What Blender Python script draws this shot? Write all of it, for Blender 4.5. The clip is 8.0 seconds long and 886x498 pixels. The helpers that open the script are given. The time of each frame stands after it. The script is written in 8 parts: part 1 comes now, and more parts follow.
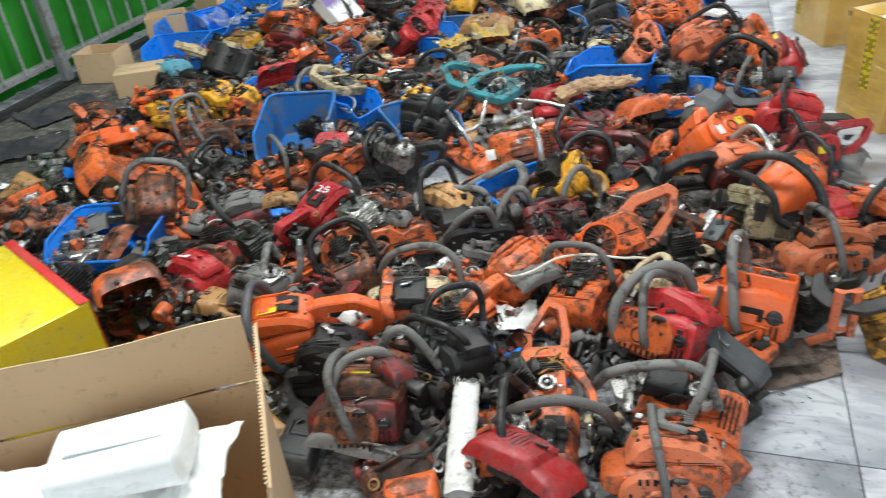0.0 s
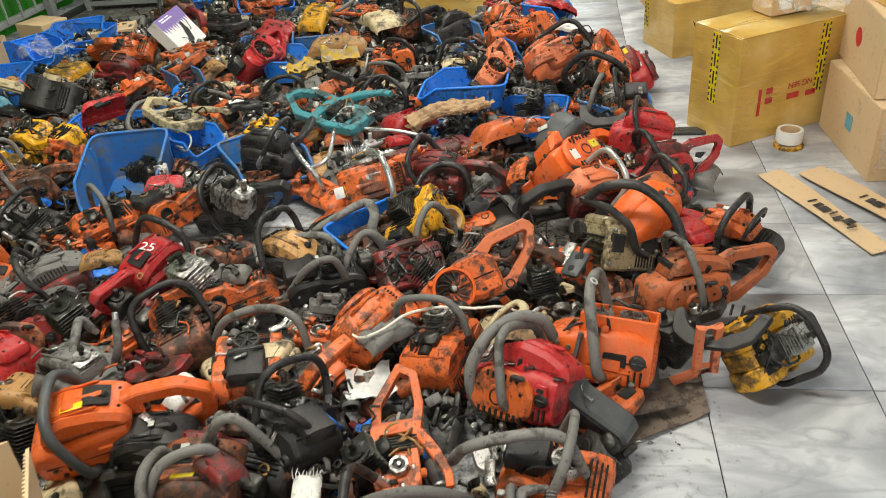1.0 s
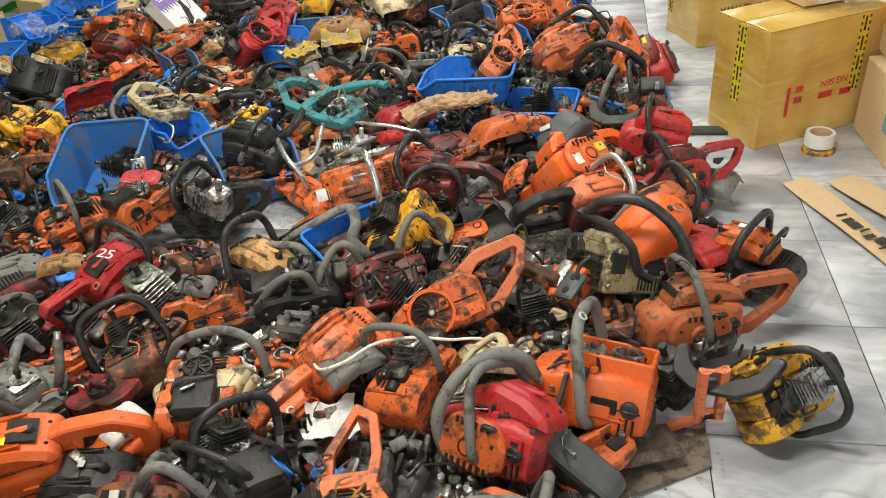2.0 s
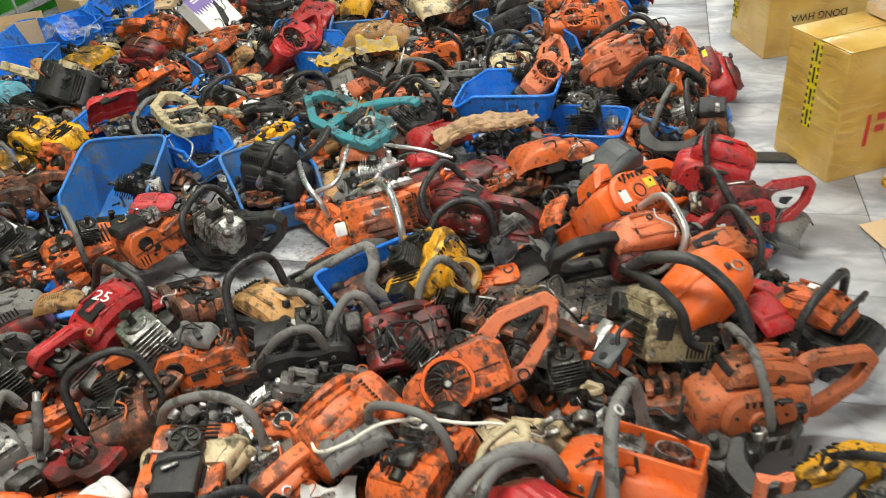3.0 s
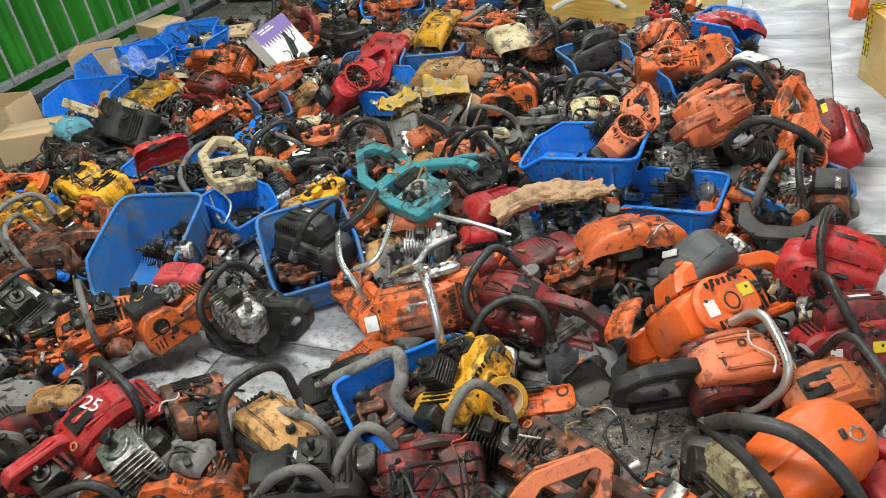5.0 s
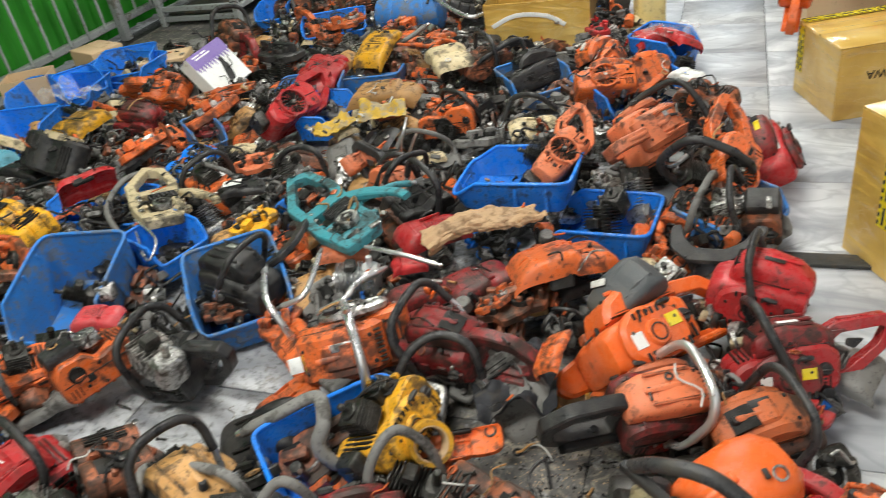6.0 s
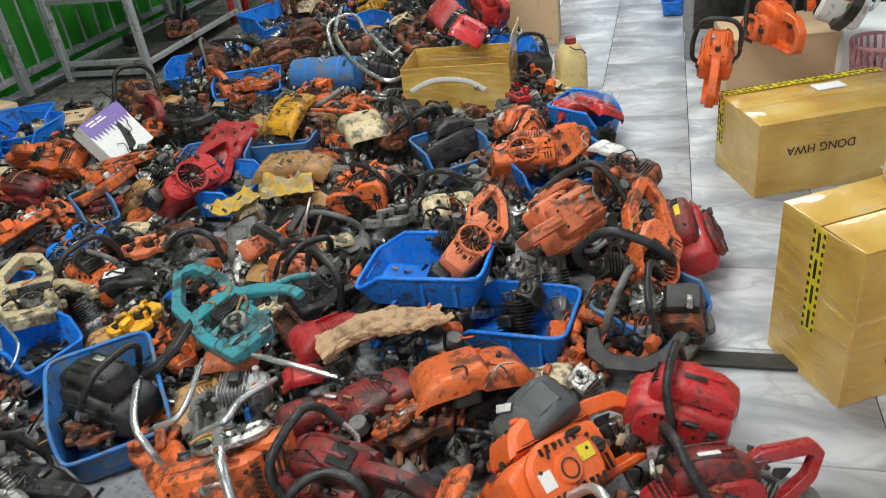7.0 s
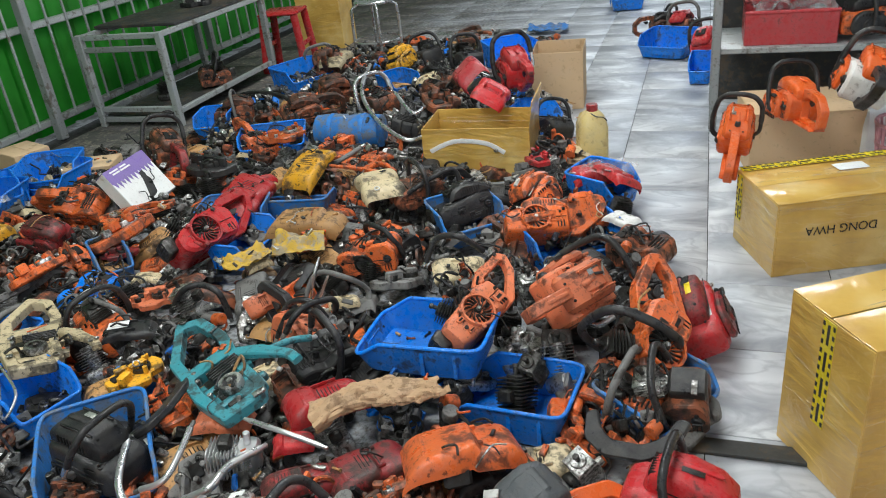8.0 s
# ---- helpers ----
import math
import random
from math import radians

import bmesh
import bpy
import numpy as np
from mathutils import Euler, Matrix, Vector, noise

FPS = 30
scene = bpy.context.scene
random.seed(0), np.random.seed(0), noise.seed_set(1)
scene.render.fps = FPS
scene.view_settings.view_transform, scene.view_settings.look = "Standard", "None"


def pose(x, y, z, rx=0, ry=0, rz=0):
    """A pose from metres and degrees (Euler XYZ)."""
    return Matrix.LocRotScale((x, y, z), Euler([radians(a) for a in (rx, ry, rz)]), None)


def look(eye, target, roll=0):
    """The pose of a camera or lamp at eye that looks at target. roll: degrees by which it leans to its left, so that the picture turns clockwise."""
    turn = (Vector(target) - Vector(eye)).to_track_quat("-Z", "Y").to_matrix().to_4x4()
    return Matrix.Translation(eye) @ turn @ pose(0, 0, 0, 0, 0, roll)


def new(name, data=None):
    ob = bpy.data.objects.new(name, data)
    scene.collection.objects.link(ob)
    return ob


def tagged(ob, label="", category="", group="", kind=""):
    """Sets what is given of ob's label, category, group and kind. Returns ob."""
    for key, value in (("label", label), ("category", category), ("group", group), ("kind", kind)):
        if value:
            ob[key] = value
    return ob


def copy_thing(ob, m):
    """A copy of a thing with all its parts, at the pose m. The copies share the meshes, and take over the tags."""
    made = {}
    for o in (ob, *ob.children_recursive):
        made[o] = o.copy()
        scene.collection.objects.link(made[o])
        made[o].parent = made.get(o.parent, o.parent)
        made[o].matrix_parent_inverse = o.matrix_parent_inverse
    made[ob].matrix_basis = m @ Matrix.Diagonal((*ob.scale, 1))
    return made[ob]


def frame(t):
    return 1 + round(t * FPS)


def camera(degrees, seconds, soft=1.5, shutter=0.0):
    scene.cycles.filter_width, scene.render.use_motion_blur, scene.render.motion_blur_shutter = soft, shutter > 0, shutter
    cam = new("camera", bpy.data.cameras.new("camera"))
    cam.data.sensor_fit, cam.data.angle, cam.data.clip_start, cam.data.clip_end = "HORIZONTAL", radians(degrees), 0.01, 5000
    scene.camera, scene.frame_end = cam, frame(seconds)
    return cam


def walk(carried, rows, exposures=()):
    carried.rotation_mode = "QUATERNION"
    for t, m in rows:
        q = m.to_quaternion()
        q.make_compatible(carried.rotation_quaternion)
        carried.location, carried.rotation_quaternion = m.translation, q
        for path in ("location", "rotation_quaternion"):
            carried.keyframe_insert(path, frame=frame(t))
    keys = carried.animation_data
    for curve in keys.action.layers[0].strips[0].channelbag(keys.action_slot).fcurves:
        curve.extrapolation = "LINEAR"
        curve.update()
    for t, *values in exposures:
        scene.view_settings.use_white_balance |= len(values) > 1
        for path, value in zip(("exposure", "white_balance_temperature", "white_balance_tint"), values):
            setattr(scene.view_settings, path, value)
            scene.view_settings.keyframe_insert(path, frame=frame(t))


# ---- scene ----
cam = camera(59.7, 8.0, soft=0.75, shutter=0.35)
PATH = [
    (0, (0.153, -0.005, 1.386), (-0.434, 1.593, 0.337), -6.8),
    (0.5, (0.207, 0.077, 1.374), (-0.175, 1.73, 0.314), -6.3),
    (1, (0.215, 0.247, 1.374), (-0.092, 1.915, 0.314), -5.8),
    (1.5, (0.246, 0.376, 1.346), (-0.073, 2.027, 0.264), -5.7),
    (2.8, (0.353, 0.713, 1.34), (-0.136, 2.296, 0.219), -6.9),
    (3, (0.315, 0.776, 1.346), (-0.189, 2.353, 0.224), -7.1),
    (3.5, (0.26, 0.939, 1.35), (-0.304, 2.501, 0.236), -7.6),
    (4, (0.297, 1.115, 1.345), (-0.392, 2.63, 0.235), -9.4),
    (4.5, (0.333, 1.202, 1.346), (-0.399, 2.708, 0.251), -9.6),
    (4.7, (0.333, 1.209, 1.349), (-0.411, 2.711, 0.259), -9.7),
    (5.8, (0.373, 1.292, 1.349), (-0.354, 2.815, 0.277), -10.7),
    (6, (0.408, 1.332, 1.347), (-0.267, 2.878, 0.272), -10.2),
    (6.5, (0.434, 1.499, 1.36), (-0.152, 3.092, 0.302), -9.2),
    (7, (0.449, 1.614, 1.375), (-0.09, 3.251, 0.359), -8.2),
    (7.5, (0.5, 1.663, 1.39), (-0.057, 3.334, 0.442), -7.5),
    (8, (0.506, 1.681, 1.403), (-0.108, 3.36, 0.506), -6.5),
]
walk(cam, [(t, look(eye, target, roll)) for t, eye, target, roll in PATH],
     exposures=[(0.0, -0.24, 6050, 5), (0.5, -0.30, 6850, 5), (1.5, -0.28, 7000, 5), (3.0, -0.18, 6750, 5), (4.5, -0.20, 6400, 5), (6.0, -0.24, 6600, 5), (7.0, -0.43, 6300, 5), (7.5, -0.46, 6200, 5), (8.0, -0.46, 6100, 5)])


# ---- light: overcast daylight through the open shop front and side, under a roof ----
world = bpy.data.worlds.new("sky")
scene.world = world
world.use_nodes = True
wn = world.node_tree.nodes
sky = wn.new("ShaderNodeTexSky")
sky.sky_type, sky.sun_disc = "NISHITA", False
sky.sun_elevation, sky.sun_rotation = radians(52), radians(150)
world.node_tree.links.new(sky.outputs[0], wn["Background"].inputs[0])
wn["Background"].inputs[1].default_value = 0.05


def area(name, eye, target, sx, sy, watts, rgb):
    lamp = bpy.data.lights.new(name, "AREA")
    lamp.shape, lamp.size, lamp.size_y, lamp.energy, lamp.color = "RECTANGLE", sx, sy, watts, rgb
    ob = new(name, lamp)
    ob.matrix_world = look(eye, target)
    return ob


# daylight in the wide front opening behind the camera, and in the side and far openings
area("front_opening_daylight", (1.4, -2.55, 2.6), (0.6, 3.2, 0.3), 5.0, 2.8, 128, (1.0, 0.97, 0.93))
area("side_opening_daylight", (4.0, 4.0, 2.3), (0.0, 4.0, 0.2), 6.0, 2.6, 54, (0.93, 0.97, 1.0))
area("far_opening_daylight", (0.8, 11.6, 2.0), (0.2, 5.0, 0.0), 3.0, 2.4, 95, (0.9, 0.95, 1.0))
area("daylight_behind_green_sheet", (-6.2, 4.5, 2.0), (-3.6, 4.5, 1.2), 10.0, 3.0, 150, (0.95, 0.98, 1.0))
# unseen tube lamps added under the roof to brighten the heap from above
for tx, ty, watts in ((-0.95, 1.6, 150), (-0.6, 4.6, 112), (-0.6, 7.6, 112)):
    area("tube_lamp_light", (tx, ty, 3.52), (tx, ty, 0.0), 1.9, 0.3, watts, (1.0, 0.98, 0.94))


# ---- materials ----
def node_mat(name):
    m = bpy.data.materials.new(name)
    m.use_nodes = True
    return m, m.node_tree.nodes, m.node_tree.links, m.node_tree.nodes["Principled BSDF"]


def ramp(n, stops):
    r = n.new("ShaderNodeValToRGB")
    els = r.color_ramp.elements
    while len(els) < len(stops):
        els.new(0.5)
    for e, (p, v) in zip(els, stops):
        e.position = p
        e.color = (v, v, v, 1) if not isinstance(v, tuple) else (*v, 1)
    return r


def used(name, rgb, grime=(0.030, 0.025, 0.020), dirt=0.5, rough=0.42, metal=0.0, stain=7.0, fade=None, bump=0.6, spread=0.16):
    """A worn workshop surface: base colour that varies from piece to piece, faded patches, oily grime and dust at two scales."""
    m, n, l, b = node_mat(name)
    tc, oi = n.new("ShaderNodeTexCoord"), n.new("ShaderNodeObjectInfo")
    off = n.new("ShaderNodeVectorMath")
    off.operation = "MULTIPLY_ADD"
    l.new(oi.outputs["Random"], off.inputs[0])
    off.inputs[1].default_value = (37.0, 53.0, 71.0)
    l.new(tc.outputs["Object"], off.inputs[2])
    hsv = n.new("ShaderNodeHueSaturation")
    hsv.inputs["Color"].default_value = (*rgb, 1)
    val = n.new("ShaderNodeMapRange")
    val.inputs[3].default_value, val.inputs[4].default_value = 1 - spread * 1.6, 1 + spread
    l.new(oi.outputs["Random"], val.inputs[0])
    l.new(val.outputs[0], hsv.inputs["Value"])
    big, mid, fine = n.new("ShaderNodeTexNoise"), n.new("ShaderNodeTexNoise"), n.new("ShaderNodeTexNoise")
    for t, s, d in ((big, stain, 5), (mid, stain * 4.3, 6), (fine, 190.0, 3)):
        t.inputs["Scale"].default_value, t.inputs["Detail"].default_value, t.inputs["Roughness"].default_value = s, d, 0.66
        l.new(off.outputs[0], t.inputs["Vector"])
    faded = n.new("ShaderNodeMixRGB")
    faded.inputs[2].default_value = (*(fade or tuple(min(1, c * 0.72 + 0.1) for c in rgb)), 1)
    l.new(hsv.outputs[0], faded.inputs[1])
    fr = ramp(n, [(0.48, 0.0), (0.75, 0.55)])
    l.new(big.outputs[0], fr.inputs[0])
    l.new(fr.outputs[0], faded.inputs[0])
    dusty = n.new("ShaderNodeMixRGB")
    dusty.inputs[2].default_value = (0.15, 0.132, 0.11, 1)
    du = ramp(n, [(0.40, 0.0), (0.72, 0.08 + 0.5 * dirt if metal < 0.3 and rough < 0.7 else 0.0)])
    l.new(mid.outputs[0], du.inputs[0])
    l.new(faded.outputs[0], dusty.inputs[1])
    l.new(du.outputs[0], dusty.inputs[0])
    lo = 0.66 - 0.30 * dirt
    dr = ramp(n, [(lo + 0.015, 0.0), (lo + 0.055, 0.62), (lo + 0.14, 0.92)])
    add = n.new("ShaderNodeMath")
    add.operation = "MULTIPLY_ADD"
    add.inputs[1].default_value = 0.55
    l.new(mid.outputs[0], add.inputs[0])
    hm = n.new("ShaderNodeMath")
    hm.operation = "MULTIPLY"
    hm.inputs[1].default_value = 0.5
    l.new(big.outputs[0], hm.inputs[0])
    l.new(hm.outputs[0], add.inputs[2])
    l.new(add.outputs[0], dr.inputs[0])
    dirty = n.new("ShaderNodeMixRGB")
    dirty.inputs[2].default_value = (*grime, 1)
    l.new(dusty.outputs[0], dirty.inputs[1])
    l.new(dr.outputs[0], dirty.inputs[0])
    spk = n.new("ShaderNodeTexNoise")
    spk.inputs["Scale"].default_value, spk.inputs["Detail"].default_value, spk.inputs["Roughness"].default_value = stain * 11, 4, 0.75
    l.new(off.outputs[0], spk.inputs["Vector"])
    sr = ramp(n, [(0.585, 0.0), (0.645, 0.85 * min(1, dirt * 1.7))])
    l.new(spk.outputs[0], sr.inputs[0])
    spot = n.new("ShaderNodeMixRGB")
    spot.inputs[2].default_value = (*(c * 0.6 for c in grime), 1)
    l.new(dirty.outputs[0], spot.inputs[1])
    l.new(sr.outputs[0], spot.inputs[0])
    wr = ramp(n, [(0.26, 0.45), (0.36, 0.0)])
    l.new(spk.outputs[0], wr.inputs[0])
    worn = n.new("ShaderNodeMixRGB")
    worn.inputs[2].default_value = (*(min(1, c * 0.6 + 0.16) for c in rgb), 1)
    l.new(spot.outputs[0], worn.inputs[1])
    l.new(wr.outputs[0], worn.inputs[0])
    l.new(worn.outputs[0], b.inputs["Base Color"])
    rr = n.new("ShaderNodeMapRange")
    rr.inputs[1].default_value, rr.inputs[2].default_value = 0.3, 0.7
    rr.inputs[3].default_value, rr.inputs[4].default_value = max(0.08, rough - 0.2), min(1, rough + 0.14)
    l.new(mid.outputs[0], rr.inputs[0])
    l.new(rr.outputs[0], b.inputs["Roughness"])
    b.inputs["Metallic"].default_value = metal
    b.inputs["Specular IOR Level"].default_value = 0.5 if metal > 0.3 else 0.36
    bp = n.new("ShaderNodeBump")
    bp.inputs["Strength"].default_value, bp.inputs["Distance"].default_value = bump, 0.002
    mx = n.new("ShaderNodeMath")
    mx.operation = "ADD"
    l.new(fine.outputs[0], mx.inputs[0])
    l.new(mid.outputs[0], mx.inputs[1])
    l.new(mx.outputs[0], bp.inputs["Height"])
    l.new(bp.outputs[0], b.inputs["Normal"])
    return m


M = {
    "O": used("orange_plastic", (0.75, 0.150, 0.034), dirt=0.50, rough=0.38),
    "P": used("clean_orange_plastic", (0.79, 0.135, 0.024), dirt=0.1, rough=0.32, spread=0.05),
    "o": used("faded_orange_plastic", (0.74, 0.20, 0.085), dirt=0.36, rough=0.5),
    "B": used("grimy_orange_plastic", (0.36, 0.112, 0.052), dirt=0.70, rough=0.5),
    "A": used("dusty_orange_plastic", (0.56, 0.135, 0.042), dirt=0.36, rough=0.52, fade=(0.46, 0.20, 0.11)),
    "E": used("oil_stained_beige_casting", (0.50, 0.41, 0.24), grime=(0.07, 0.05, 0.028), dirt=0.50, rough=0.45, metal=0.2, stain=13),
    "J": used("dark_grey_nylon", (0.062, 0.068, 0.074), grime=(0.10, 0.095, 0.085), dirt=0.32, rough=0.44),
    "R": used("red_plastic", (0.48, 0.024, 0.028), dirt=0.30, rough=0.33),
    "D": used("dark_red_plastic", (0.27, 0.024, 0.026), dirt=0.58, rough=0.42),
    "Y": used("yellow_plastic", (0.80, 0.40, 0.02), dirt=0.52, rough=0.42),
    "T": used("teal_plastic", (0.05, 0.26, 0.305), dirt=0.42, rough=0.42),
    "C": used("cream_plastic", (0.66, 0.54, 0.33), dirt=0.46, rough=0.5),
    "N": used("tan_plastic", (0.52, 0.28, 0.10), dirt=0.45, rough=0.5),
    "K": used("black_plastic", (0.014, 0.014, 0.016), grime=(0.052, 0.047, 0.041), dirt=0.30, rough=0.42),
    "Q": used("black_rubber_grip", (0.018, 0.018, 0.02), grime=(0.06, 0.054, 0.045), dirt=0.24, rough=0.36),
    "G": used("dusty_grey_rubber", (0.185, 0.18, 0.172), grime=(0.05, 0.045, 0.04), dirt=0.42, rough=0.62),
    "S": used("cast_aluminium", (0.56, 0.55, 0.53), grime=(0.05, 0.04, 0.03), dirt=0.55, rough=0.42, metal=0.85, stain=14),
    "X": used("oily_dark_metal", (0.07, 0.066, 0.062), grime=(0.018, 0.018, 0.014), dirt=0.62, rough=0.4, metal=0.6, stain=12),
    "H": used("chrome_tube", (0.66, 0.66, 0.66), grime=(0.4, 0.38, 0.35), dirt=0.0, rough=0.33, metal=0.8, stain=2.5, fade=(0.6, 0.6, 0.6), bump=0.08, spread=0.06),
    "W": used("white_plastic", (0.74, 0.73, 0.70), grime=(0.3, 0.27, 0.22), dirt=0.3, rough=0.45),
    "U": used("blue_bin_plastic", (0.012, 0.215, 0.84), grime=(0.03, 0.04, 0.06), dirt=0.34, rough=0.36, fade=(0.10, 0.26, 0.62)),
    "V": used("dusty_blue_bin_plastic", (0.03, 0.19, 0.56), grime=(0.14, 0.16, 0.18), dirt=0.52, rough=0.5, fade=(0.2, 0.33, 0.56)),
    "L": used("sky_blue_plastic", (0.16, 0.48, 0.62), dirt=0.3, rough=0.4),
    "I": used("pink_red_plastic", (0.55, 0.06, 0.07), dirt=0.28, rough=0.34),
    "card": used("kraft_cardboard", (0.66, 0.47, 0.28), grime=(0.40, 0.27, 0.15), dirt=0.18, rough=0.85, stain=4, spread=0.06, bump=0.15),
    "sack": used("brown_paper_sack", (0.46, 0.30, 0.17), grime=(0.22, 0.14, 0.08), dirt=0.42, rough=0.9, stain=9, spread=0.04, bump=0.5),
    "paper": used("white_paper", (0.82, 0.82, 0.80), grime=(0.55, 0.5, 0.42), dirt=0.2, rough=0.8, spread=0.03),
    "foam": used("white_styrofoam", (0.86, 0.88, 0.88), grime=(0.6, 0.6, 0.58), dirt=0.12, rough=0.9, spread=0.02, bump=0.5),
    "cloth": used("dark_cloth", (0.035, 0.036, 0.042), grime=(0.09, 0.08, 0.07), dirt=0.4, rough=0.95, bump=0.7),
    "ycloth": used("yellow_cloth", (0.56, 0.36, 0.05), grime=(0.30, 0.27, 0.22), dirt=0.55, rough=0.9, bump=0.6),
    "steel": used("grey_painted_steel", (0.42, 0.44, 0.44), grime=(0.16, 0.14, 0.11), dirt=0.36, rough=0.45, metal=0.4),
    "rust": used("dark_shelf_sheet", (0.06, 0.06, 0.058), grime=(0.12, 0.09, 0.06), dirt=0.45, rough=0.6, metal=0.3),
    "purple": used("purple_print", (0.22, 0.15, 0.42), dirt=0.15, rough=0.4, spread=0.03),
    "pinkp": used("pink_basket_plastic", (0.62, 0.30, 0.33), dirt=0.2, rough=0.45),
    "oldboard": used("oil_soaked_board", (0.17, 0.13, 0.10), grime=(0.05, 0.04, 0.035), dirt=0.6, rough=0.8),
    # near-black: shade painted into slots and openings, also grout and oily crumbs
    "hole": used("painted_shade_and_grime", (0.012, 0.011, 0.010), grime=(0.03, 0.025, 0.02), dirt=0.4, rough=0.8),
    "jug": used("oily_yellow_jug", (0.66, 0.52, 0.22), grime=(0.42, 0.30, 0.12), dirt=0.3, rough=0.32, stain=5),
    "ink": used("black_ink", (0.02, 0.02, 0.02), dirt=0.1, rough=0.6, spread=0.02),
    "redink": used("red_ink", (0.6, 0.03, 0.03), dirt=0.15, rough=0.6, spread=0.02),
    "ytape": used("yellow_warning_tape", (0.85, 0.66, 0.02), dirt=0.12, rough=0.28, spread=0.03),
    "cord": used("white_cord", (0.78, 0.74, 0.64), grime=(0.4, 0.34, 0.26), dirt=0.35, rough=0.9),
    "conc": used("grimy_concrete", (0.30, 0.29, 0.28), grime=(0.08, 0.07, 0.06), dirt=0.5, rough=0.85, stain=1.2),
    "roof": used("roof_sheet", (0.30, 0.31, 0.31), grime=(0.18, 0.17, 0.15), dirt=0.3, rough=0.6, stain=1.0),
}


def wrapped_mat():
    """Kraft board under amber stretch film: glossy, with creases and painted highlight lines."""
    m, n, l, b = node_mat("film_wrapped_board")
    tc = n.new("ShaderNodeTexCoord")
    big, cr = n.new("ShaderNodeTexNoise"), n.new("ShaderNodeTexNoise")
    mp = n.new("ShaderNodeMapping")
    mp.inputs["Scale"].default_value = (1.6, 1.6, 5.0)
    l.new(tc.outputs["Object"], mp.inputs[0])
    l.new(tc.outputs["Object"], big.inputs["Vector"])
    l.new(mp.outputs[0], cr.inputs["Vector"])
    big.inputs["Scale"].default_value, big.inputs["Detail"].default_value = 5.0, 5
    cr.inputs["Scale"].default_value, cr.inputs["Detail"].default_value, cr.inputs["Distortion"].default_value = 2.2, 5, 1.4
    c = ramp(n, [(0.30, (0.52, 0.30, 0.06)), (0.5, (0.68, 0.43, 0.10)), (0.68, (0.78, 0.56, 0.20))])
    l.new(big.outputs[0], c.inputs[0])
    # whitish lines mixed into the colour as highlights on the stretched film
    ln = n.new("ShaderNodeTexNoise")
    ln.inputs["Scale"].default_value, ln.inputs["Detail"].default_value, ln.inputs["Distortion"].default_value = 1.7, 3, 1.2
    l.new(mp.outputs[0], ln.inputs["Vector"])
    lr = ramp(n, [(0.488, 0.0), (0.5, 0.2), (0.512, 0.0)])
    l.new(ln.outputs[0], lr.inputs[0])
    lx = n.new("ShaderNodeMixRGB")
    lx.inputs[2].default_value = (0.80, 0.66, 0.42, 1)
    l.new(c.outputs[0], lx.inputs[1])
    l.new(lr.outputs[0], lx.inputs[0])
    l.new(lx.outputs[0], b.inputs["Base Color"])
    b.inputs["Roughness"].default_value = 0.3
    b.inputs["Coat Weight"].default_value, b.inputs["Coat Roughness"].default_value = 0.7, 0.1
    bp = n.new("ShaderNodeBump")
    bp.inputs["Strength"].default_value, bp.inputs["Distance"].default_value = 0.8, 0.014
    folds = n.new("ShaderNodeTexNoise")
    folds.noise_type = "RIDGED_MULTIFRACTAL"
    folds.inputs["Scale"].default_value, folds.inputs["Detail"].default_value, folds.inputs["Distortion"].default_value = 2.6, 2.0, 0.9
    l.new(mp.outputs[0], folds.inputs["Vector"])
    fs = n.new("ShaderNodeMath")
    fs.operation = "MULTIPLY_ADD"
    fs.inputs[1].default_value = 0.35
    l.new(folds.outputs[0], fs.inputs[0])
    l.new(cr.outputs[0], fs.inputs[2])
    l.new(fs.outputs[0], bp.inputs["Height"])
    l.new(bp.outputs[0], b.inputs["Coat Normal"])
    l.new(bp.outputs[0], b.inputs["Normal"])
    return m


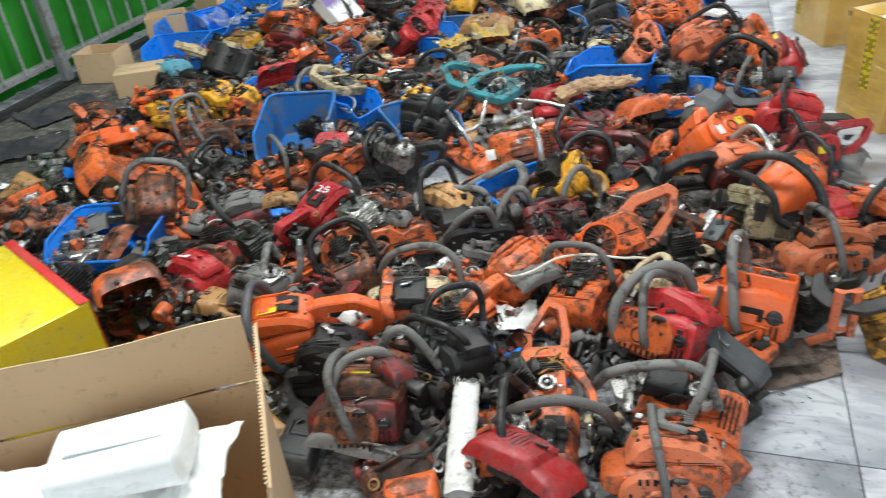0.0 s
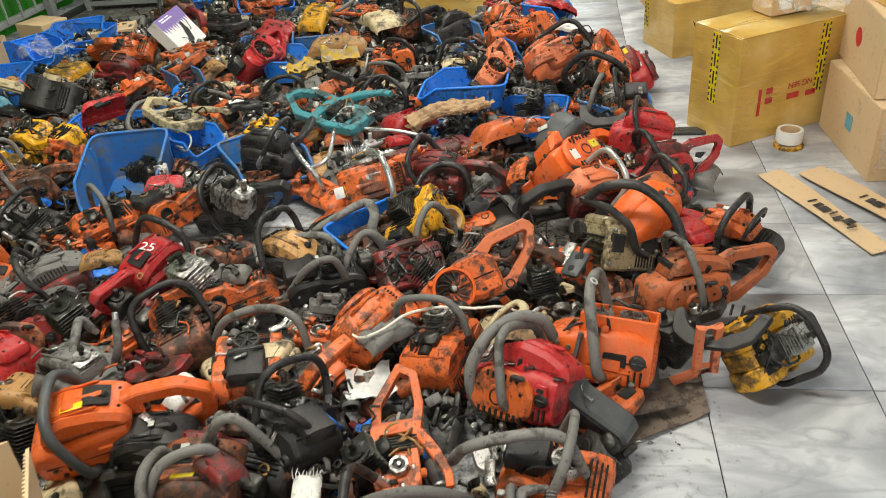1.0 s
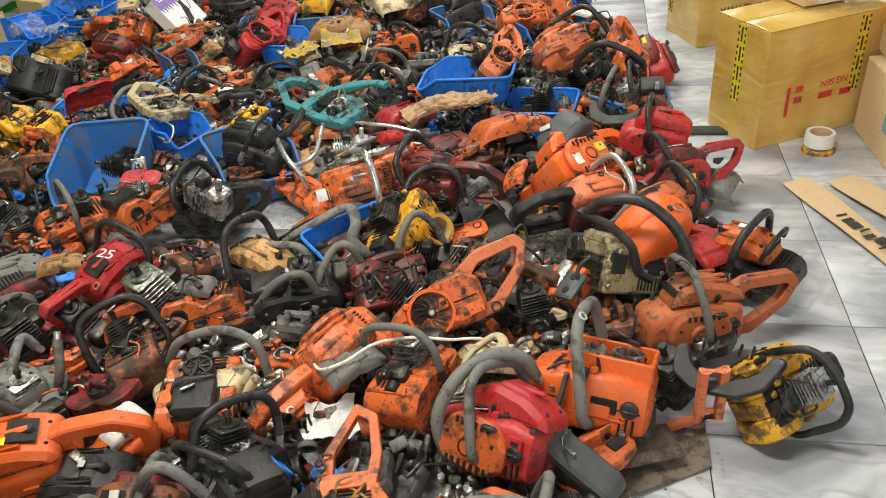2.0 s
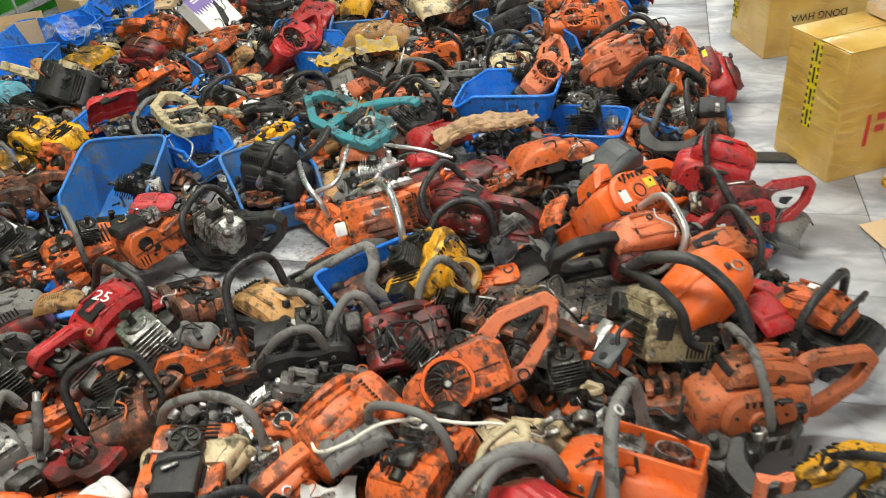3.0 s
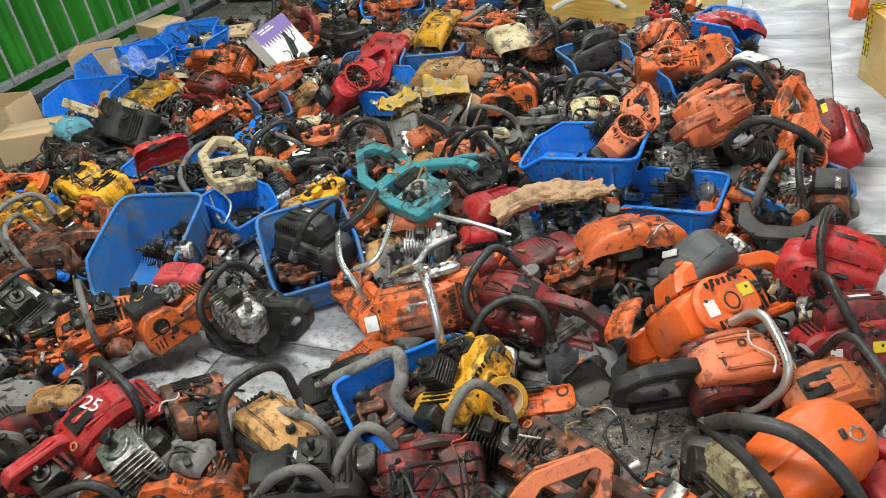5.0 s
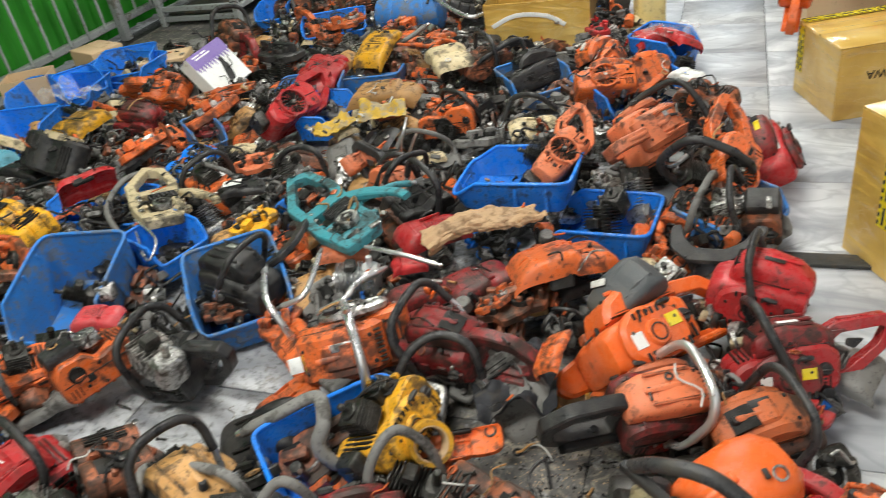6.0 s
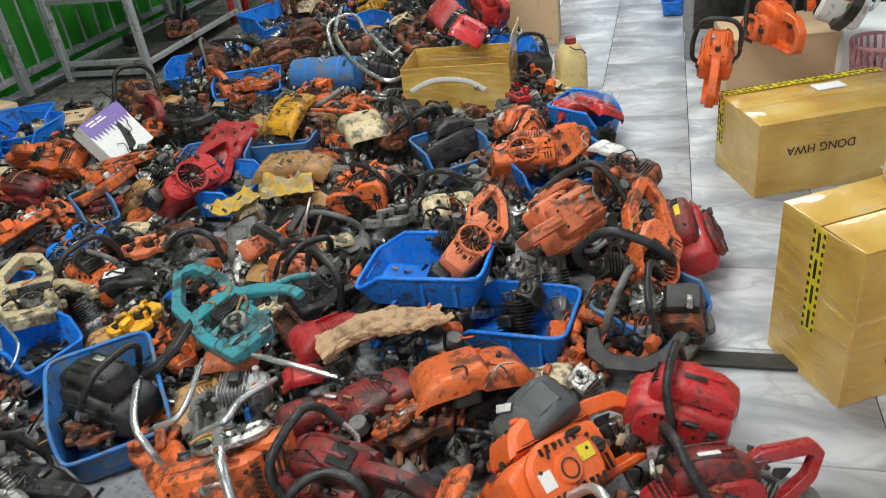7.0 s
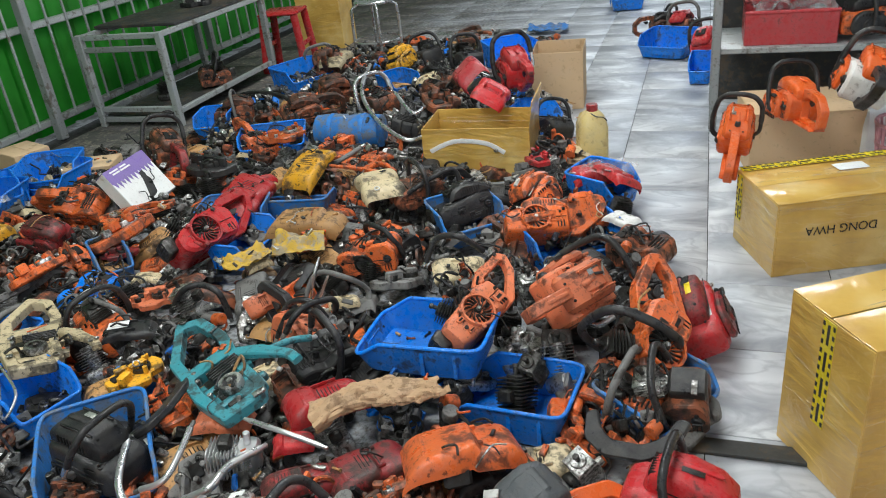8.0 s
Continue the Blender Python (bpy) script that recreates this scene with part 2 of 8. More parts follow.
def marble_mat():
    """Glazed grey-white tile with drifting grey veins, dusty and oily in places; each tile takes another cut of the pattern."""
    m, n, l, b = node_mat("marble_tile_glaze")
    geo, oi = n.new("ShaderNodeNewGeometry"), n.new("ShaderNodeObjectInfo")
    rnd = n.new("ShaderNodeMath")
    rnd.operation = "ADD"
    l.new(oi.outputs["Random"], rnd.inputs[0])
    l.new(geo.outputs["Random Per Island"], rnd.inputs[1])
    off = n.new("ShaderNodeVectorMath")
    off.operation = "MULTIPLY_ADD"
    l.new(rnd.outputs[0], off.inputs[0])
    off.inputs[1].default_value = (3.0, 2.0, 9.0)
    l.new(geo.outputs["Position"], off.inputs[2])
    mp = n.new("ShaderNodeMapping")
    mp.inputs["Rotation"].default_value = (0, 0, radians(-38))
    mp.inputs["Scale"].default_value = (1.0, 1.9, 1.0)
    l.new(off.outputs[0], mp.inputs[0])
    a, v = n.new("ShaderNodeTexNoise"), n.new("ShaderNodeTexNoise")
    for t, s, d, w in ((a, 2.6, 6, 1.2), (v, 2.2, 6, 2.6)):
        t.inputs["Scale"].default_value, t.inputs["Detail"].default_value, t.inputs["Distortion"].default_value = s, d, w
        l.new(mp.outputs[0], t.inputs["Vector"])
    base = ramp(n, [(0.34, (0.27, 0.28, 0.305)), (0.50, (0.45, 0.46, 0.49)), (0.66, (0.63, 0.645, 0.665))])
    l.new(a.outputs[0], base.inputs[0])
    vein = ramp(n, [(0.43, 0.0), (0.495, 0.5), (0.56, 0.0)])
    l.new(v.outputs[0], vein.inputs[0])
    mx = n.new("ShaderNodeMixRGB")
    mx.inputs[2].default_value = (0.27, 0.28, 0.31, 1)
    l.new(base.outputs[0], mx.inputs[1])
    l.new(vein.outputs[0], mx.inputs[0])
    # oily dirt and sawdust where the heap has lain
    d1, d2 = n.new("ShaderNodeTexNoise"), n.new("ShaderNodeTexNoise")
    d1.inputs["Scale"].default_value, d1.inputs["Detail"].default_value = 2.6, 7
    d2.inputs["Scale"].default_value, d2.inputs["Detail"].default_value, d2.inputs["Roughness"].default_value = 42.0, 5, 0.7
    for t in (d1, d2):
        l.new(geo.outputs["Position"], t.inputs["Vector"])
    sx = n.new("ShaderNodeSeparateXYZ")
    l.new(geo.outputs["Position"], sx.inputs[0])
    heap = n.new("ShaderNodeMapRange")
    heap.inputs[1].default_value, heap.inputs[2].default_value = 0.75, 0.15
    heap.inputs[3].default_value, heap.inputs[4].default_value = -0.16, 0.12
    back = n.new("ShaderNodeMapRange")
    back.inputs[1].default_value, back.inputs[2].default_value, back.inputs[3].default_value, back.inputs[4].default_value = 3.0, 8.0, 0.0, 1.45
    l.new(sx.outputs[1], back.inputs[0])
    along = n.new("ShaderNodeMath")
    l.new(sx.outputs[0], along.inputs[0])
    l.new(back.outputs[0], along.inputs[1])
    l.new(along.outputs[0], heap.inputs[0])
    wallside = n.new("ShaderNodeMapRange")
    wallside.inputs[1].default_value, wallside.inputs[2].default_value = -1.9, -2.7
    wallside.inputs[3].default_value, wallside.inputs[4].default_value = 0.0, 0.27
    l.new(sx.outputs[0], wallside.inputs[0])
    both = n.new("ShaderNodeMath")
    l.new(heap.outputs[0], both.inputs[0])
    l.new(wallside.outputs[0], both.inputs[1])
    # a trodden oil stain, and a patch that was wiped clean
    for px, py, r0, r1, amount in ((0.14, 2.45, 0.55, 0.15, 0.17), (-0.95, 2.5, 0.45, 0.2, -0.13)):
        dist = n.new("ShaderNodeVectorMath")
        dist.operation = "DISTANCE"
        dist.inputs[1].default_value = (px, py, 0)
        l.new(geo.outputs["Position"], dist.inputs[0])
        mr = n.new("ShaderNodeMapRange")
        mr.inputs[1].default_value, mr.inputs[2].default_value, mr.inputs[3].default_value, mr.inputs[4].default_value = r0, r1, 0.0, amount
        l.new(dist.outputs["Value"], mr.inputs[0])
        more = n.new("ShaderNodeMath")
        l.new(both.outputs[0], more.inputs[0])
        l.new(mr.outputs[0], more.inputs[1])
        both = more
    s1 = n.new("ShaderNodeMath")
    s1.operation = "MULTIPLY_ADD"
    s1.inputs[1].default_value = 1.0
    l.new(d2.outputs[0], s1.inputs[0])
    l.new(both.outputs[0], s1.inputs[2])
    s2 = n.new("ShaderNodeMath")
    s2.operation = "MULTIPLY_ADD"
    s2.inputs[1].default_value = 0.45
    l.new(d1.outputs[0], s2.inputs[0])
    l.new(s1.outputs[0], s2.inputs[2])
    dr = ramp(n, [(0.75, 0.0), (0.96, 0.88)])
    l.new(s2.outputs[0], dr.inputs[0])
    mx2 = n.new("ShaderNodeMixRGB")
    # the dirt itself: black oil with sawdust trodden into it
    dust = n.new("ShaderNodeTexNoise")
    dust.inputs["Scale"].default_value, dust.inputs["Detail"].default_value, dust.inputs["Roughness"].default_value, dust.inputs["Distortion"].default_value = 17.0, 8, 0.72, 1.6
    l.new(geo.outputs["Position"], dust.inputs["Vector"])
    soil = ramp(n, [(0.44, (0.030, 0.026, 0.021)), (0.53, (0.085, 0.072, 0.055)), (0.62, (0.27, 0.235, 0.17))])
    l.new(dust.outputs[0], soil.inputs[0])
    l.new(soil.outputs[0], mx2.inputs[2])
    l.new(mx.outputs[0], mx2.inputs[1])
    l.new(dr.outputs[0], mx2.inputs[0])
    l.new(mx2.outputs[0], b.inputs["Base Color"])
    rr = n.new("ShaderNodeMapRange")
    rr.inputs[1].default_value, rr.inputs[2].default_value, rr.inputs[3].default_value, rr.inputs[4].default_value = 0.55, 0.95, 0.36, 0.62
    l.new(s2.outputs[0], rr.inputs[0])
    l.new(rr.outputs[0], b.inputs["Roughness"])
    return m


def film_mat():
    m, n, l, b = node_mat("clear_plastic_film")
    b.inputs["Base Color"].default_value = (0.92, 0.93, 0.94, 1)
    b.inputs["Roughness"].default_value, b.inputs["IOR"].default_value = 0.14, 1.25
    tc, t = n.new("ShaderNodeTexCoord"), n.new("ShaderNodeTexNoise")
    t.inputs["Scale"].default_value, t.inputs["Detail"].default_value, t.inputs["Distortion"].default_value = 14, 4, 2.0
    l.new(tc.outputs["Object"], t.inputs["Vector"])
    al = ramp(n, [(0.40, 0.02), (0.72, 0.22)])
    l.new(t.outputs[0], al.inputs[0])
    l.new(al.outputs[0], b.inputs["Alpha"])
    bp = n.new("ShaderNodeBump")
    bp.inputs["Strength"].default_value, bp.inputs["Distance"].default_value = 0.8, 0.01
    l.new(t.outputs[0], bp.inputs["Height"])
    l.new(bp.outputs[0], b.inputs["Normal"])
    return m


def green_sheet_mat():
    """Green corrugated plastic sheet that lets some of the daylight through."""
    m, n, l, b = node_mat("green_translucent_sheet")
    geo, t = n.new("ShaderNodeNewGeometry"), n.new("ShaderNodeTexNoise")
    t.inputs["Scale"].default_value, t.inputs["Detail"].default_value = 3.0, 6
    l.new(geo.outputs["Position"], t.inputs["Vector"])
    c = ramp(n, [(0.3, (0.05, 0.27, 0.035)), (0.6, (0.085, 0.42, 0.06)), (0.8, (0.15, 0.50, 0.11))])
    l.new(t.outputs[0], c.inputs[0])
    l.new(c.outputs[0], b.inputs["Base Color"])
    b.inputs["Roughness"].default_value = 0.4
    tr, mix = n.new("ShaderNodeBsdfTranslucent"), n.new("ShaderNodeMixShader")
    l.new(c.outputs[0], tr.inputs[0])
    mix.inputs[0].default_value = 0.6
    l.new(b.outputs[0], mix.inputs[1])
    l.new(tr.outputs[0], mix.inputs[2])
    l.new(mix.outputs[0], n["Material Output"].inputs[0])
    return m


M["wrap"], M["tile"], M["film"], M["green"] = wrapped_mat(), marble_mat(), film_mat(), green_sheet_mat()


# ---- shaping ----
class Geo:
    """Points and faces of one part, gathered from shaped pieces."""

    def __init__(self):
        self.v, self.f = [], []

    def add(self, verts, faces, m=None):
        k = len(self.v)
        self.v += [tuple(m @ Vector(p)) if m else tuple(p) for p in verts]
        self.f += [tuple(i + k for i in f) for f in faces]
        return self

    def rings(self, rings, m=None, closed=False, caps=True):
        n = len(rings[0])
        verts = [p for r in rings for p in r]
        faces = []
        for i in range(len(rings) if closed else len(rings) - 1):
            a, b = i * n, (i + 1) % len(rings) * n
            faces += [(a + j, a + (j + 1) % n, b + (j + 1) % n, b + j) for j in range(n)]
        if caps and not closed:
            faces += [tuple(range(n - 1, -1, -1)), tuple(range((len(rings) - 1) * n, len(rings) * n))]
        return self.add(verts, faces, m)

    def loft(self, secs, n=16, m=None):
        """Rounded sections along x: (x, cy, cz, half width, half height, squareness)."""
        out = []
        for x, cy, cz, hy, hz, p in secs:
            ring = []
            for j in range(n):
                a = 2 * math.pi * (j + 0.5) / n
                c, s = math.cos(a), math.sin(a)
                ring.append((x, cy + hy * math.copysign(abs(c) ** (2 / p), c), cz + hz * math.copysign(abs(s) ** (2 / p), s)))
            out.append(ring)
        return self.rings(out, m)

    def box(self, c, s, ch=0.003, m=None):
        """A box with chamfered edges."""
        h = [a / 2 for a in s]
        ch = min(ch, min(h) * 0.7)
        out = []
        for z, k in ((-h[2], ch), (-h[2] + ch, 0), (h[2] - ch, 0), (h[2], ch)):
            a, b = h[0] - k, h[1] - k
            e = ch * 0.9
            out.append([(c[0] + x, c[1] + y, c[2] + z) for x, y in ((a - e, -b), (a, -b + e), (a, b - e), (a - e, b), (-a + e, b), (-a, b - e), (-a, -b + e), (-a + e, -b))])
        return self.rings(out, m)

    def cyl(self, p0, p1, r0, r1=None, n=14, ch=0.002, m=None):
        p0, p1 = Vector(p0), Vector(p1)
        r1 = r0 if r1 is None else r1
        q = (p1 - p0).to_track_quat("Z", "Y")
        L = (p1 - p0).length
        ch = min(ch, L * 0.4, min(r0, r1) * 0.5)
        out = []
        for z, r in ((0, r0 - ch), (ch, r0), (L - ch, r1), (L, r1 - ch)):
            out.append([p0 + q @ Vector((r * math.cos(2 * math.pi * j / n), r * math.sin(2 * math.pi * j / n), z)) for j in range(n)])
        return self.rings(out, m)

    def ring(self, c, axis, r, w, h, n=22, m=None):
        """A flat ring: inner radius r, wall w, height h."""
        q, c = Vector(axis).to_track_quat("Z", "Y"), Vector(c)
        out = []
        for j in range(n):
            a = 2 * math.pi * j / n
            u = Vector((math.cos(a), math.sin(a), 0))
            out.append([c + q @ (u * rr + Vector((0, 0, z))) for rr, z in ((r, 0), (r + w, 0), (r + w, h * 0.8), (r + w * 0.8, h), (r, h))])
        return self.rings(out, m, closed=True)

    def sweep(self, pts, r, n=10, closed=False, flat=1.0, smooth=4, up=(0, 0, 1), m=None, square=2.0):
        """A tube along a curve through pts; r: one radius or one for each point; flat: width over height."""
        P = [Vector(p) for p in pts]
        R = list(r) if isinstance(r, (list, tuple)) else [r] * len(P)
        path, rad = [], []
        N = len(P)
        for i in range(N if closed else N - 1):
            g = (lambda k: P[k % N]) if closed else (lambda k: P[min(max(k, 0), N - 1)])
            a, b, c, d = g(i - 1), g(i), g(i + 1), g(i + 2)
            for s in range(smooth):
                t = s / smooth
                path.append(0.5 * ((2 * b) + (c - a) * t + (2 * a - 5 * b + 4 * c - d) * t * t + (3 * b - a - 3 * c + d) * t ** 3))
                rad.append(R[i] * (1 - t) + R[(i + 1) % N] * t)
        if not closed:
            path.append(P[-1])
            rad.append(R[-1])
        out = []
        K = len(path)
        side = None
        for i in range(K):
            t = (path[(i + 1) % K] - path[i - 1]) if closed else (path[min(i + 1, K - 1)] - path[max(i - 1, 0)])
            t.normalize()
            if side is None:
                u = Vector(up)
                side = t.cross(u if abs(t.dot(u)) < 0.95 else Vector((0, 1, 0)))
            side = (side - t * side.dot(t)).normalized()
            w = t.cross(side)
            ring = []
            for j in range(n):
                c, sn = math.cos(2 * math.pi * (j + 0.5) / n), math.sin(2 * math.pi * (j + 0.5) / n)
                c, sn = math.copysign(abs(c) ** (2 / square), c), math.copysign(abs(sn) ** (2 / square), sn)
                ring.append(path[i] + side * (c * rad[i] * flat) + w * (sn * rad[i]))
            out.append(ring)
        return self.rings(out, m, closed=closed)

    def prism(self, poly, y0, y1, ch=0.004, m=None):
        """An outline in the xz plane, given thickness from y0 to y1, with chamfered rims."""
        n = len(poly)
        area2 = sum(poly[i][0] * poly[(i + 1) % n][1] - poly[(i + 1) % n][0] * poly[i][1] for i in range(n))
        sg = 1 if area2 > 0 else -1
        inner = []
        for i in range(n):
            a, b, c = Vector(poly[i - 1]), Vector(poly[i]), Vector(poly[(i + 1) % n])
            e1, e2 = (b - a).normalized(), (c - b).normalized()
            nn = Vector((-(e1.y + e2.y), e1.x + e2.x)) * sg
            k = max(nn.length, 0.5)
            inner.append(b + nn.normalized() * ch * min(2.0, 2.0 / k))
        rr = [[(p[0], y, p[1]) for p in q] for y, q in ((y0, inner), (y0 + ch, poly), (y1 - ch, poly), (y1, inner))]
        return self.rings(rr, m)

    def window(self, outer, inner, y0, y1, ch=0.004, m=None):
        """A plate in the xz plane with an opening: outer and inner outlines with equally many points, chamfered on the outside."""
        out = []
        for p, q in zip(outer, inner):
            d = (Vector(p) - Vector(q)).normalized() * ch
            a, b = (p[0] - d.x, p[1] - d.y), (q[0] + d.x * 0.6, q[1] + d.y * 0.6)
            out.append([(a[0], y0, a[1]), (p[0], y0 + ch, p[1]), (p[0], y1 - ch, p[1]), (a[0], y1, a[1]), (b[0], y1, b[1]), (q[0], y1 - ch * 0.6, q[1]), (q[0], y0 + ch * 0.6, q[1]), (b[0], y0, b[1])])
        return self.rings(out, m, closed=True)

    def sheet(self, fn, nu, nv, thick, m=None):
        """A curved sheet with thickness: fn(u, v) gives a point, u and v from 0 to 1."""
        top = [[Vector(fn(i / nu, j / nv)) for j in range(nv + 1)] for i in range(nu + 1)]
        low = []
        for i in range(nu + 1):
            row = []
            for j in range(nv + 1):
                du = top[min(i + 1, nu)][j] - top[max(i - 1, 0)][j]
                dv = top[i][min(j + 1, nv)] - top[i][max(j - 1, 0)]
                nn = du.cross(dv)
                row.append(top[i][j] - (nn.normalized() if nn.length > 1e-9 else Vector((0, 0, 1))) * thick)
            low.append(row)
        k = nv + 1
        N = (nu + 1) * k
        verts = [p for r in top for p in r] + [p for r in low for p in r]
        faces = []
        for i in range(nu):
            for j in range(nv):
                a = i * k + j
                faces += [(a, a + k, a + k + 1, a + 1), (N + a, N + a + 1, N + a + k + 1, N + a + k)]
        for i in range(nu):
            for j in (0, nv):
                a = i * k + j
                faces.append((a, a + k, N + a + k, N + a)[:: 1 if j else -1])
        for j in range(nv):
            for i in (0, nu):
                a = i * k + j
                faces.append((a, a + 1, N + a + 1, N + a)[:: -1 if i else 1])
        return self.add(verts, faces, m)

    def fan(self, c, axis, r, n=16, h=0.016, m=None):
        """A flywheel: back plate, hub, and curved blades."""
        q, c = Vector(axis).to_track_quat("Z", "Y"), Vector(c)
        self.cyl(c, c + q @ Vector((0, 0, 0.004)), r, n=24, m=m)
        self.cyl(c, c + q @ Vector((0, 0, h * 0.9)), r * 0.30, r * 0.24, n=14, m=m)
        for i in range(n):
            a = 2 * math.pi * i / n
            out = []
            for k in range(4):
                rr, aa = r * (0.36 + 0.2 * k), a + 0.14 * k
                d = Vector((math.cos(aa), math.sin(aa), 0))
                s = Vector((-d.y, d.x, 0)) * 0.0013
                out.append([c + q @ (d * rr + s * g + Vector((0, 0, z))) for g, z in ((-1, 0.003), (1, 0.003), (1, h * (0.75 + 0.08 * k)), (-1, h * (0.75 + 0.08 * k)))])
            self.rings(out, m)
        return self


def bend(pts, r=0.03, k=4):
    """A line of straight lengths with its corners rounded off, for bent tubes and moulded grips."""
    P = [Vector(p) for p in pts]
    out = [P[0]]
    for a, b, c in zip(P, P[1:], P[2:]):
        d1, d2 = a - b, c - b
        q = min(r, d1.length * 0.48, d2.length * 0.48)
        p, s = b + d1.normalized() * q, b + d2.normalized() * q
        out += [(1 - t) ** 2 * p + 2 * t * (1 - t) * b + t * t * s for t in (j / k for j in range(k + 1))]
    return out + [P[-1]]


def mesh_of(name, g, material):
    me = bpy.data.meshes.new(name)
    me.from_pydata(g.v, [], g.f)
    bm = bmesh.new()
    bm.from_mesh(me)
    bmesh.ops.recalc_face_normals(bm, faces=bm.faces)
    bm.to_mesh(me)
    bm.free()
    me.shade_smooth()
    me.set_sharp_from_angle(angle=radians(38))
    me.materials.append(M[material])
    return me


def part(name, g, material, parent, label=""):
    ob = new(name, mesh_of(name, g, material))
    ob.parent = parent
    return tagged(ob, label)


def thing(name, label, category, group="", at=None):
    ob = tagged(new(name), label, category, group)
    ob.empty_display_size = 0.05
    if at:
        ob.matrix_world = at
    return ob


def solid(name, g, material, label, category, group="", at=None, kind=""):
    ob = tagged(new(name, mesh_of(name, g, material)), label, category, group, kind)
    if at:
        ob.matrix_world = at
    return ob


def place(x, y, z, yaw, pitch=0, roll=0, s=1.0, mid=(0, 0, 0)):
    """A thing's pose: its point mid comes to x, y, z; yaw is the heading of its x axis, pitch lifts its front, roll turns it about its length."""
    r = Matrix.Rotation(radians(yaw), 4, "Z") @ Matrix.Rotation(radians(-pitch), 4, "Y") @ Matrix.Rotation(radians(roll), 4, "X")
    return Matrix.Translation((x, y, z)) @ r @ Matrix.Diagonal((s, s, s, 1)) @ Matrix.Translation([-a for a in mid])


def writing(name, text, size, material, parent, m, label="", narrow=1.0):
    """Lettering as a thin mesh."""
    cu = bpy.data.curves.new(name, "FONT")
    cu.body, cu.size, cu.extrude, cu.align_x, cu.align_y = text, size, 0.0004, "CENTER", "CENTER"
    tmp = bpy.data.objects.new(name, cu)
    scene.collection.objects.link(tmp)
    bpy.context.view_layer.update()
    me = bpy.data.meshes.new_from_object(tmp.evaluated_get(bpy.context.evaluated_depsgraph_get()))
    bpy.data.objects.remove(tmp)
    me.materials.clear()
    me.materials.append(M[material])
    ob = new(name, me)
    ob.parent = parent
    ob.matrix_local = m @ Matrix.Diagonal((narrow, 1, 1, 1))
    return tagged(ob, label)


# ---- chainsaws and their parts ----
HUE = {"A": "dusty orange", "E": "oil-stained beige", "J": "dark grey", "O": "orange", "P": "clean orange", "o": "faded orange", "B": "grimy brown-orange", "R": "red", "D": "dark red", "Y": "yellow", "T": "teal", "C": "cream", "N": "tan",
       "K": "black", "G": "dusty grey", "S": "bare aluminium", "W": "white", "U": "blue", "Q": "black", "X": "oily metal", "I": "pinkish red", "H": "chrome", "V": "dusty blue", "L": "sky blue"}


def round_poly(pts, r=0.012, k=3):
    """Corners of an outline rounded off."""
    out = []
    n = len(pts)
    for i in range(n):
        a, b, c = Vector(pts[i - 1]), Vector(pts[i]), Vector(pts[(i + 1) % n])
        d1, d2 = (a - b), (c - b)
        q = min(r, d1.length * 0.45, d2.length * 0.45)
        p, s = b + d1.normalized() * q, b + d2.normalized() * q
        for j in range(k + 1):
            t = j / k
            out.append(tuple((1 - t) ** 2 * p + 2 * t * (1 - t) * b + t * t * s))
    return out


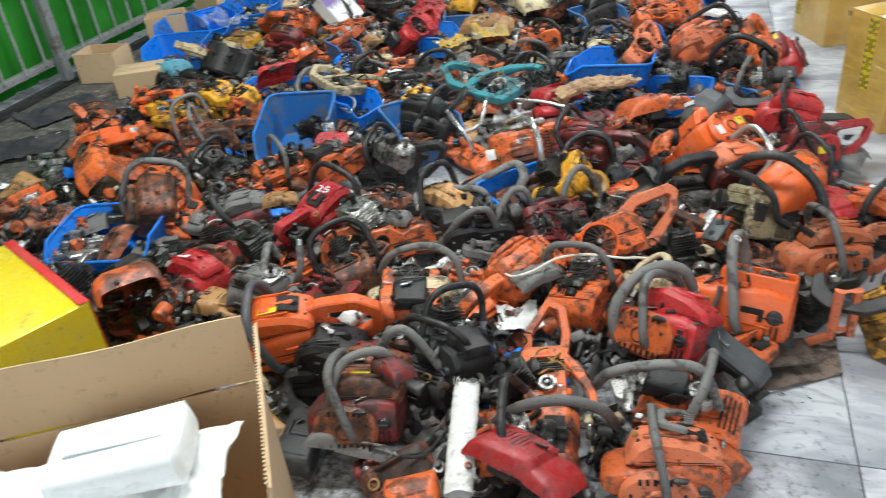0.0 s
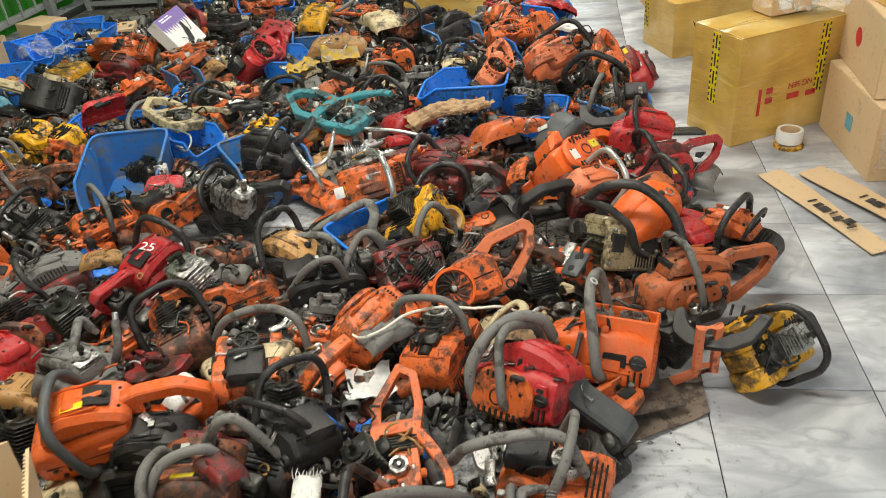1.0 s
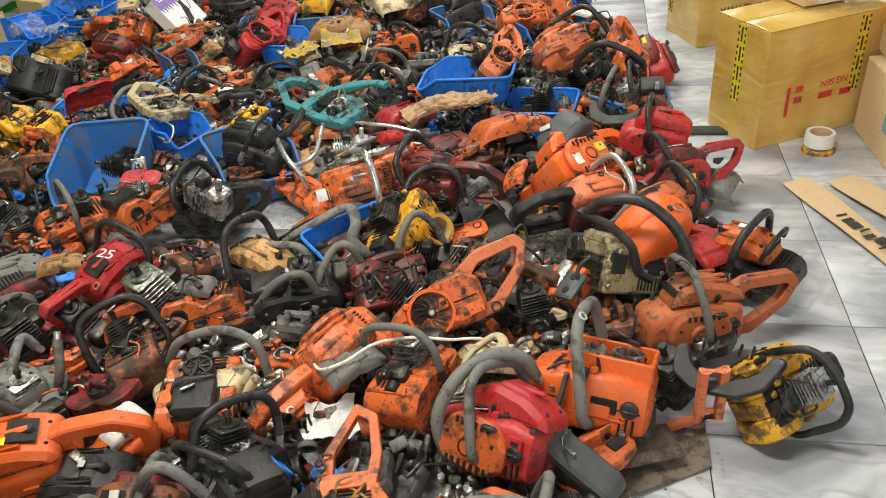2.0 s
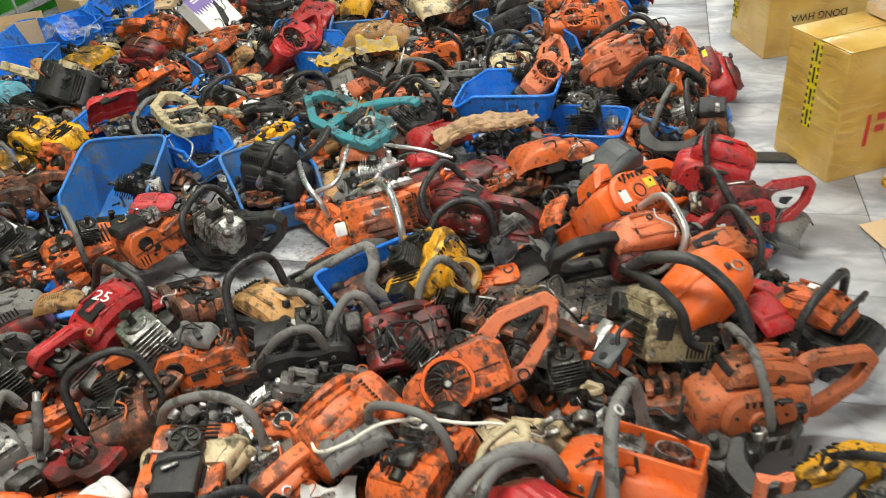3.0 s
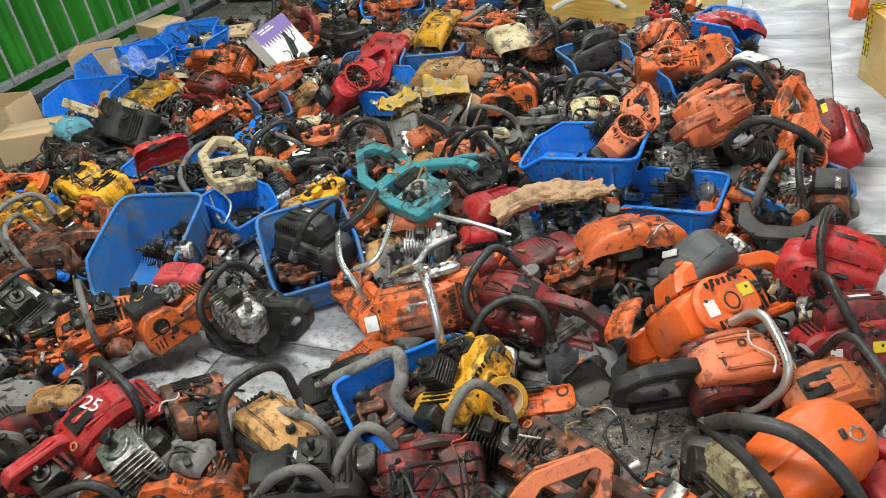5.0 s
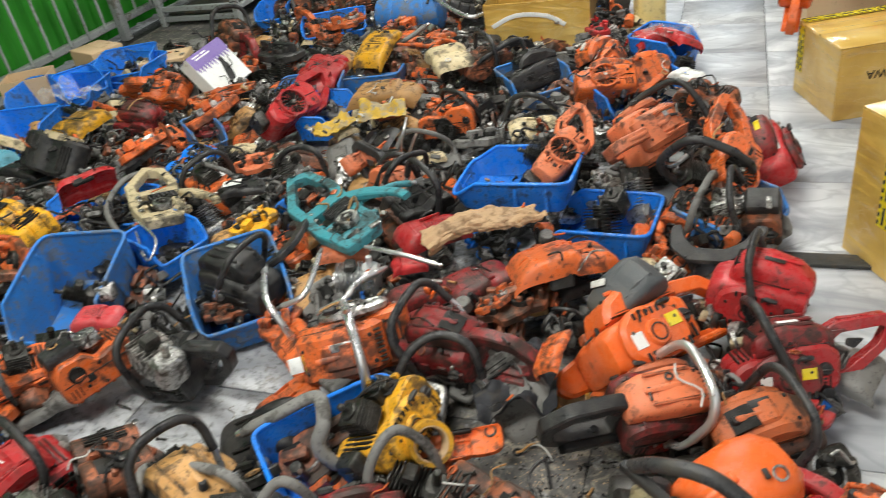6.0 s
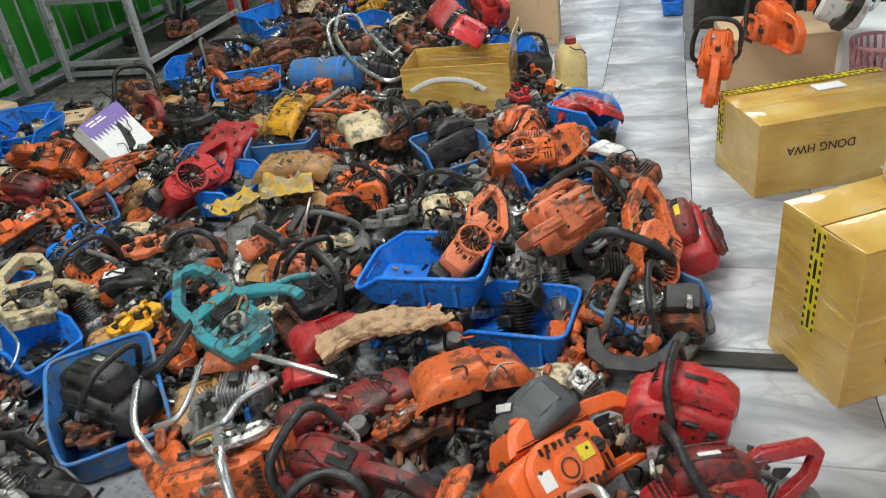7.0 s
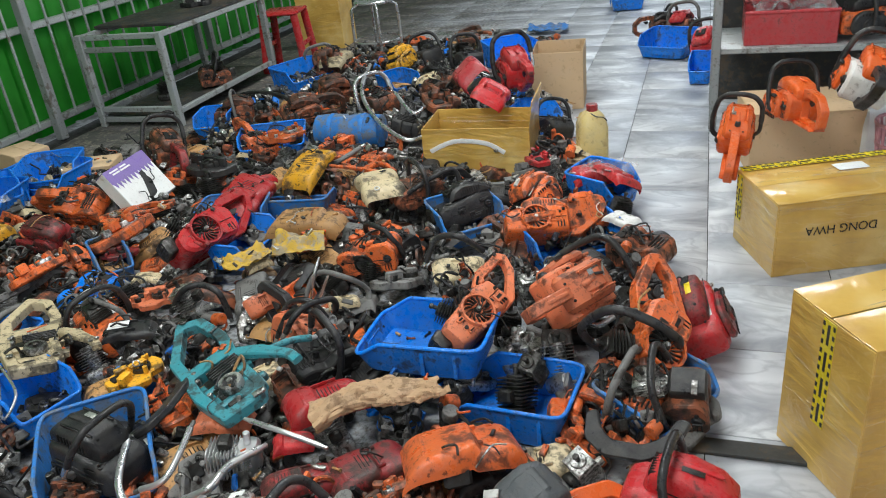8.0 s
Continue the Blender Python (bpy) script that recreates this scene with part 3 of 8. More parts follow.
def saw(x, y, z, yaw, pitch, roll, s, kit, cols, seed, note=""):
    """A chainsaw without its bar, whole or stripped. kit lists what it still has: r rear grip, k wide D grip, h tube handle, t top cover, c starter cover,
    f bare flywheel, e bare cylinder, g hand guard, d filter with knob, b clutch cover, m muffler, w hoses, x open crankcase, o open carburettor bay, s stickers. cols: body, covers, grip, tube."""
    rng = random.Random(seed)
    u = lambda a, b: rng.uniform(a, b)
    body, cov, grip, tube, side = (cols + "     ")[:5]
    cov = body if cov == " " else cov
    grip = body if grip == " " else grip
    tube = ("G" if seed % 3 else "Q") if tube == " " else tube
    side = cov if side == " " else side
    words = []
    if "t" in kit:
        words.append("top cover")
    if "f" in kit:
        words.append("bare flywheel")
    elif "c" in kit:
        words.append("slotted starter cover")
    if "h" in kit:
        words.append(HUE[tube] + " tube handle")
    if "e" in kit and len(words) < 2:
        words.append("bare finned cylinder")
    label = "used %s chainsaw with %s" % (HUE[body], " and ".join(words[:2]) if words else "stripped crankcase")
    a = thing("chainsaw", note or label, "chainsaw", "chainsaws heaped on the floor", place(x, y, z, yaw, pitch, roll, s, (-0.03, 0, 0.085)))
    hw, L = u(0.066, 0.080), u(0.150, 0.180)
    # crankcase
    g = Geo()
    if "x" in kit:
        out = round_poly([(-0.075, 0.03), (-0.06, 0.012), (L - 0.02, 0.012), (L, 0.04), (L - 0.01, 0.10), (L - 0.05, 0.112), (0.05, 0.095), (0.02, 0.13), (-0.05, 0.135), (-0.075, 0.10)], 0.014)
        g.prism(out, -hw, -hw * 0.25, 0.005).prism([(px * 0.97 + 0.002, pz * 0.94 + 0.004) for px, pz in out], -hw * 0.25, hw * 0.45, 0.004).prism(out, hw * 0.45, hw, 0.005)
        for i in range(4):
            g.box((-0.045 + i * 0.05, 0, 0.012), (0.012, hw * 1.9, 0.012), 0.003)
    elif rng.random() < 0.6:
        out = round_poly([(-0.082, 0.035), (-0.06, 0.012), (L - 0.03, 0.010), (L, 0.035), (L - 0.004, 0.085), (L - 0.04, 0.108), (0.06, 0.112), (0.03, 0.132), (-0.05, 0.138), (-0.085, 0.11)], 0.016)
        g.prism(out, -hw, hw, 0.010)
        low = round_poly([(-0.03, 0.020), (L - 0.05, 0.018), (L - 0.035, 0.05), (0.05, 0.062), (-0.03, 0.058)], 0.008)
        g.prism(low, hw - 0.004, hw + 0.006, 0.003).prism(low, -hw - 0.006, -hw + 0.004, 0.003)
        for i in range(3):
            g.box((-0.05 + i * 0.03, 0, 0.136 - 0.002 * i), (0.005, hw * 1.7, 0.010), 0.002)
    else:
        g.loft([(-0.080, 0, 0.072, hw * 0.72, 0.040, 4), (-0.072, 0, 0.072, hw * 0.9, 0.054, 5), (-0.03, 0, 0.072, hw, 0.062, 6), (0.03, 0, 0.070, hw * 1.03, 0.060, 6), (0.06, 0, 0.067, hw * 1.05, 0.057, 6),
                (L - 0.03, 0, 0.063, hw, 0.052, 6), (L - 0.006, 0, 0.06, hw * 0.9, 0.044, 5), (L, 0, 0.06, hw * 0.75, 0.034, 4)], 20)
        for i in range(3):
            g.box((-0.02 + i * 0.045, 0, 0.128 - 0.004 * i), (0.006, hw * 1.5, 0.012), 0.002)
        g.box((0.02, hw * 1.01, 0.05), (0.12, 0.006, 0.006), 0.002).box((0.02, -hw * 1.01, 0.088), (0.13, 0.006, 0.006), 0.002)
    case = part("crankcase", g, body, a)
    # bosses, bolts and a filler cap
    g = Geo()
    for i in range(7):
        sx, sz, sd = u(-0.06, L - 0.02), u(0.02, 0.11), rng.choice((-1, 1))
        g.cyl((sx, sd * (hw - 0.004), sz), (sx, sd * (hw + 0.005), sz), u(0.004, 0.007), n=8, ch=0.001)
    tagged(part("bolt", g, rng.choice("XSX"), case), kind="stuff")
    # side ribs, seam and a dark joint line round the case
    g = Geo()
    for sd in (-1, 1):
        g.box((0.03, sd * (hw + 0.0005), 0.070), (0.19, 0.004, 0.003), 0.001)
        for i in range(3):
            g.box((-0.055 + 0.012 * i, sd * (hw * 0.97), 0.04), (0.004, 0.008, 0.03), 0.001)
        g.box((u(0.0, 0.09), sd * (hw + 0.001), u(0.03, 0.10)), (u(0.02, 0.05), 0.005, u(0.012, 0.03)), 0.002)
    tagged(part("joint", g, "hole", case), kind="stuff")
    if "f" not in kit:
        g = Geo().cyl((-0.045, hw - 0.002, 0.075), (-0.045, hw + 0.010, 0.075), 0.017, 0.015, n=18, ch=0.003).box((-0.045, hw + 0.012, 0.075), (0.026, 0.006, 0.005), 0.002)
        part("filler_cap", g, "K", a)
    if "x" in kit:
        # solid near-black discs and plate give the shade inside the openings
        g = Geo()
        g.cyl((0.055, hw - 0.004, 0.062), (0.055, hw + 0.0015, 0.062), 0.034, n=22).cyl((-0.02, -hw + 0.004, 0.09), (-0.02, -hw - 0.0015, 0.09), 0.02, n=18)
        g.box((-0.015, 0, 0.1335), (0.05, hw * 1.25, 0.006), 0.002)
        tagged(part("opening", g, "hole", case, "oily cavity, its shade drawn as near-black plates"), "oily cavity, its shade drawn as near-black plates", kind="stuff")
        g = Geo().ring((0.055, hw, 0.062), (0, 1, 0), 0.033, 0.006, 0.008).ring((-0.02, -hw, 0.09), (0, -1, 0), 0.019, 0.005, 0.007)
        g.cyl((0.055, hw, 0.062), (0.055, hw + 0.02, 0.062), 0.008, n=10)
        for i in range(3):
            g.box((u(-0.03, 0.0), u(-0.02, 0.02), 0.139), (u(0.012, 0.03), u(0.01, 0.03), u(0.008, 0.02)), 0.003)
        tagged(part("bearing", g, "X", a), kind="stuff")
    # rear grip
    if "r" in kit or "k" in kit:
        g = Geo()
        e = u(0.94, 1.04)
        wide = lambda pts: [(-0.05 + (px + 0.05) * e, pz) for px, pz in pts]
        if "k" in kit:
            outer = wide([(-0.045, 0.144), (-0.10, 0.173), (-0.222, 0.180), (-0.243, 0.150), (-0.215, 0.090), (-0.122, 0.016), (-0.045, 0.010)])
            inner = wide([(-0.078, 0.118), (-0.108, 0.143), (-0.208, 0.150), (-0.216, 0.142), (-0.194, 0.104), (-0.114, 0.047), (-0.080, 0.044)])
            g.window(round_poly(outer, 0.009), round_poly(inner, 0.006), -0.018, 0.018, 0.0035)
            g.box((-0.15 * e, 0, 0.1765), (0.09, 0.012, 0.006), 0.002)
        else:
            outer = wide([(-0.045, 0.150), (-0.11, 0.164), (-0.20, 0.154), (-0.256, 0.104), (-0.250, 0.030), (-0.205, 0.006), (-0.045, 0.006)])
            inner = wide([(-0.088, 0.112), (-0.115, 0.130), (-0.188, 0.122), (-0.226, 0.088), (-0.222, 0.048), (-0.190, 0.034), (-0.090, 0.036)])
            g.window(round_poly(outer, 0.013), round_poly(inner, 0.008), -0.018, 0.018, 0.004)
            g.prism(round_poly([(-0.215, 0.008), (-0.06, 0.008), (-0.06, 0.024), (-0.20, 0.024)], 0.006), -0.036, 0.036, 0.004)
        h = part("rear_handle", g, grip, a)
        g = Geo().prism(round_poly([(-0.165, 0.118), (-0.125, 0.122), (-0.12, 0.105), (-0.14, 0.095)], 0.005), -0.006, 0.006, 0.002)
        part("trigger", g, "K", h, "black throttle trigger")
    # tube handle
    if "h" in kit:
        y1, y2, top = hw + u(0.022, 0.036), hw + u(0.020, 0.034), u(0.205, 0.245)
        lean = u(-0.01, 0.05)
        pts = [(0.02, hw * 0.8, 0.028), (0.03, y1, 0.045), (0.035 + lean * 0.5, y1 + 0.006, 0.12), (0.045 + lean, y1 - 0.008, top - 0.03), (0.05 + lean, y1 - 0.04, top), (0.052 + lean, 0, top + 0.006), (0.05 + lean, -y2 + 0.035, top),
               (0.04 + lean, -y2, top - 0.04), (0.03 + lean * 0.5, -y2 - 0.004, top - 0.10)]
        r = u(0.0095, 0.0120)
        hd = part("front_handle", Geo().sweep(bend(pts, 0.022, 3), r, 12, smooth=1), tube, a)
        g = Geo().sweep([pts[-1], (0.025, -y2 - 0.002, 0.085), (0.015, -hw * 0.9, 0.06)], 0.0085, 10)
        g.cyl((0.015, -hw * 0.8, 0.06), (0.015, -hw - 0.012, 0.06), 0.011, n=10)
        part("handle_end", g, "H" if rng.random() < 0.6 else "X", hd)
    # top cover
    if "t" in kit:
        g = Geo()
        k = u(0.9, 1.1)
        if rng.random() < 0.55:
            g.prism(round_poly([(-0.09, 0.118), (-0.082, 0.150), (-0.03, 0.176), (0.045, 0.187), (0.095, 0.168), (0.118, 0.118)], 0.014), -0.056 * k, 0.056 * k, 0.013)
            g.prism(round_poly([(-0.05, 0.16), (-0.02, 0.184), (0.04, 0.193), (0.07, 0.16)], 0.008), -0.03 * k, 0.03 * k, 0.006)
        else:
            g.loft([(-0.085, 0, 0.128, 0.030, 0.012, 3), (-0.078, 0, 0.132, 0.044 * k, 0.024, 3.6), (-0.04, 0, 0.142, 0.052 * k, 0.036, 4), (0.03, 0, 0.146, 0.056 * k, 0.042, 4), (0.075, 0, 0.142, 0.054 * k, 0.040, 4), (0.105, 0, 0.132, 0.048 * k, 0.030, 4), (0.115, 0, 0.125, 0.036, 0.016, 3)], 20)
        g.box((0.0, 0, 0.184), (0.09, 0.014, 0.010), 0.004)
        tc = part("top_cover", g, cov, a)
        g = Geo()
        for i in (-1, 1):
            g.box((0.01, i * 0.0555 * k, 0.135), (0.15, 0.003, 0.002), 0.0006).cyl((0.085, i * 0.03, 0.16), (0.085, i * 0.03, 0.176), 0.005, n=8).cyl((-0.07, i * 0.026, 0.14), (-0.07, i * 0.026, 0.158), 0.0045, n=8)
        tagged(part("seam", g, "hole", tc), kind="stuff")
        if rng.random() < 0.45:
            part("badge", Geo().box((0.02, 0.022, 0.1885), (0.05, 0.018, 0.0015), 0.0004), rng.choice(("paper", "S", "ytape", "K")), tc, "small plain badge")
        style = rng.random()
        # vents are near-black solids; the shade is in their colour
        g = Geo()
        if style < 0.35:
            for i in range(8):
                g.box((0.098, -0.036 + i * 0.0103, 0.158), (0.024, 0.0035, 0.016), 0.001)
        elif style < 0.65:
            for sd in (-1, 1):
                for i in range(9):
                    g.box((-0.03 + i * 0.011, sd * 0.0555 * k, 0.155 - 0.001 * i), (0.004, 0.004, 0.026), 0.001, Matrix.Translation((0, 0, 0)))
        else:
            g.prism(round_poly([(-0.06, 0.172), (-0.02, 0.1885), (0.0, 0.1885), (-0.05, 0.166)], 0.003, 2), -0.028, 0.028, 0.001)
        tagged(part("vent", g, "hole", tc), kind="stuff")
        if rng.random() < 0.4:
            part("cover_knob", Geo().cyl((-0.045, 0, 0.165), (-0.045, 0, 0.186), 0.012, 0.010, n=14), "K", tc)
        if rng.random() < 0.6:
            g = Geo()
            for sd in (-1, 1):
                g.box((0.02, sd * 0.036 * k, 0.184), (0.11, 0.006, 0.010), 0.003)
            part("ridge", g, cov, tc)
    # starter side
    if "c" in kit:
        out = round_poly([(-0.03, 0.025), (0.02, 0.008), (0.11, 0.012), (0.135, 0.045), (0.125, 0.10), (0.08, 0.128), (0.0, 0.12), (-0.035, 0.085)], 0.02)
        g = Geo().prism(out, hw - 0.004, hw + 0.024, 0.009)
        g.cyl((0.05, hw + 0.02, 0.062), (0.05, hw + 0.031, 0.062), 0.030, 0.027, n=20)
        st = part("starter_cover", g, side, a)
        # cooling slots: proud near-black bars in place of shaded gaps
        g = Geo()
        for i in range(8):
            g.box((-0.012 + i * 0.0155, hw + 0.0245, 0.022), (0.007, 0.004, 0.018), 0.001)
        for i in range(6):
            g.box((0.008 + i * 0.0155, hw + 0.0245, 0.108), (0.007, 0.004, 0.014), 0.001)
        tagged(part("vent", g, "hole", st, "cooling slots, their shade drawn as near-black bars"), "cooling slots, their shade drawn as near-black bars", kind="stuff")
        g = Geo().box((0.005, hw + 0.028, 0.115), (0.034, 0.014, 0.012), 0.004)
        part("pull_grip", g, "K", st, "black starter pull grip")
        g = Geo()
        for i in range(5):
            aa = 2 * math.pi * i / 5 + 0.3
            g.cyl((0.05 + 0.058 * math.cos(aa), hw + 0.015, 0.064 + 0.046 * math.sin(aa)), (0.05 + 0.058 * math.cos(aa), hw + 0.0265, 0.064 + 0.046 * math.sin(aa)), 0.0045, n=7, ch=0.001)
        g.ring((0.05, hw + 0.0305, 0.062), (0, 1, 0), 0.016, 0.003, 0.003)
        tagged(part("screw", g, "X", st), kind="stuff")
    if "f" in kit:
        g = Geo().ring((0.055, hw - 0.012, 0.066), (0, 1, 0), 0.050, 0.009, 0.026, 26)
        for q in range(4):
            aa = q * math.pi / 2 + 0.6
            g.cyl((0.055 + 0.062 * math.cos(aa), hw - 0.01, 0.066 + 0.062 * math.sin(aa)), (0.055 + 0.062 * math.cos(aa), hw + 0.016, 0.066 + 0.062 * math.sin(aa)), 0.008, n=10)
        part("fan_housing", g, side, a)
        part("flywheel", Geo().fan((0.055, hw - 0.004, 0.066), (0, 1, 0), 0.047, rng.choice((14, 16, 18)), 0.02), rng.choice("XSX"), a)
        part("hub_nut", Geo().cyl((0.055, hw + 0.01, 0.066), (0.055, hw + 0.022, 0.066), 0.008, n=6), "S", a)
    if "e" in kit:
        tilt = Matrix.Translation((0.065, 0, 0.105)) @ Matrix.Rotation(radians(u(10, 30)), 4, "Y")
        fw, fm = u(0.062, 0.074), rng.choice("SXX")
        barrel = part("cylinder", Geo().cyl((0, 0, 0), (0, 0, 0.078), fw * 0.33, n=12, m=tilt), fm, a)
        for i in range(8):
            k = fw * (1 - 0.025 * abs(i - 3.2))
            part("fin", Geo().box((0, 0, 0.01 + i * 0.0085), (k, k * 1.08, 0.0032), 0.001, tilt), fm, barrel)
        g = Geo().cyl((0, 0, 0.075), (0, 0, 0.10), 0.007, n=8, m=tilt).cyl((0, 0, 0.092), (0, 0, 0.105), 0.010, 0.008, n=8, m=tilt)
        part("spark_plug", g, "X", a)
        g = Geo().box((0.005, 0, 0.135), (0.045, 0.055, 0.05), 0.008).cyl((-0.02, 0, 0.135), (-0.045, 0, 0.132), 0.018, n=14).box((-0.005, 0.032, 0.145), (0.02, 0.014, 0.02), 0.003)
        part("carburettor", g, "X", a)
    if "m" in kit or "e" in kit:
        g = Geo().loft([(L - 0.012, 0, 0.085, 0.030, 0.028, 5), (L - 0.004, 0, 0.085, 0.036, 0.034, 6), (L + 0.026, 0, 0.082, 0.036, 0.034, 6), (L + 0.034, 0, 0.082, 0.030, 0.028, 5)], 16)
        g.box((L + 0.036, 0.01, 0.09), (0.006, 0.03, 0.012), 0.002)
        part("muffler", g, "X", a)
    # raised panels, ribs and slits on the shoulders and sides
    g, d = Geo(), Geo()
    for i in range(6):
        sd = rng.choice((-1, 1))
        px, pz, w, h = u(-0.05, L - 0.04), u(0.03, 0.10), u(0.015, 0.05), u(0.01, 0.03)
        g.box((px, sd * (hw + 0.002), pz), (w, 0.008, h), 0.002)
        if rng.random() < 0.6:
            d.box((px, sd * (hw + 0.0062), pz), (w * 0.6, 0.002, h * 0.35), 0.0006)
    for i in range(5):
        px, py = u(-0.06, L - 0.03), u(-hw * 0.85, hw * 0.85)
        pz = 0.132 if px < 0.03 else 0.108
        g.box((px, py, pz), (u(0.008, 0.03), u(0.006, 0.03), u(0.012, 0.03)), 0.003)
        d.cyl((px + u(-0.02, 0.02), py, pz), (px, py + u(-0.02, 0.02), pz + u(0.012, 0.028)), u(0.003, 0.007), n=8)
    for i in range(4):
        d.box((L - 0.025 - i * 0.012, 0, 0.104 + 0.003 * i), (0.005, hw * 1.3, 0.008), 0.001)
    tagged(part("lug", g, body, case), kind="stuff")
    tagged(part("slit", d, "X" if rng.random() < 0.5 else "hole", case), kind="stuff")
    if "s" in kit:
        part("sticker", Geo().box((-0.06, 0.0, 0.152), (0.03, 0.04, 0.003), 0.0006).box((0.0, hw + 0.0245, 0.075), (0.034, 0.003, 0.028), 0.0006), "ytape", a, "yellow warning sticker")
        part("sticker", Geo().box((-0.095, 0.0, 0.151), (0.03, 0.036, 0.003), 0.0006).box((0.10, hw + 0.0245, 0.06), (0.028, 0.003, 0.034), 0.0006), "paper", a, "white printed sticker")
    if seed % 5 == 0:
        part("hang_tag", Geo().box((0.03, hw * 0.6, 0.142), (0.05, 0.028, 0.0015), 0.0004, Matrix.Rotation(0.3, 4, "Y")), "paper", a, "plain white paper tag")
    if "2" in kit:
        writing("chalk_number", "25", 0.05, "paper", a, Matrix.Translation((0.01, 0, 0.195)) @ Matrix.Rotation(radians(-70), 4, "Z"), "white chalk figures")
    if "o" in kit:
        rim = [(-0.075, -0.055), (0.085, -0.055), (0.085, 0.055), (-0.075, 0.055)]
        up90 = Matrix.Rotation(radians(-90), 4, "X")
        bay = part("carburettor_bay", Geo().window(round_poly(rim, 0.008), round_poly([(px * 0.9, pz * 0.86) for px, pz in rim], 0.006), -0.158, -0.118, 0.003, up90), cov, a)
        part("bay_floor", Geo().box((0.005, 0, 0.130), (0.148, 0.098, 0.006), 0.002), "B", bay, "oily floor of the open bay")
        part("filter_seat", Geo().ring((-0.022, 0.0, 0.132), (0, 0, 1), 0.026, 0.005, 0.026, 26), "S", bay, "round metal filter seat")
        g = Geo().box((0.045, 0.012, 0.150), (0.05, 0.055, 0.012), 0.003)
        for i in range(3):
            g.cyl((0.03 + 0.015 * i, -0.005 + 0.014 * i, 0.150), (0.03 + 0.015 * i, -0.005 + 0.014 * i, 0.168), 0.004, n=8)
        part("carburettor", g, "S", bay)
        g = Geo().sweep([(0.075, hw + 0.004, 0.12), (0.08, hw + 0.012, 0.07), (0.09, hw + 0.03, 0.02)], 0.012, 8, flat=0.4, square=4)
        part("strap", g, "J", a, "dark grey rubber strap")
    if "d" in kit:
        g = Geo().loft([(-0.072, 0, 0.140, 0.034, 0.012, 4), (-0.066, 0, 0.142, 0.042, 0.02, 5), (0.02, 0, 0.146, 0.044, 0.02, 5), (0.028, 0, 0.144, 0.034, 0.012, 4)], 16)
        fl = part("air_filter", g, "K", a, "black air filter housing")
        g = Geo().cyl((0.06, 0, 0.12), (0.06, 0, 0.152), 0.036, 0.033, n=24, ch=0.004).ring((0.06, 0, 0.152), (0, 0, 1), 0.026, 0.006, 0.005)
        for i in range(4):
            g.box((0, 0, 0.154), (0.05, 0.005, 0.005), 0.001, Matrix.Translation((0.06, 0, 0)) @ Matrix.Rotation(i * math.pi / 4, 4, "Z"))
        part("knob", g, rng.choice("XKS"), fl)
    if "g" in kit:
        prof = [(-0.075, 0.0), (-0.06, 0.045), (-0.02, 0.062), (0.03, 0.060), (0.07, 0.045), (0.082, 0.0), (0.066, 0.0), (0.055, 0.03), (0.02, 0.042), (-0.02, 0.042), (-0.048, 0.03), (-0.06, 0.0)]
        mm = Matrix.Translation((0.10, 0, 0.145)) @ Matrix.Rotation(radians(20), 4, "Y") @ Matrix.Rotation(radians(90), 4, "Z")
        part("hand_guard", Geo().prism(round_poly(prof, 0.008, 2), -0.006, 0.006, 0.003, mm), "K", a, "black plastic hand guard")
    if "b" in kit:
        out = round_poly([(0.0, 0.02), (0.19, 0.025), (0.215, 0.05), (0.20, 0.085), (0.10, 0.11), (0.0, 0.10)], 0.016)
        cb = part("clutch_cover", Geo().prism(out, -hw - 0.026, -hw + 0.003, 0.007), cov, a)
        g = Geo().cyl((0.12, -hw - 0.034, 0.06), (0.12, -hw - 0.022, 0.06), 0.009, n=6).cyl((0.155, -hw - 0.034, 0.06), (0.155, -hw - 0.022, 0.06), 0.009, n=6)
        part("bar_nut", g, "S", cb)
    if "w" in kit or "e" in kit or "x" in kit:
        g = Geo()
        for i in range(3):
            p = [(u(-0.06, 0.0), u(-0.05, 0.05), 0.125)]
            for k in range(3):
                p.append((p[-1][0] + u(0.01, 0.04), u(-0.055, 0.055), u(0.13, 0.175)))
            p.append((u(0.05, 0.1), u(-0.05, 0.05), 0.12))
            g.sweep(p, u(0.0022, 0.0042), 6, smooth=3)
        part("hose", g, "Q", a, "thin black fuel hose")
    return a


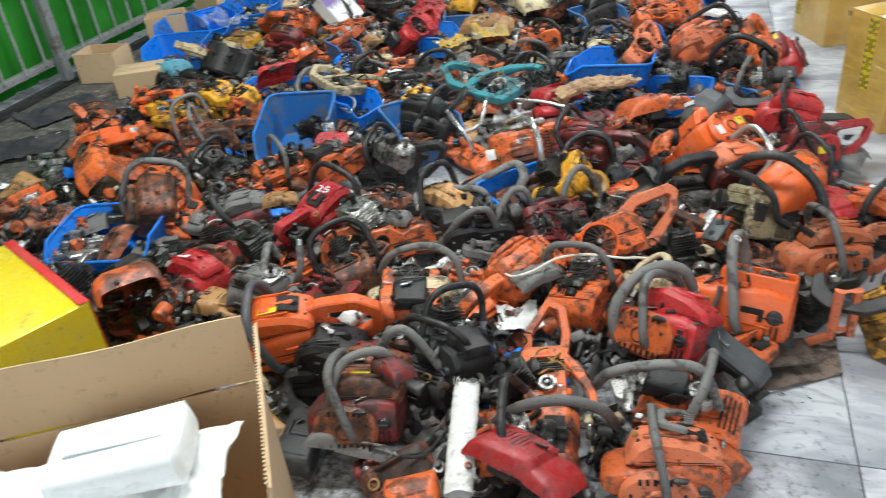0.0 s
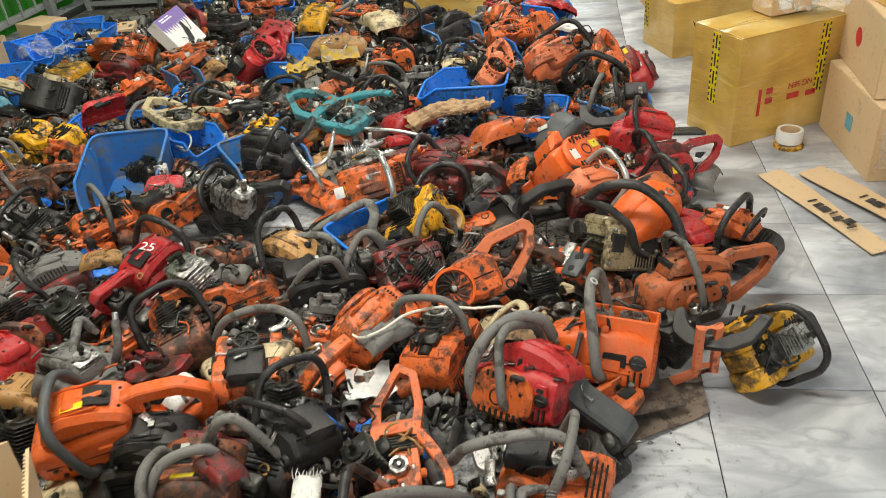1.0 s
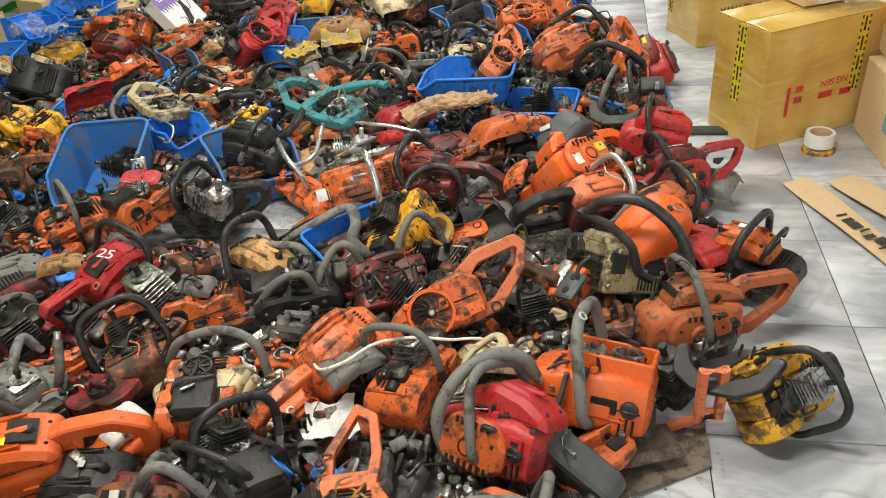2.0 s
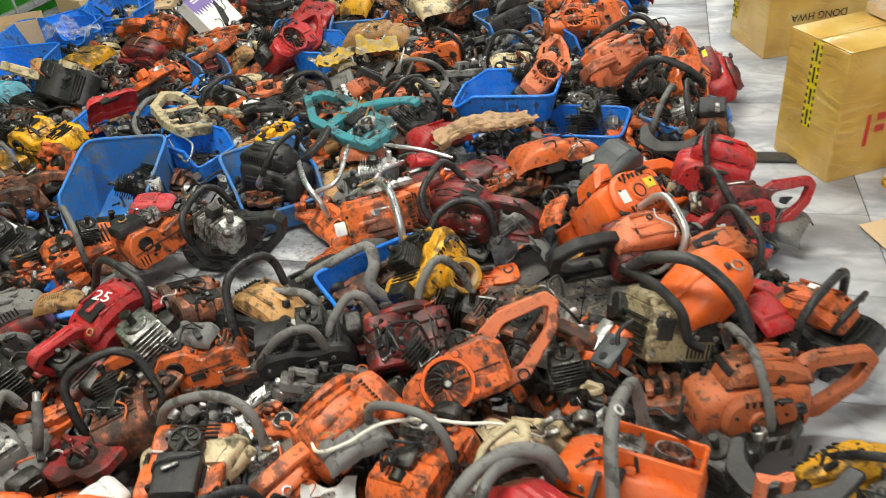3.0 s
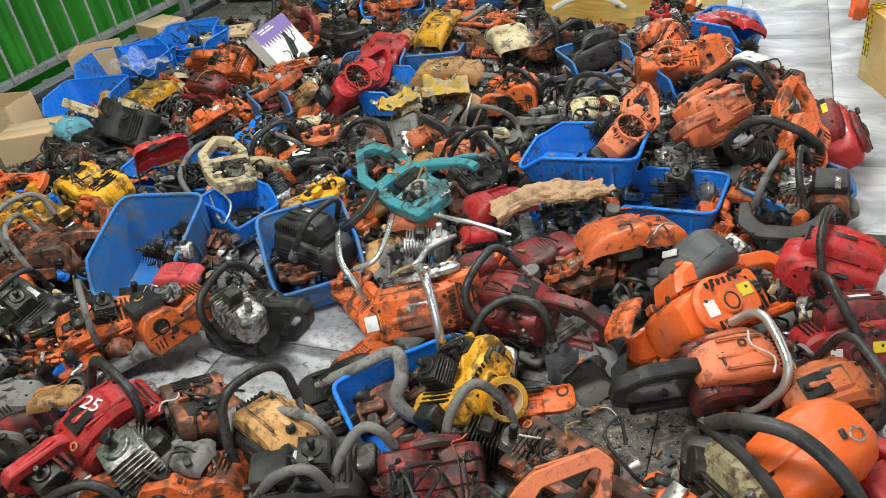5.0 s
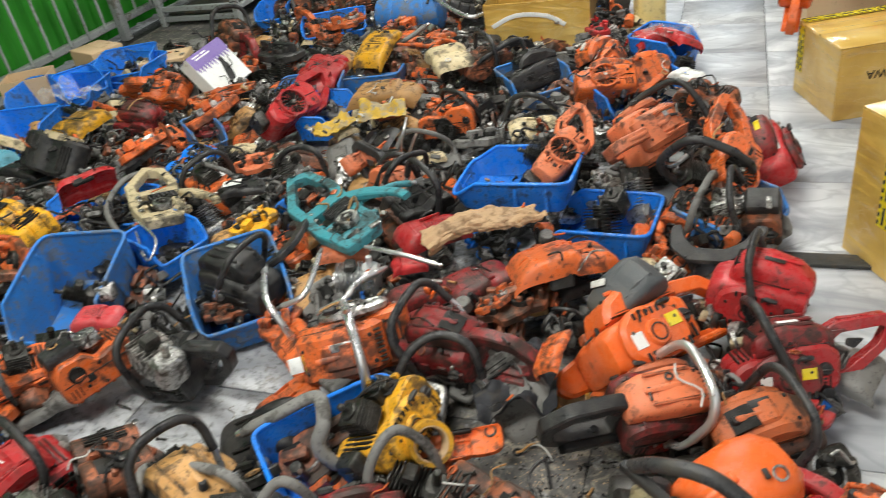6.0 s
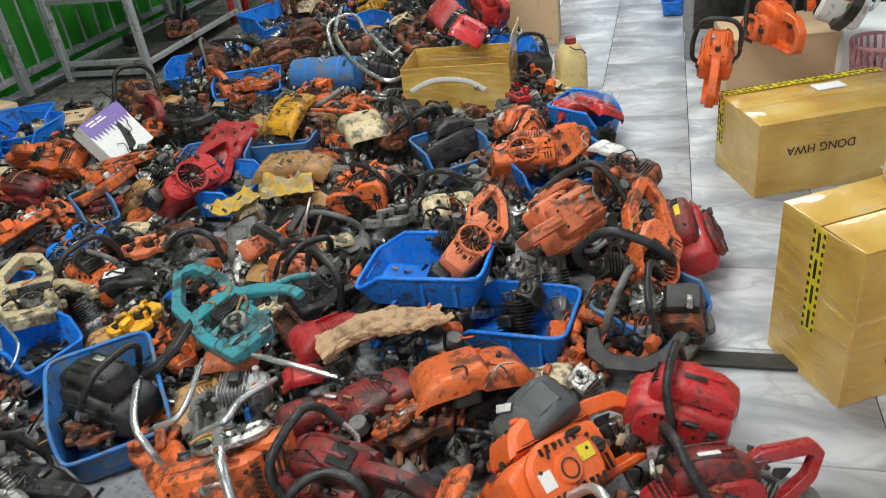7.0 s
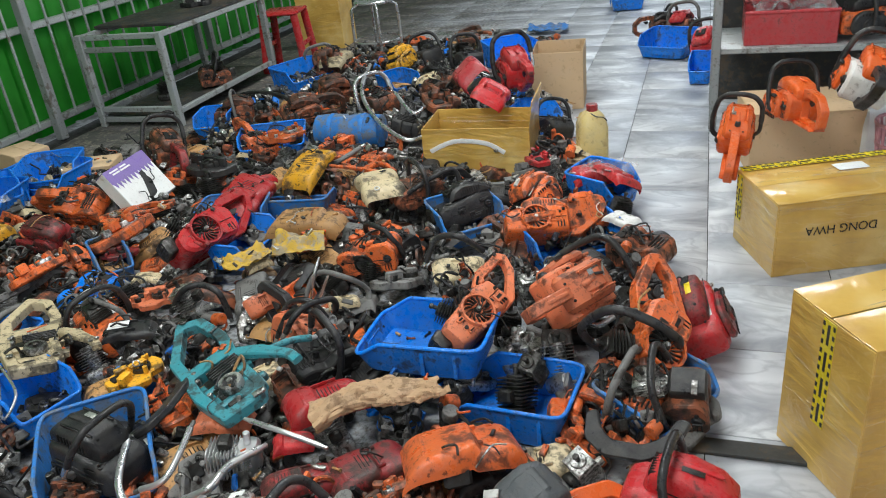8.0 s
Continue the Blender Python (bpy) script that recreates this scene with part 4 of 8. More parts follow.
def shell(x, y, z, yaw, pitch, roll, s, col, seed, note="", name="engine_cover", slots=True, label_bar=False):
    """A loose moulded cover: a thin hollow shell with slots and a flange."""
    rng = random.Random(seed)
    u = lambda a, b: rng.uniform(a, b)
    a = thing(name, note or "loose %s chainsaw cover with cooling slots" % HUE[col], "engine cover", "loose covers in the heap", place(x, y, z, yaw, pitch, roll, s))
    l, w, h, b = u(0.16, 0.22), u(0.10, 0.13), u(0.05, 0.08), u(0.1, 0.5)

    box, slope, notch = u(0.22, 0.42), u(-0.25, 0.45), u(0.25, 0.75)

    def fn(p, q):
        # boxy in section, with a sloped nose, a step across the top and a drawn-in waist
        e = 1 - abs(2 * p - 1) ** 8 * 0.5
        ang = math.pi * (0.02 + 0.96 * q)
        c, sn = math.cos(ang), math.sin(ang)
        step = 0.16 if p > notch else 0.0
        top = h * (1 - max(0.0, (p - 0.55) * slope * 1.6) - step)
        return ((p - 0.5) * l + b * 0.03 * sn, w / 2 * math.copysign(abs(c) ** box, c) * (0.78 + 0.22 * e - 0.10 * math.exp(-((p - notch) / 0.12) ** 2)), top * abs(sn) ** box * e - h * 0.5)

    top_z = lambda p: fn(p, 0.5)[2]
    g = Geo().sheet(fn, 22, 22, 0.003)
    for i in (-1, 1):
        g.box((-l * 0.02, i * w * 0.28, top_z(0.3) - 0.003), (l * 0.5, 0.005, 0.011), 0.002)
    g.box((-l * 0.26, 0, top_z(0.2) - 0.002), (0.012, w * 0.66, 0.012), 0.003)
    sh = part("shell", g, col, a)
    # slots are near-black bars on the shell, shade put into colour
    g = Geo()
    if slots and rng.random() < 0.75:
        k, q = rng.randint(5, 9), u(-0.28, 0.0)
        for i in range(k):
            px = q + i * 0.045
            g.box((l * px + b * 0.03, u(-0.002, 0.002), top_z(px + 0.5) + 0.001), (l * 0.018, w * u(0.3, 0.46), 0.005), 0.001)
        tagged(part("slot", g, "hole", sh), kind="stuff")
    # side opening: a near-black block painted as its shaded inside
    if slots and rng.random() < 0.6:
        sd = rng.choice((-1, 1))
        part("opening", Geo().box((l * u(-0.15, 0.1), sd * w * 0.435, -h * 0.1), (l * u(0.22, 0.4), w * 0.12, h * 0.42), 0.006), "hole", sh, "side opening, its shade drawn as a near-black block")
    if label_bar:
        part("sticker", Geo().box((-l * 0.12, 0, top_z(0.38) + 0.006), (l * 0.42, w * 0.45, 0.0016), 0.0004), "paper", sh, "plain white sticker")
    return a


def casting(x, y, z, yaw, pitch, roll, s, col, seed, note=""):
    """A stripped half of a crankcase: an uneven plate with ribs, bearing rings, bosses and windows."""
    rng = random.Random(seed)
    u = lambda a, b: rng.uniform(a, b)
    a = thing("crankcase_half", note or "stripped %s crankcase half with bearing rings" % HUE[col], "engine part", "loose engine parts in the heap", place(x, y, z, yaw, pitch, roll, s))
    out = round_poly([(-0.10 + u(-0.01, 0.01), -0.05), (-0.03, -0.065 + u(-0.01, 0.01)), (0.05, -0.05), (0.105, -0.06 + u(-0.02, 0.01)), (0.115, 0.0), (0.09, 0.045), (0.04, 0.04), (0.02, 0.075 + u(-0.02, 0.01)), (-0.05, 0.07), (-0.065, 0.03), (-0.11, 0.02)], 0.014)
    flat = Matrix.Rotation(radians(90), 4, "X")
    g = Geo().prism(out, -0.018, 0.012, 0.005, flat)
    for i in range(4):
        g.box((u(-0.08, 0.08), u(-0.03, 0.04), 0.028), (u(0.02, 0.07), u(0.008, 0.03), u(0.016, 0.045)), 0.004, Matrix.Rotation(u(-0.4, 0.4), 4, "Z"))
    for i in range(5):
        px, py = u(-0.09, 0.09), u(-0.045, 0.05)
        g.cyl((px, py, 0.0), (px, py, u(0.026, 0.045)), u(0.006, 0.011), n=9)
    bd = part("plate", g, col, a)
    # near-black disc and block carry the shade of the hollows
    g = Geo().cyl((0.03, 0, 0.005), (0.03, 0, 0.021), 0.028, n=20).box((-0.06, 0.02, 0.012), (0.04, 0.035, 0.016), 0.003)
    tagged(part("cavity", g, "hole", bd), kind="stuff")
    g = Geo().ring((0.03, 0, 0.012), (0, 0, 1), 0.028, 0.007, 0.016).cyl((0.03, 0, 0.01), (0.03, 0, 0.034), 0.009, n=10)
    steel = rng.choice("XSX")
    part("bearing", g, steel, a)
    part("bush", Geo().cyl((-0.06, -0.02, 0.01), (-0.06, -0.02, 0.03), 0.014, n=12), steel, a)
    return a


def engine(x, y, z, yaw, pitch, roll, s, col, seed, note=""):
    """A bare finned cylinder on its crankcase."""
    rng = random.Random(seed)
    u = lambda a, b: rng.uniform(a, b)
    a = thing("engine_cylinder", note or "bare %s finned engine cylinder" % HUE[col], "engine part", "loose engine parts in the heap", place(x, y, z, yaw, pitch, roll, s))
    w = u(0.066, 0.08)
    barrel = part("barrel", Geo().cyl((0, 0, -0.02), (0, 0, 0.071), w * 0.33, n=12), col, a)
    for i in range(9):
        k = w * (1 - 0.025 * abs(i - 3.6))
        part("fin", Geo().box((0, 0, -0.01 + i * 0.009), (k, k * 1.08, 0.0032), 0.001), col, barrel)
    g = Geo().loft([(-0.04, 0, -0.035, 0.026, 0.022, 3), (-0.03, 0, -0.035, 0.036, 0.03, 3), (0.03, 0, -0.035, 0.036, 0.03, 3), (0.04, 0, -0.035, 0.026, 0.022, 3)], 14)
    g.cyl((0.04, 0, -0.035), (0.075, 0, -0.035), 0.009, n=10).cyl((-0.04, 0, -0.035), (-0.06, 0, -0.035), 0.013, n=10)
    part("crankcase", g, col, a)
    g = Geo().cyl((0, 0, 0.07), (0, 0, 0.09), 0.007, n=8).cyl((0, 0, 0.088), (0, 0, 0.098), 0.010, n=6)
    part("spark_plug", g, "X", a)
    part("inlet", Geo().box((0.045, 0, 0.02), (0.03, 0.04, 0.035), 0.006), "X", a)
    return a


def bar_handle(pts, r, col, note="", end="", name="tube_handle", flat=1.0):
    """A loose bent tube; pts in metres in the place."""
    base = Vector(pts[0])
    a = thing(name, note or "loose bent %s tube handle" % HUE[col], "handle", "loose tube handles in the heap", Matrix.Translation(base))
    pp = [Vector(p) - base for p in pts]
    t = part("tube", Geo().sweep(pp, r, 12, smooth=6, flat=flat), col, a)
    g = Geo()
    for p, q in ((pp[0], pp[1]), (pp[-1], pp[-2])):
        d = (p - q).normalized()
        g.cyl(p - d * 0.006, p + d * 0.02, r * 0.72, n=10)
    part("tube_end", g, end or "H", t)
    return a


def guard(x, y, z, yaw, pitch, roll, s, col, seed, note=""):
    rng = random.Random(seed)
    a = thing("hand_guard", note or "loose %s plastic hand guard" % HUE[col], "hand guard", "loose covers in the heap", place(x, y, z, yaw, pitch, roll, s))
    prof = [(-0.11, -0.03), (-0.10, 0.03), (-0.05, 0.062), (0.04, 0.06), (0.09, 0.03), (0.12, -0.04), (0.09, -0.045), (0.07, 0.0), (0.03, 0.024), (-0.04, 0.024), (-0.07, 0.0), (-0.085, -0.04)]
    mm = Matrix.Rotation(radians(90), 4, "X")
    p = part("plate", Geo().prism(round_poly(prof, 0.012, 3), -0.008, 0.008, 0.003, mm), col, a)
    g = Geo()
    for i in range(5):
        g.box((-0.05 + i * 0.025, 0.042, 0.009), (0.006, 0.03, 0.006), 0.002)
    part("rib", g, col, p)
    return a


def bin_tray(x, y, z, yaw, pitch, roll, w, d, h, col="U", note=""):
    """A stacking parts bin: sloped walls with thickness, rolled rim, low front with a lip and a label slot. Its front looks along -y."""
    a = thing("parts_bin", note or "%s plastic stacking parts bin holding saw parts" % HUE[col], "parts bin", "blue parts bins", place(x, y, z, yaw, pitch, roll))
    t, f = 0.004, 0.86
    W, D, hf = w / 2, d / 2, h * 0.52

    def loop(k, inset):
        # one level of the tub, k from 0 (foot) to 1 (rim); corners rounded, the front dips
        out = []
        for j in range(40):
            c, q = math.cos(2 * math.pi * (j + 0.5) / 40), math.sin(2 * math.pi * (j + 0.5) / 40)
            px, py = math.copysign(abs(c) ** 0.24, c), math.copysign(abs(q) ** 0.24, q)
            e = min(1, max(0, (py + 0.98) / 0.55))
            top = hf + (h - hf) * e * e * (3 - 2 * e)
            m = f + (1 - f) * k
            out.append((px * (W * m - inset), py * (D * m - inset), max(k * top, inset if inset else 0)))
        return out

    g = Geo().rings([loop(0, 0), loop(0.03, 0), loop(0.5, 0), loop(1, 0), loop(1, t), loop(0.5, t), loop(0.05, t), loop(0, t)])
    bd = part("tray", g, col, a)
    part("rim", Geo().sweep(loop(1, t * 0.5), 0.0058, 8, closed=True, smooth=1), col, bd)
    g = Geo().box((0, -D * 0.94, hf * 0.55), (w * 0.34, 0.006, hf * 0.4), 0.002, Matrix.Rotation(0, 4, "X"))
    for i in (-1, 1):
        g.box((i * W * 0.955, 0.02, h * 0.5), (0.005, 0.012, h * 0.85), 0.002).box((i * W * 0.955, D * 0.6, h * 0.5), (0.005, 0.012, h * 0.85), 0.002)
    tagged(part("label_slot", g, col, bd), kind="stuff")
    return a


def scrap(x, y, z, yaw, pitch, roll, s, seed, mats="XKXB"):
    """A knot of small oily parts: levers, springs, plates and hoses that cannot be told apart."""
    rng = random.Random(seed)
    u = lambda a, b: rng.uniform(a, b)
    a = thing("engine_scrap", "knot of small oily engine parts, levers and hoses", "engine part", "loose engine parts in the heap", place(x, y, z, yaw, pitch, roll, s))
    for q, m in enumerate(mats):
        g = Geo()
        for i in range(7):
            mm = Matrix.Translation((u(-0.09, 0.09), u(-0.09, 0.09), u(-0.02, 0.05))) @ Euler((u(0, 3), u(0, 3), u(0, 3))).to_matrix().to_4x4()
            k = rng.random()
            if k < 0.4:
                g.box((0, 0, 0), (u(0.02, 0.07), u(0.012, 0.04), u(0.006, 0.03)), 0.003, mm)
            elif k < 0.7:
                g.cyl((0, 0, -u(0.005, 0.025)), (0, 0, u(0.005, 0.025)), u(0.006, 0.026), n=12, m=mm)
            else:
                g.ring((0, 0, 0), (0, 0, 1), u(0.012, 0.026), 0.006, 0.01, 16, mm)
        tagged(part("fitting", g, m, a), kind="stuff")
    for i in range(3):
        p = [(u(-0.1, 0.1), u(-0.1, 0.1), u(-0.02, 0.03))]
        for k in range(4):
            p.append((p[-1][0] + u(-0.06, 0.06), p[-1][1] + u(-0.06, 0.06), u(0.0, 0.07)))
        part("hose", Geo().sweep(p, u(0.003, 0.006), 7, smooth=4), "Q", a)
    return a


def grip_frame(x, y, z, yaw, pitch, roll, s, col, seed, note=""):
    """The skeleton of a saw: an angular D grip on a plate with windows, ribs and a few fittings left in it."""
    rng = random.Random(seed)
    u = lambda a, b: rng.uniform(a, b)
    a = thing("saw_frame", note or "stripped %s saw frame with wide grip" % HUE[col], "saw frame", "chainsaws heaped on the floor", place(x, y, z, yaw, pitch, roll, s))
    lie = Matrix.Rotation(radians(-90), 4, "X")
    g = Geo()
    g.window(round_poly([(-0.02, 0.068), (-0.09, 0.082), (-0.205, 0.077), (-0.246, 0.020), (-0.11, -0.068), (-0.02, -0.076)], 0.008),
             round_poly([(-0.046, 0.044), (-0.094, 0.055), (-0.190, 0.051), (-0.209, 0.024), (-0.106, -0.040), (-0.046, -0.046)], 0.005), -0.014, 0.014, 0.003, lie)
    gr = part("rear_handle", g, col, a)
    part("trigger", Geo().box((-0.11, 0.045, 0), (0.035, 0.014, 0.012), 0.003), "K", gr)
    flat = Matrix.Rotation(radians(90), 4, "X")
    g = Geo()
    # body plate with a window, cross members and a raised arm
    g.window(round_poly([(-0.035, 0.070), (0.05, 0.050), (0.145, 0.046), (0.188, 0.020), (0.178, -0.080), (0.06, -0.090), (-0.035, -0.078)], 0.008),
             round_poly([(-0.005, 0.040), (0.055, 0.026), (0.135, 0.024), (0.160, 0.006), (0.154, -0.056), (0.06, -0.064), (-0.005, -0.054)], 0.005), -0.016, 0.014, 0.003, lie)
    for px, w in ((-0.03, 0.024), (0.055, 0.016), (0.12, 0.02)):
        g.box((px, 0.0, -0.002), (w, 0.125, 0.022), 0.004)
    g.sweep(bend([(-0.02, 0.045, 0.0), (0.06, 0.085, 0.02), (0.15, 0.12, 0.03), (0.19, 0.118, 0.03)], 0.02), [0.011] * 6 + [0.008] * 6, 10, square=4, smooth=1, flat=1.5)
    g.prism(round_poly([(0.06, -0.05), (0.16, -0.045), (0.165, 0.01), (0.10, 0.03), (0.06, 0.02)], 0.01), -0.012, 0.012, 0.004, flat)
    g.box((0.085, -0.020, -0.008), (0.15, 0.085, 0.010), 0.002, None)
    part("frame", g, col, a)
    part("deck", Geo().box((0.078, -0.016, 0.001), (0.125, 0.060, 0.010), 0.002), "X", a, "oily metal deck")
    g = Geo()
    for i in range(5):
        g.box((0.012 + i * 0.009, 0.01, 0.006), (0.004, 0.08, 0.03), 0.001)
    g.cyl((0.10, -0.01, 0.01), (0.10, -0.01, 0.026), 0.026, n=18)
    part("fitting", g, "K", a)
    g = Geo().ring((0.10, -0.01, 0.014), (0, 0, 1), 0.018, 0.01, 0.018).cyl((0.10, -0.01, 0.01), (0.10, -0.01, 0.036), 0.007, n=8)
    for i in range(8):
        px, py = u(-0.03, 0.16), u(-0.06, 0.06)
        g.cyl((px, py, 0.0), (px, py, 0.018), 0.006, n=8)
    tagged(part("bolt", g, "S", a), kind="stuff")
    g = Geo()
    for i in range(4):
        p = [(u(-0.02, 0.14), u(-0.05, 0.05), 0.01)]
        for k in range(3):
            p.append((p[-1][0] + u(-0.04, 0.04), p[-1][1] + u(-0.04, 0.04), u(0.01, 0.045)))
        g.sweep(p, u(0.002, 0.004), 6, smooth=3)
    part("hose", g, rng.choice("QNX"), a)
    return a


def rear_housing(x, y, z, yaw, pitch, roll, s, col, seed, note):
    """A moulded rear grip housing: a deep box that tapers to a long blunt tail with a recessed side."""
    a = thing("rear_housing", note, "engine cover", "loose covers in the heap", place(x, y, z, yaw, pitch, roll, s))
    out = round_poly([(-0.12, -0.045), (-0.02, -0.058), (0.12, -0.040), (0.145, -0.012), (0.13, 0.020), (0.01, 0.052), (-0.02, 0.075), (-0.12, 0.070)], 0.012)
    body = part("body", Geo().prism(out, -0.036, 0.036, 0.008), col, a)
    part("recess", Geo().prism(round_poly([(0.0, -0.034), (0.105, -0.024), (0.118, -0.008), (0.105, 0.006), (0.01, 0.030)], 0.008), -0.0375, -0.0345, 0.001), "K", body)
    g = Geo()
    for i in range(4):
        g.box((0.005 + i * 0.03, 0, 0.046 - i * 0.0075), (0.014, 0.060, 0.008), 0.002)
    part("rib", g, col, body)
    # the mouth's shaded inside, drawn as a near-black block
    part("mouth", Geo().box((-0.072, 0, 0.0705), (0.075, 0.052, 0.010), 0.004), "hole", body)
    g = Geo().box((-0.085, 0.004, 0.082), (0.035, 0.030, 0.022), 0.005).cyl((-0.055, -0.012, 0.07), (-0.05, -0.016, 0.105), 0.010, n=12)
    part("carburettor", g, "S", a)
    part("plug", Geo().cyl((-0.035, 0.012, 0.07), (-0.03, 0.016, 0.095), 0.008, n=12), "C", a)
    part("fuel_cap", Geo().cyl((-0.07, -0.034, 0.0), (-0.07, -0.050, 0.0), 0.024, 0.021, n=20, ch=0.004), "K", a, "black screw cap")
    return a


def wedge_cover(x, y, z, yaw, pitch, roll, s, col, note):
    """A moulded filter cover: a faceted wedge with a flat crown, a latch and a black foot joint."""
    a = thing("filter_cover", note, "engine cover", "loose covers in the heap", place(x, y, z, yaw, pitch, roll, s))
    g = Geo().loft([(-0.095, 0, -0.012, 0.040, 0.008, 5), (-0.085, 0, -0.006, 0.050, 0.018, 6), (-0.03, 0, 0.010, 0.058, 0.036, 5), (0.03, 0, 0.016, 0.056, 0.042, 5), (0.065, 0, 0.006, 0.050, 0.032, 6), (0.078, 0, -0.004, 0.042, 0.020, 6)], 20)
    b = part("body", g, col, a)
    part("crown", Geo().prism(round_poly([(-0.045, 0.038), (0.0, 0.056), (0.042, 0.058), (0.05, 0.045)], 0.006), -0.034, 0.034, 0.006), col, b)
    part("latch", Geo().box((0.074, 0, 0.012), (0.016, 0.03, 0.014), 0.004), "K", a, "black latch")
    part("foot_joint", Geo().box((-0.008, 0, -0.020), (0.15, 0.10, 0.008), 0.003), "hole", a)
    return a


def tipped_saw(x, y, z, yaw, s, note):
    """A saw tipped on its nose: beige oil-stained engine, round orange cover, a big black hoop handle and the starter side lying below."""
    a = thing("chainsaw", note, "chainsaw", "chainsaws heaped on the floor", place(x, y, z, yaw, 0, 0, s))
    tilt = Matrix.Translation((0, 0, 0.115)) @ Euler((radians(-18), radians(22), radians(28))).to_matrix().to_4x4()
    g = Geo().box((0, 0, 0), (0.15, 0.12, 0.125), 0.014, tilt).box((0.0, -0.058, 0.02), (0.10, 0.02, 0.06), 0.006, tilt).box((-0.05, 0.0, 0.06), (0.05, 0.10, 0.03), 0.008, tilt)
    g.prism(round_poly([(-0.075, -0.06), (0.085, -0.055), (0.095, 0.01), (0.02, 0.03), (-0.075, 0.02)], 0.012), -0.07, 0.06, 0.006, tilt)
    eng = part("engine_block", g, "E", a, "oil-stained beige engine block")
    # engine slots: near-black bars painted as shaded gaps
    g = Geo()
    for i in range(7):
        g.box((0.02 + i * 0.010, -0.0695, -0.03), (0.0045, 0.004, 0.032), 0.001, tilt)
    part("vent", g, "hole", eng, "slots, their shade drawn as near-black bars")
    part("cover_plate", Geo().box((-0.02, -0.006, 0.066), (0.085, 0.085, 0.012), 0.004, tilt).box((-0.02, -0.006, 0.073), (0.06, 0.012, 0.008), 0.002, tilt).box((-0.02, 0.022, 0.073), (0.06, 0.012, 0.008), 0.002, tilt), "X", eng)
    # the recess is a near-black box, its shade in the colour
    part("recess", Geo().box((-0.045, -0.0655, 0.012), (0.045, 0.012, 0.05), 0.004, tilt), "hole", eng)
    part("exhaust_plate", Geo().prism(round_poly([(0.02, -0.01), (0.085, -0.008), (0.088, 0.035), (0.03, 0.05)], 0.008), -0.074, -0.062, 0.003, tilt), "X", eng)
    for bx, bz in ((0.03, 0.0), (0.078, 0.0), (0.034, 0.04), (0.08, 0.03), (-0.068, -0.04), (-0.065, 0.045), (0.0, -0.05)):
        part("bolt", Geo().cyl((bx, -0.068, bz), (bx, -0.079, bz), 0.006, n=6, ch=0.001, m=tilt), "S", eng)
    for i in range(5):
        part("fin", Geo().box((-0.079 - 0.002 * (i % 2), 0.0, -0.045 + 0.017 * i), (0.016, 0.10, 0.005), 0.001, tilt), "X", eng)
    part("hose", Geo().sweep([(-0.06, -0.05, 0.17), (-0.09, -0.075, 0.15), (-0.085, -0.10, 0.10), (-0.12, -0.09, 0.09)], 0.005, 8, smooth=5), "Q", a, "thin black fuel hose")
    part("knob", Geo().cyl((-0.045, 0.015, 0.068), (-0.045, 0.015, 0.094), 0.019, 0.016, n=16, ch=0.003, m=tilt), "K", eng)
    dome = Matrix.Translation((0.085, 0.055, 0.175)) @ Euler((radians(10), radians(-28), radians(35))).to_matrix().to_4x4()
    part("tank_cover", Geo().loft([(-0.10, 0, 0, 0.045, 0.040, 3), (-0.085, 0, 0, 0.062, 0.056, 3.2), (-0.02, 0, 0.004, 0.070, 0.064, 3.2), (0.04, 0, 0.002, 0.068, 0.060, 3), (0.075, 0, -0.002, 0.056, 0.048, 2.8), (0.095, 0, -0.006, 0.034, 0.030, 2.4)], 24, dome)
         .box((-0.03, 0, 0.066), (0.09, 0.02, 0.008), 0.003, dome), "P", a, "round clean orange cover")
    # starter side, lying low
    low = Matrix.Translation((-0.125, -0.045, 0.085)) @ Euler((radians(24), radians(-10), radians(-38))).to_matrix().to_4x4()
    st = part("starter_cover", Geo().box((0, 0, 0), (0.13, 0.105, 0.055), 0.010, low).box((-0.035, 0.0, 0.028), (0.05, 0.08, 0.012), 0.004, low), "P", a, "orange starter cover")
    part("panel", Geo().box((0.005, 0.012, 0.0325), (0.032, 0.075, 0.010), 0.002, low), "S", st, "bare worn panel")
    pl = part("side_plate", Geo().box((0.048, -0.012, 0.030), (0.052, 0.075, 0.018), 0.005, low), "J", st, "dark grey plate with two holes")
    # two near-black discs drawn as the shaded holes
    part("hole", Geo().cyl((0.048, 0.008, 0.03), (0.048, 0.008, 0.0405), 0.010, n=14, m=low).cyl((0.048, -0.03, 0.03), (0.048, -0.03, 0.0405), 0.010, n=14, m=low), "hole", pl)
    # starter slots, again near-black bars for the shade in them
    g = Geo()
    for i in range(9):
        g.box((-0.055 + i * 0.011, -0.0535, 0.0), (0.005, 0.004, 0.03), 0.001, low)
    part("vent", g, "hole", st)
    g = Geo().cyl((-0.05, 0.03, 0.13), (-0.10, 0.02, 0.15), 0.034, 0.030, n=18).box((-0.07, 0.06, 0.11), (0.09, 0.07, 0.08), 0.010)
    part("muffler", g, "X", a)
    # handles
    hp = part("front_handle", Geo().sweep([(-0.075, 0.03, 0.235), (-0.03, -0.01, 0.295), (0.05, -0.04, 0.310), (0.125, -0.075, 0.255), (0.155, -0.105, 0.165), (0.130, -0.120, 0.080), (0.065, -0.120, 0.030), (0.00, -0.09, 0.035)], 0.0125, 12, smooth=6), "Q", a, "thick black rubber hoop handle")
    part("bracket", Geo().sweep([(0.01, -0.075, 0.05), (-0.03, -0.07, 0.07)], 0.008, 8), "X", hp)
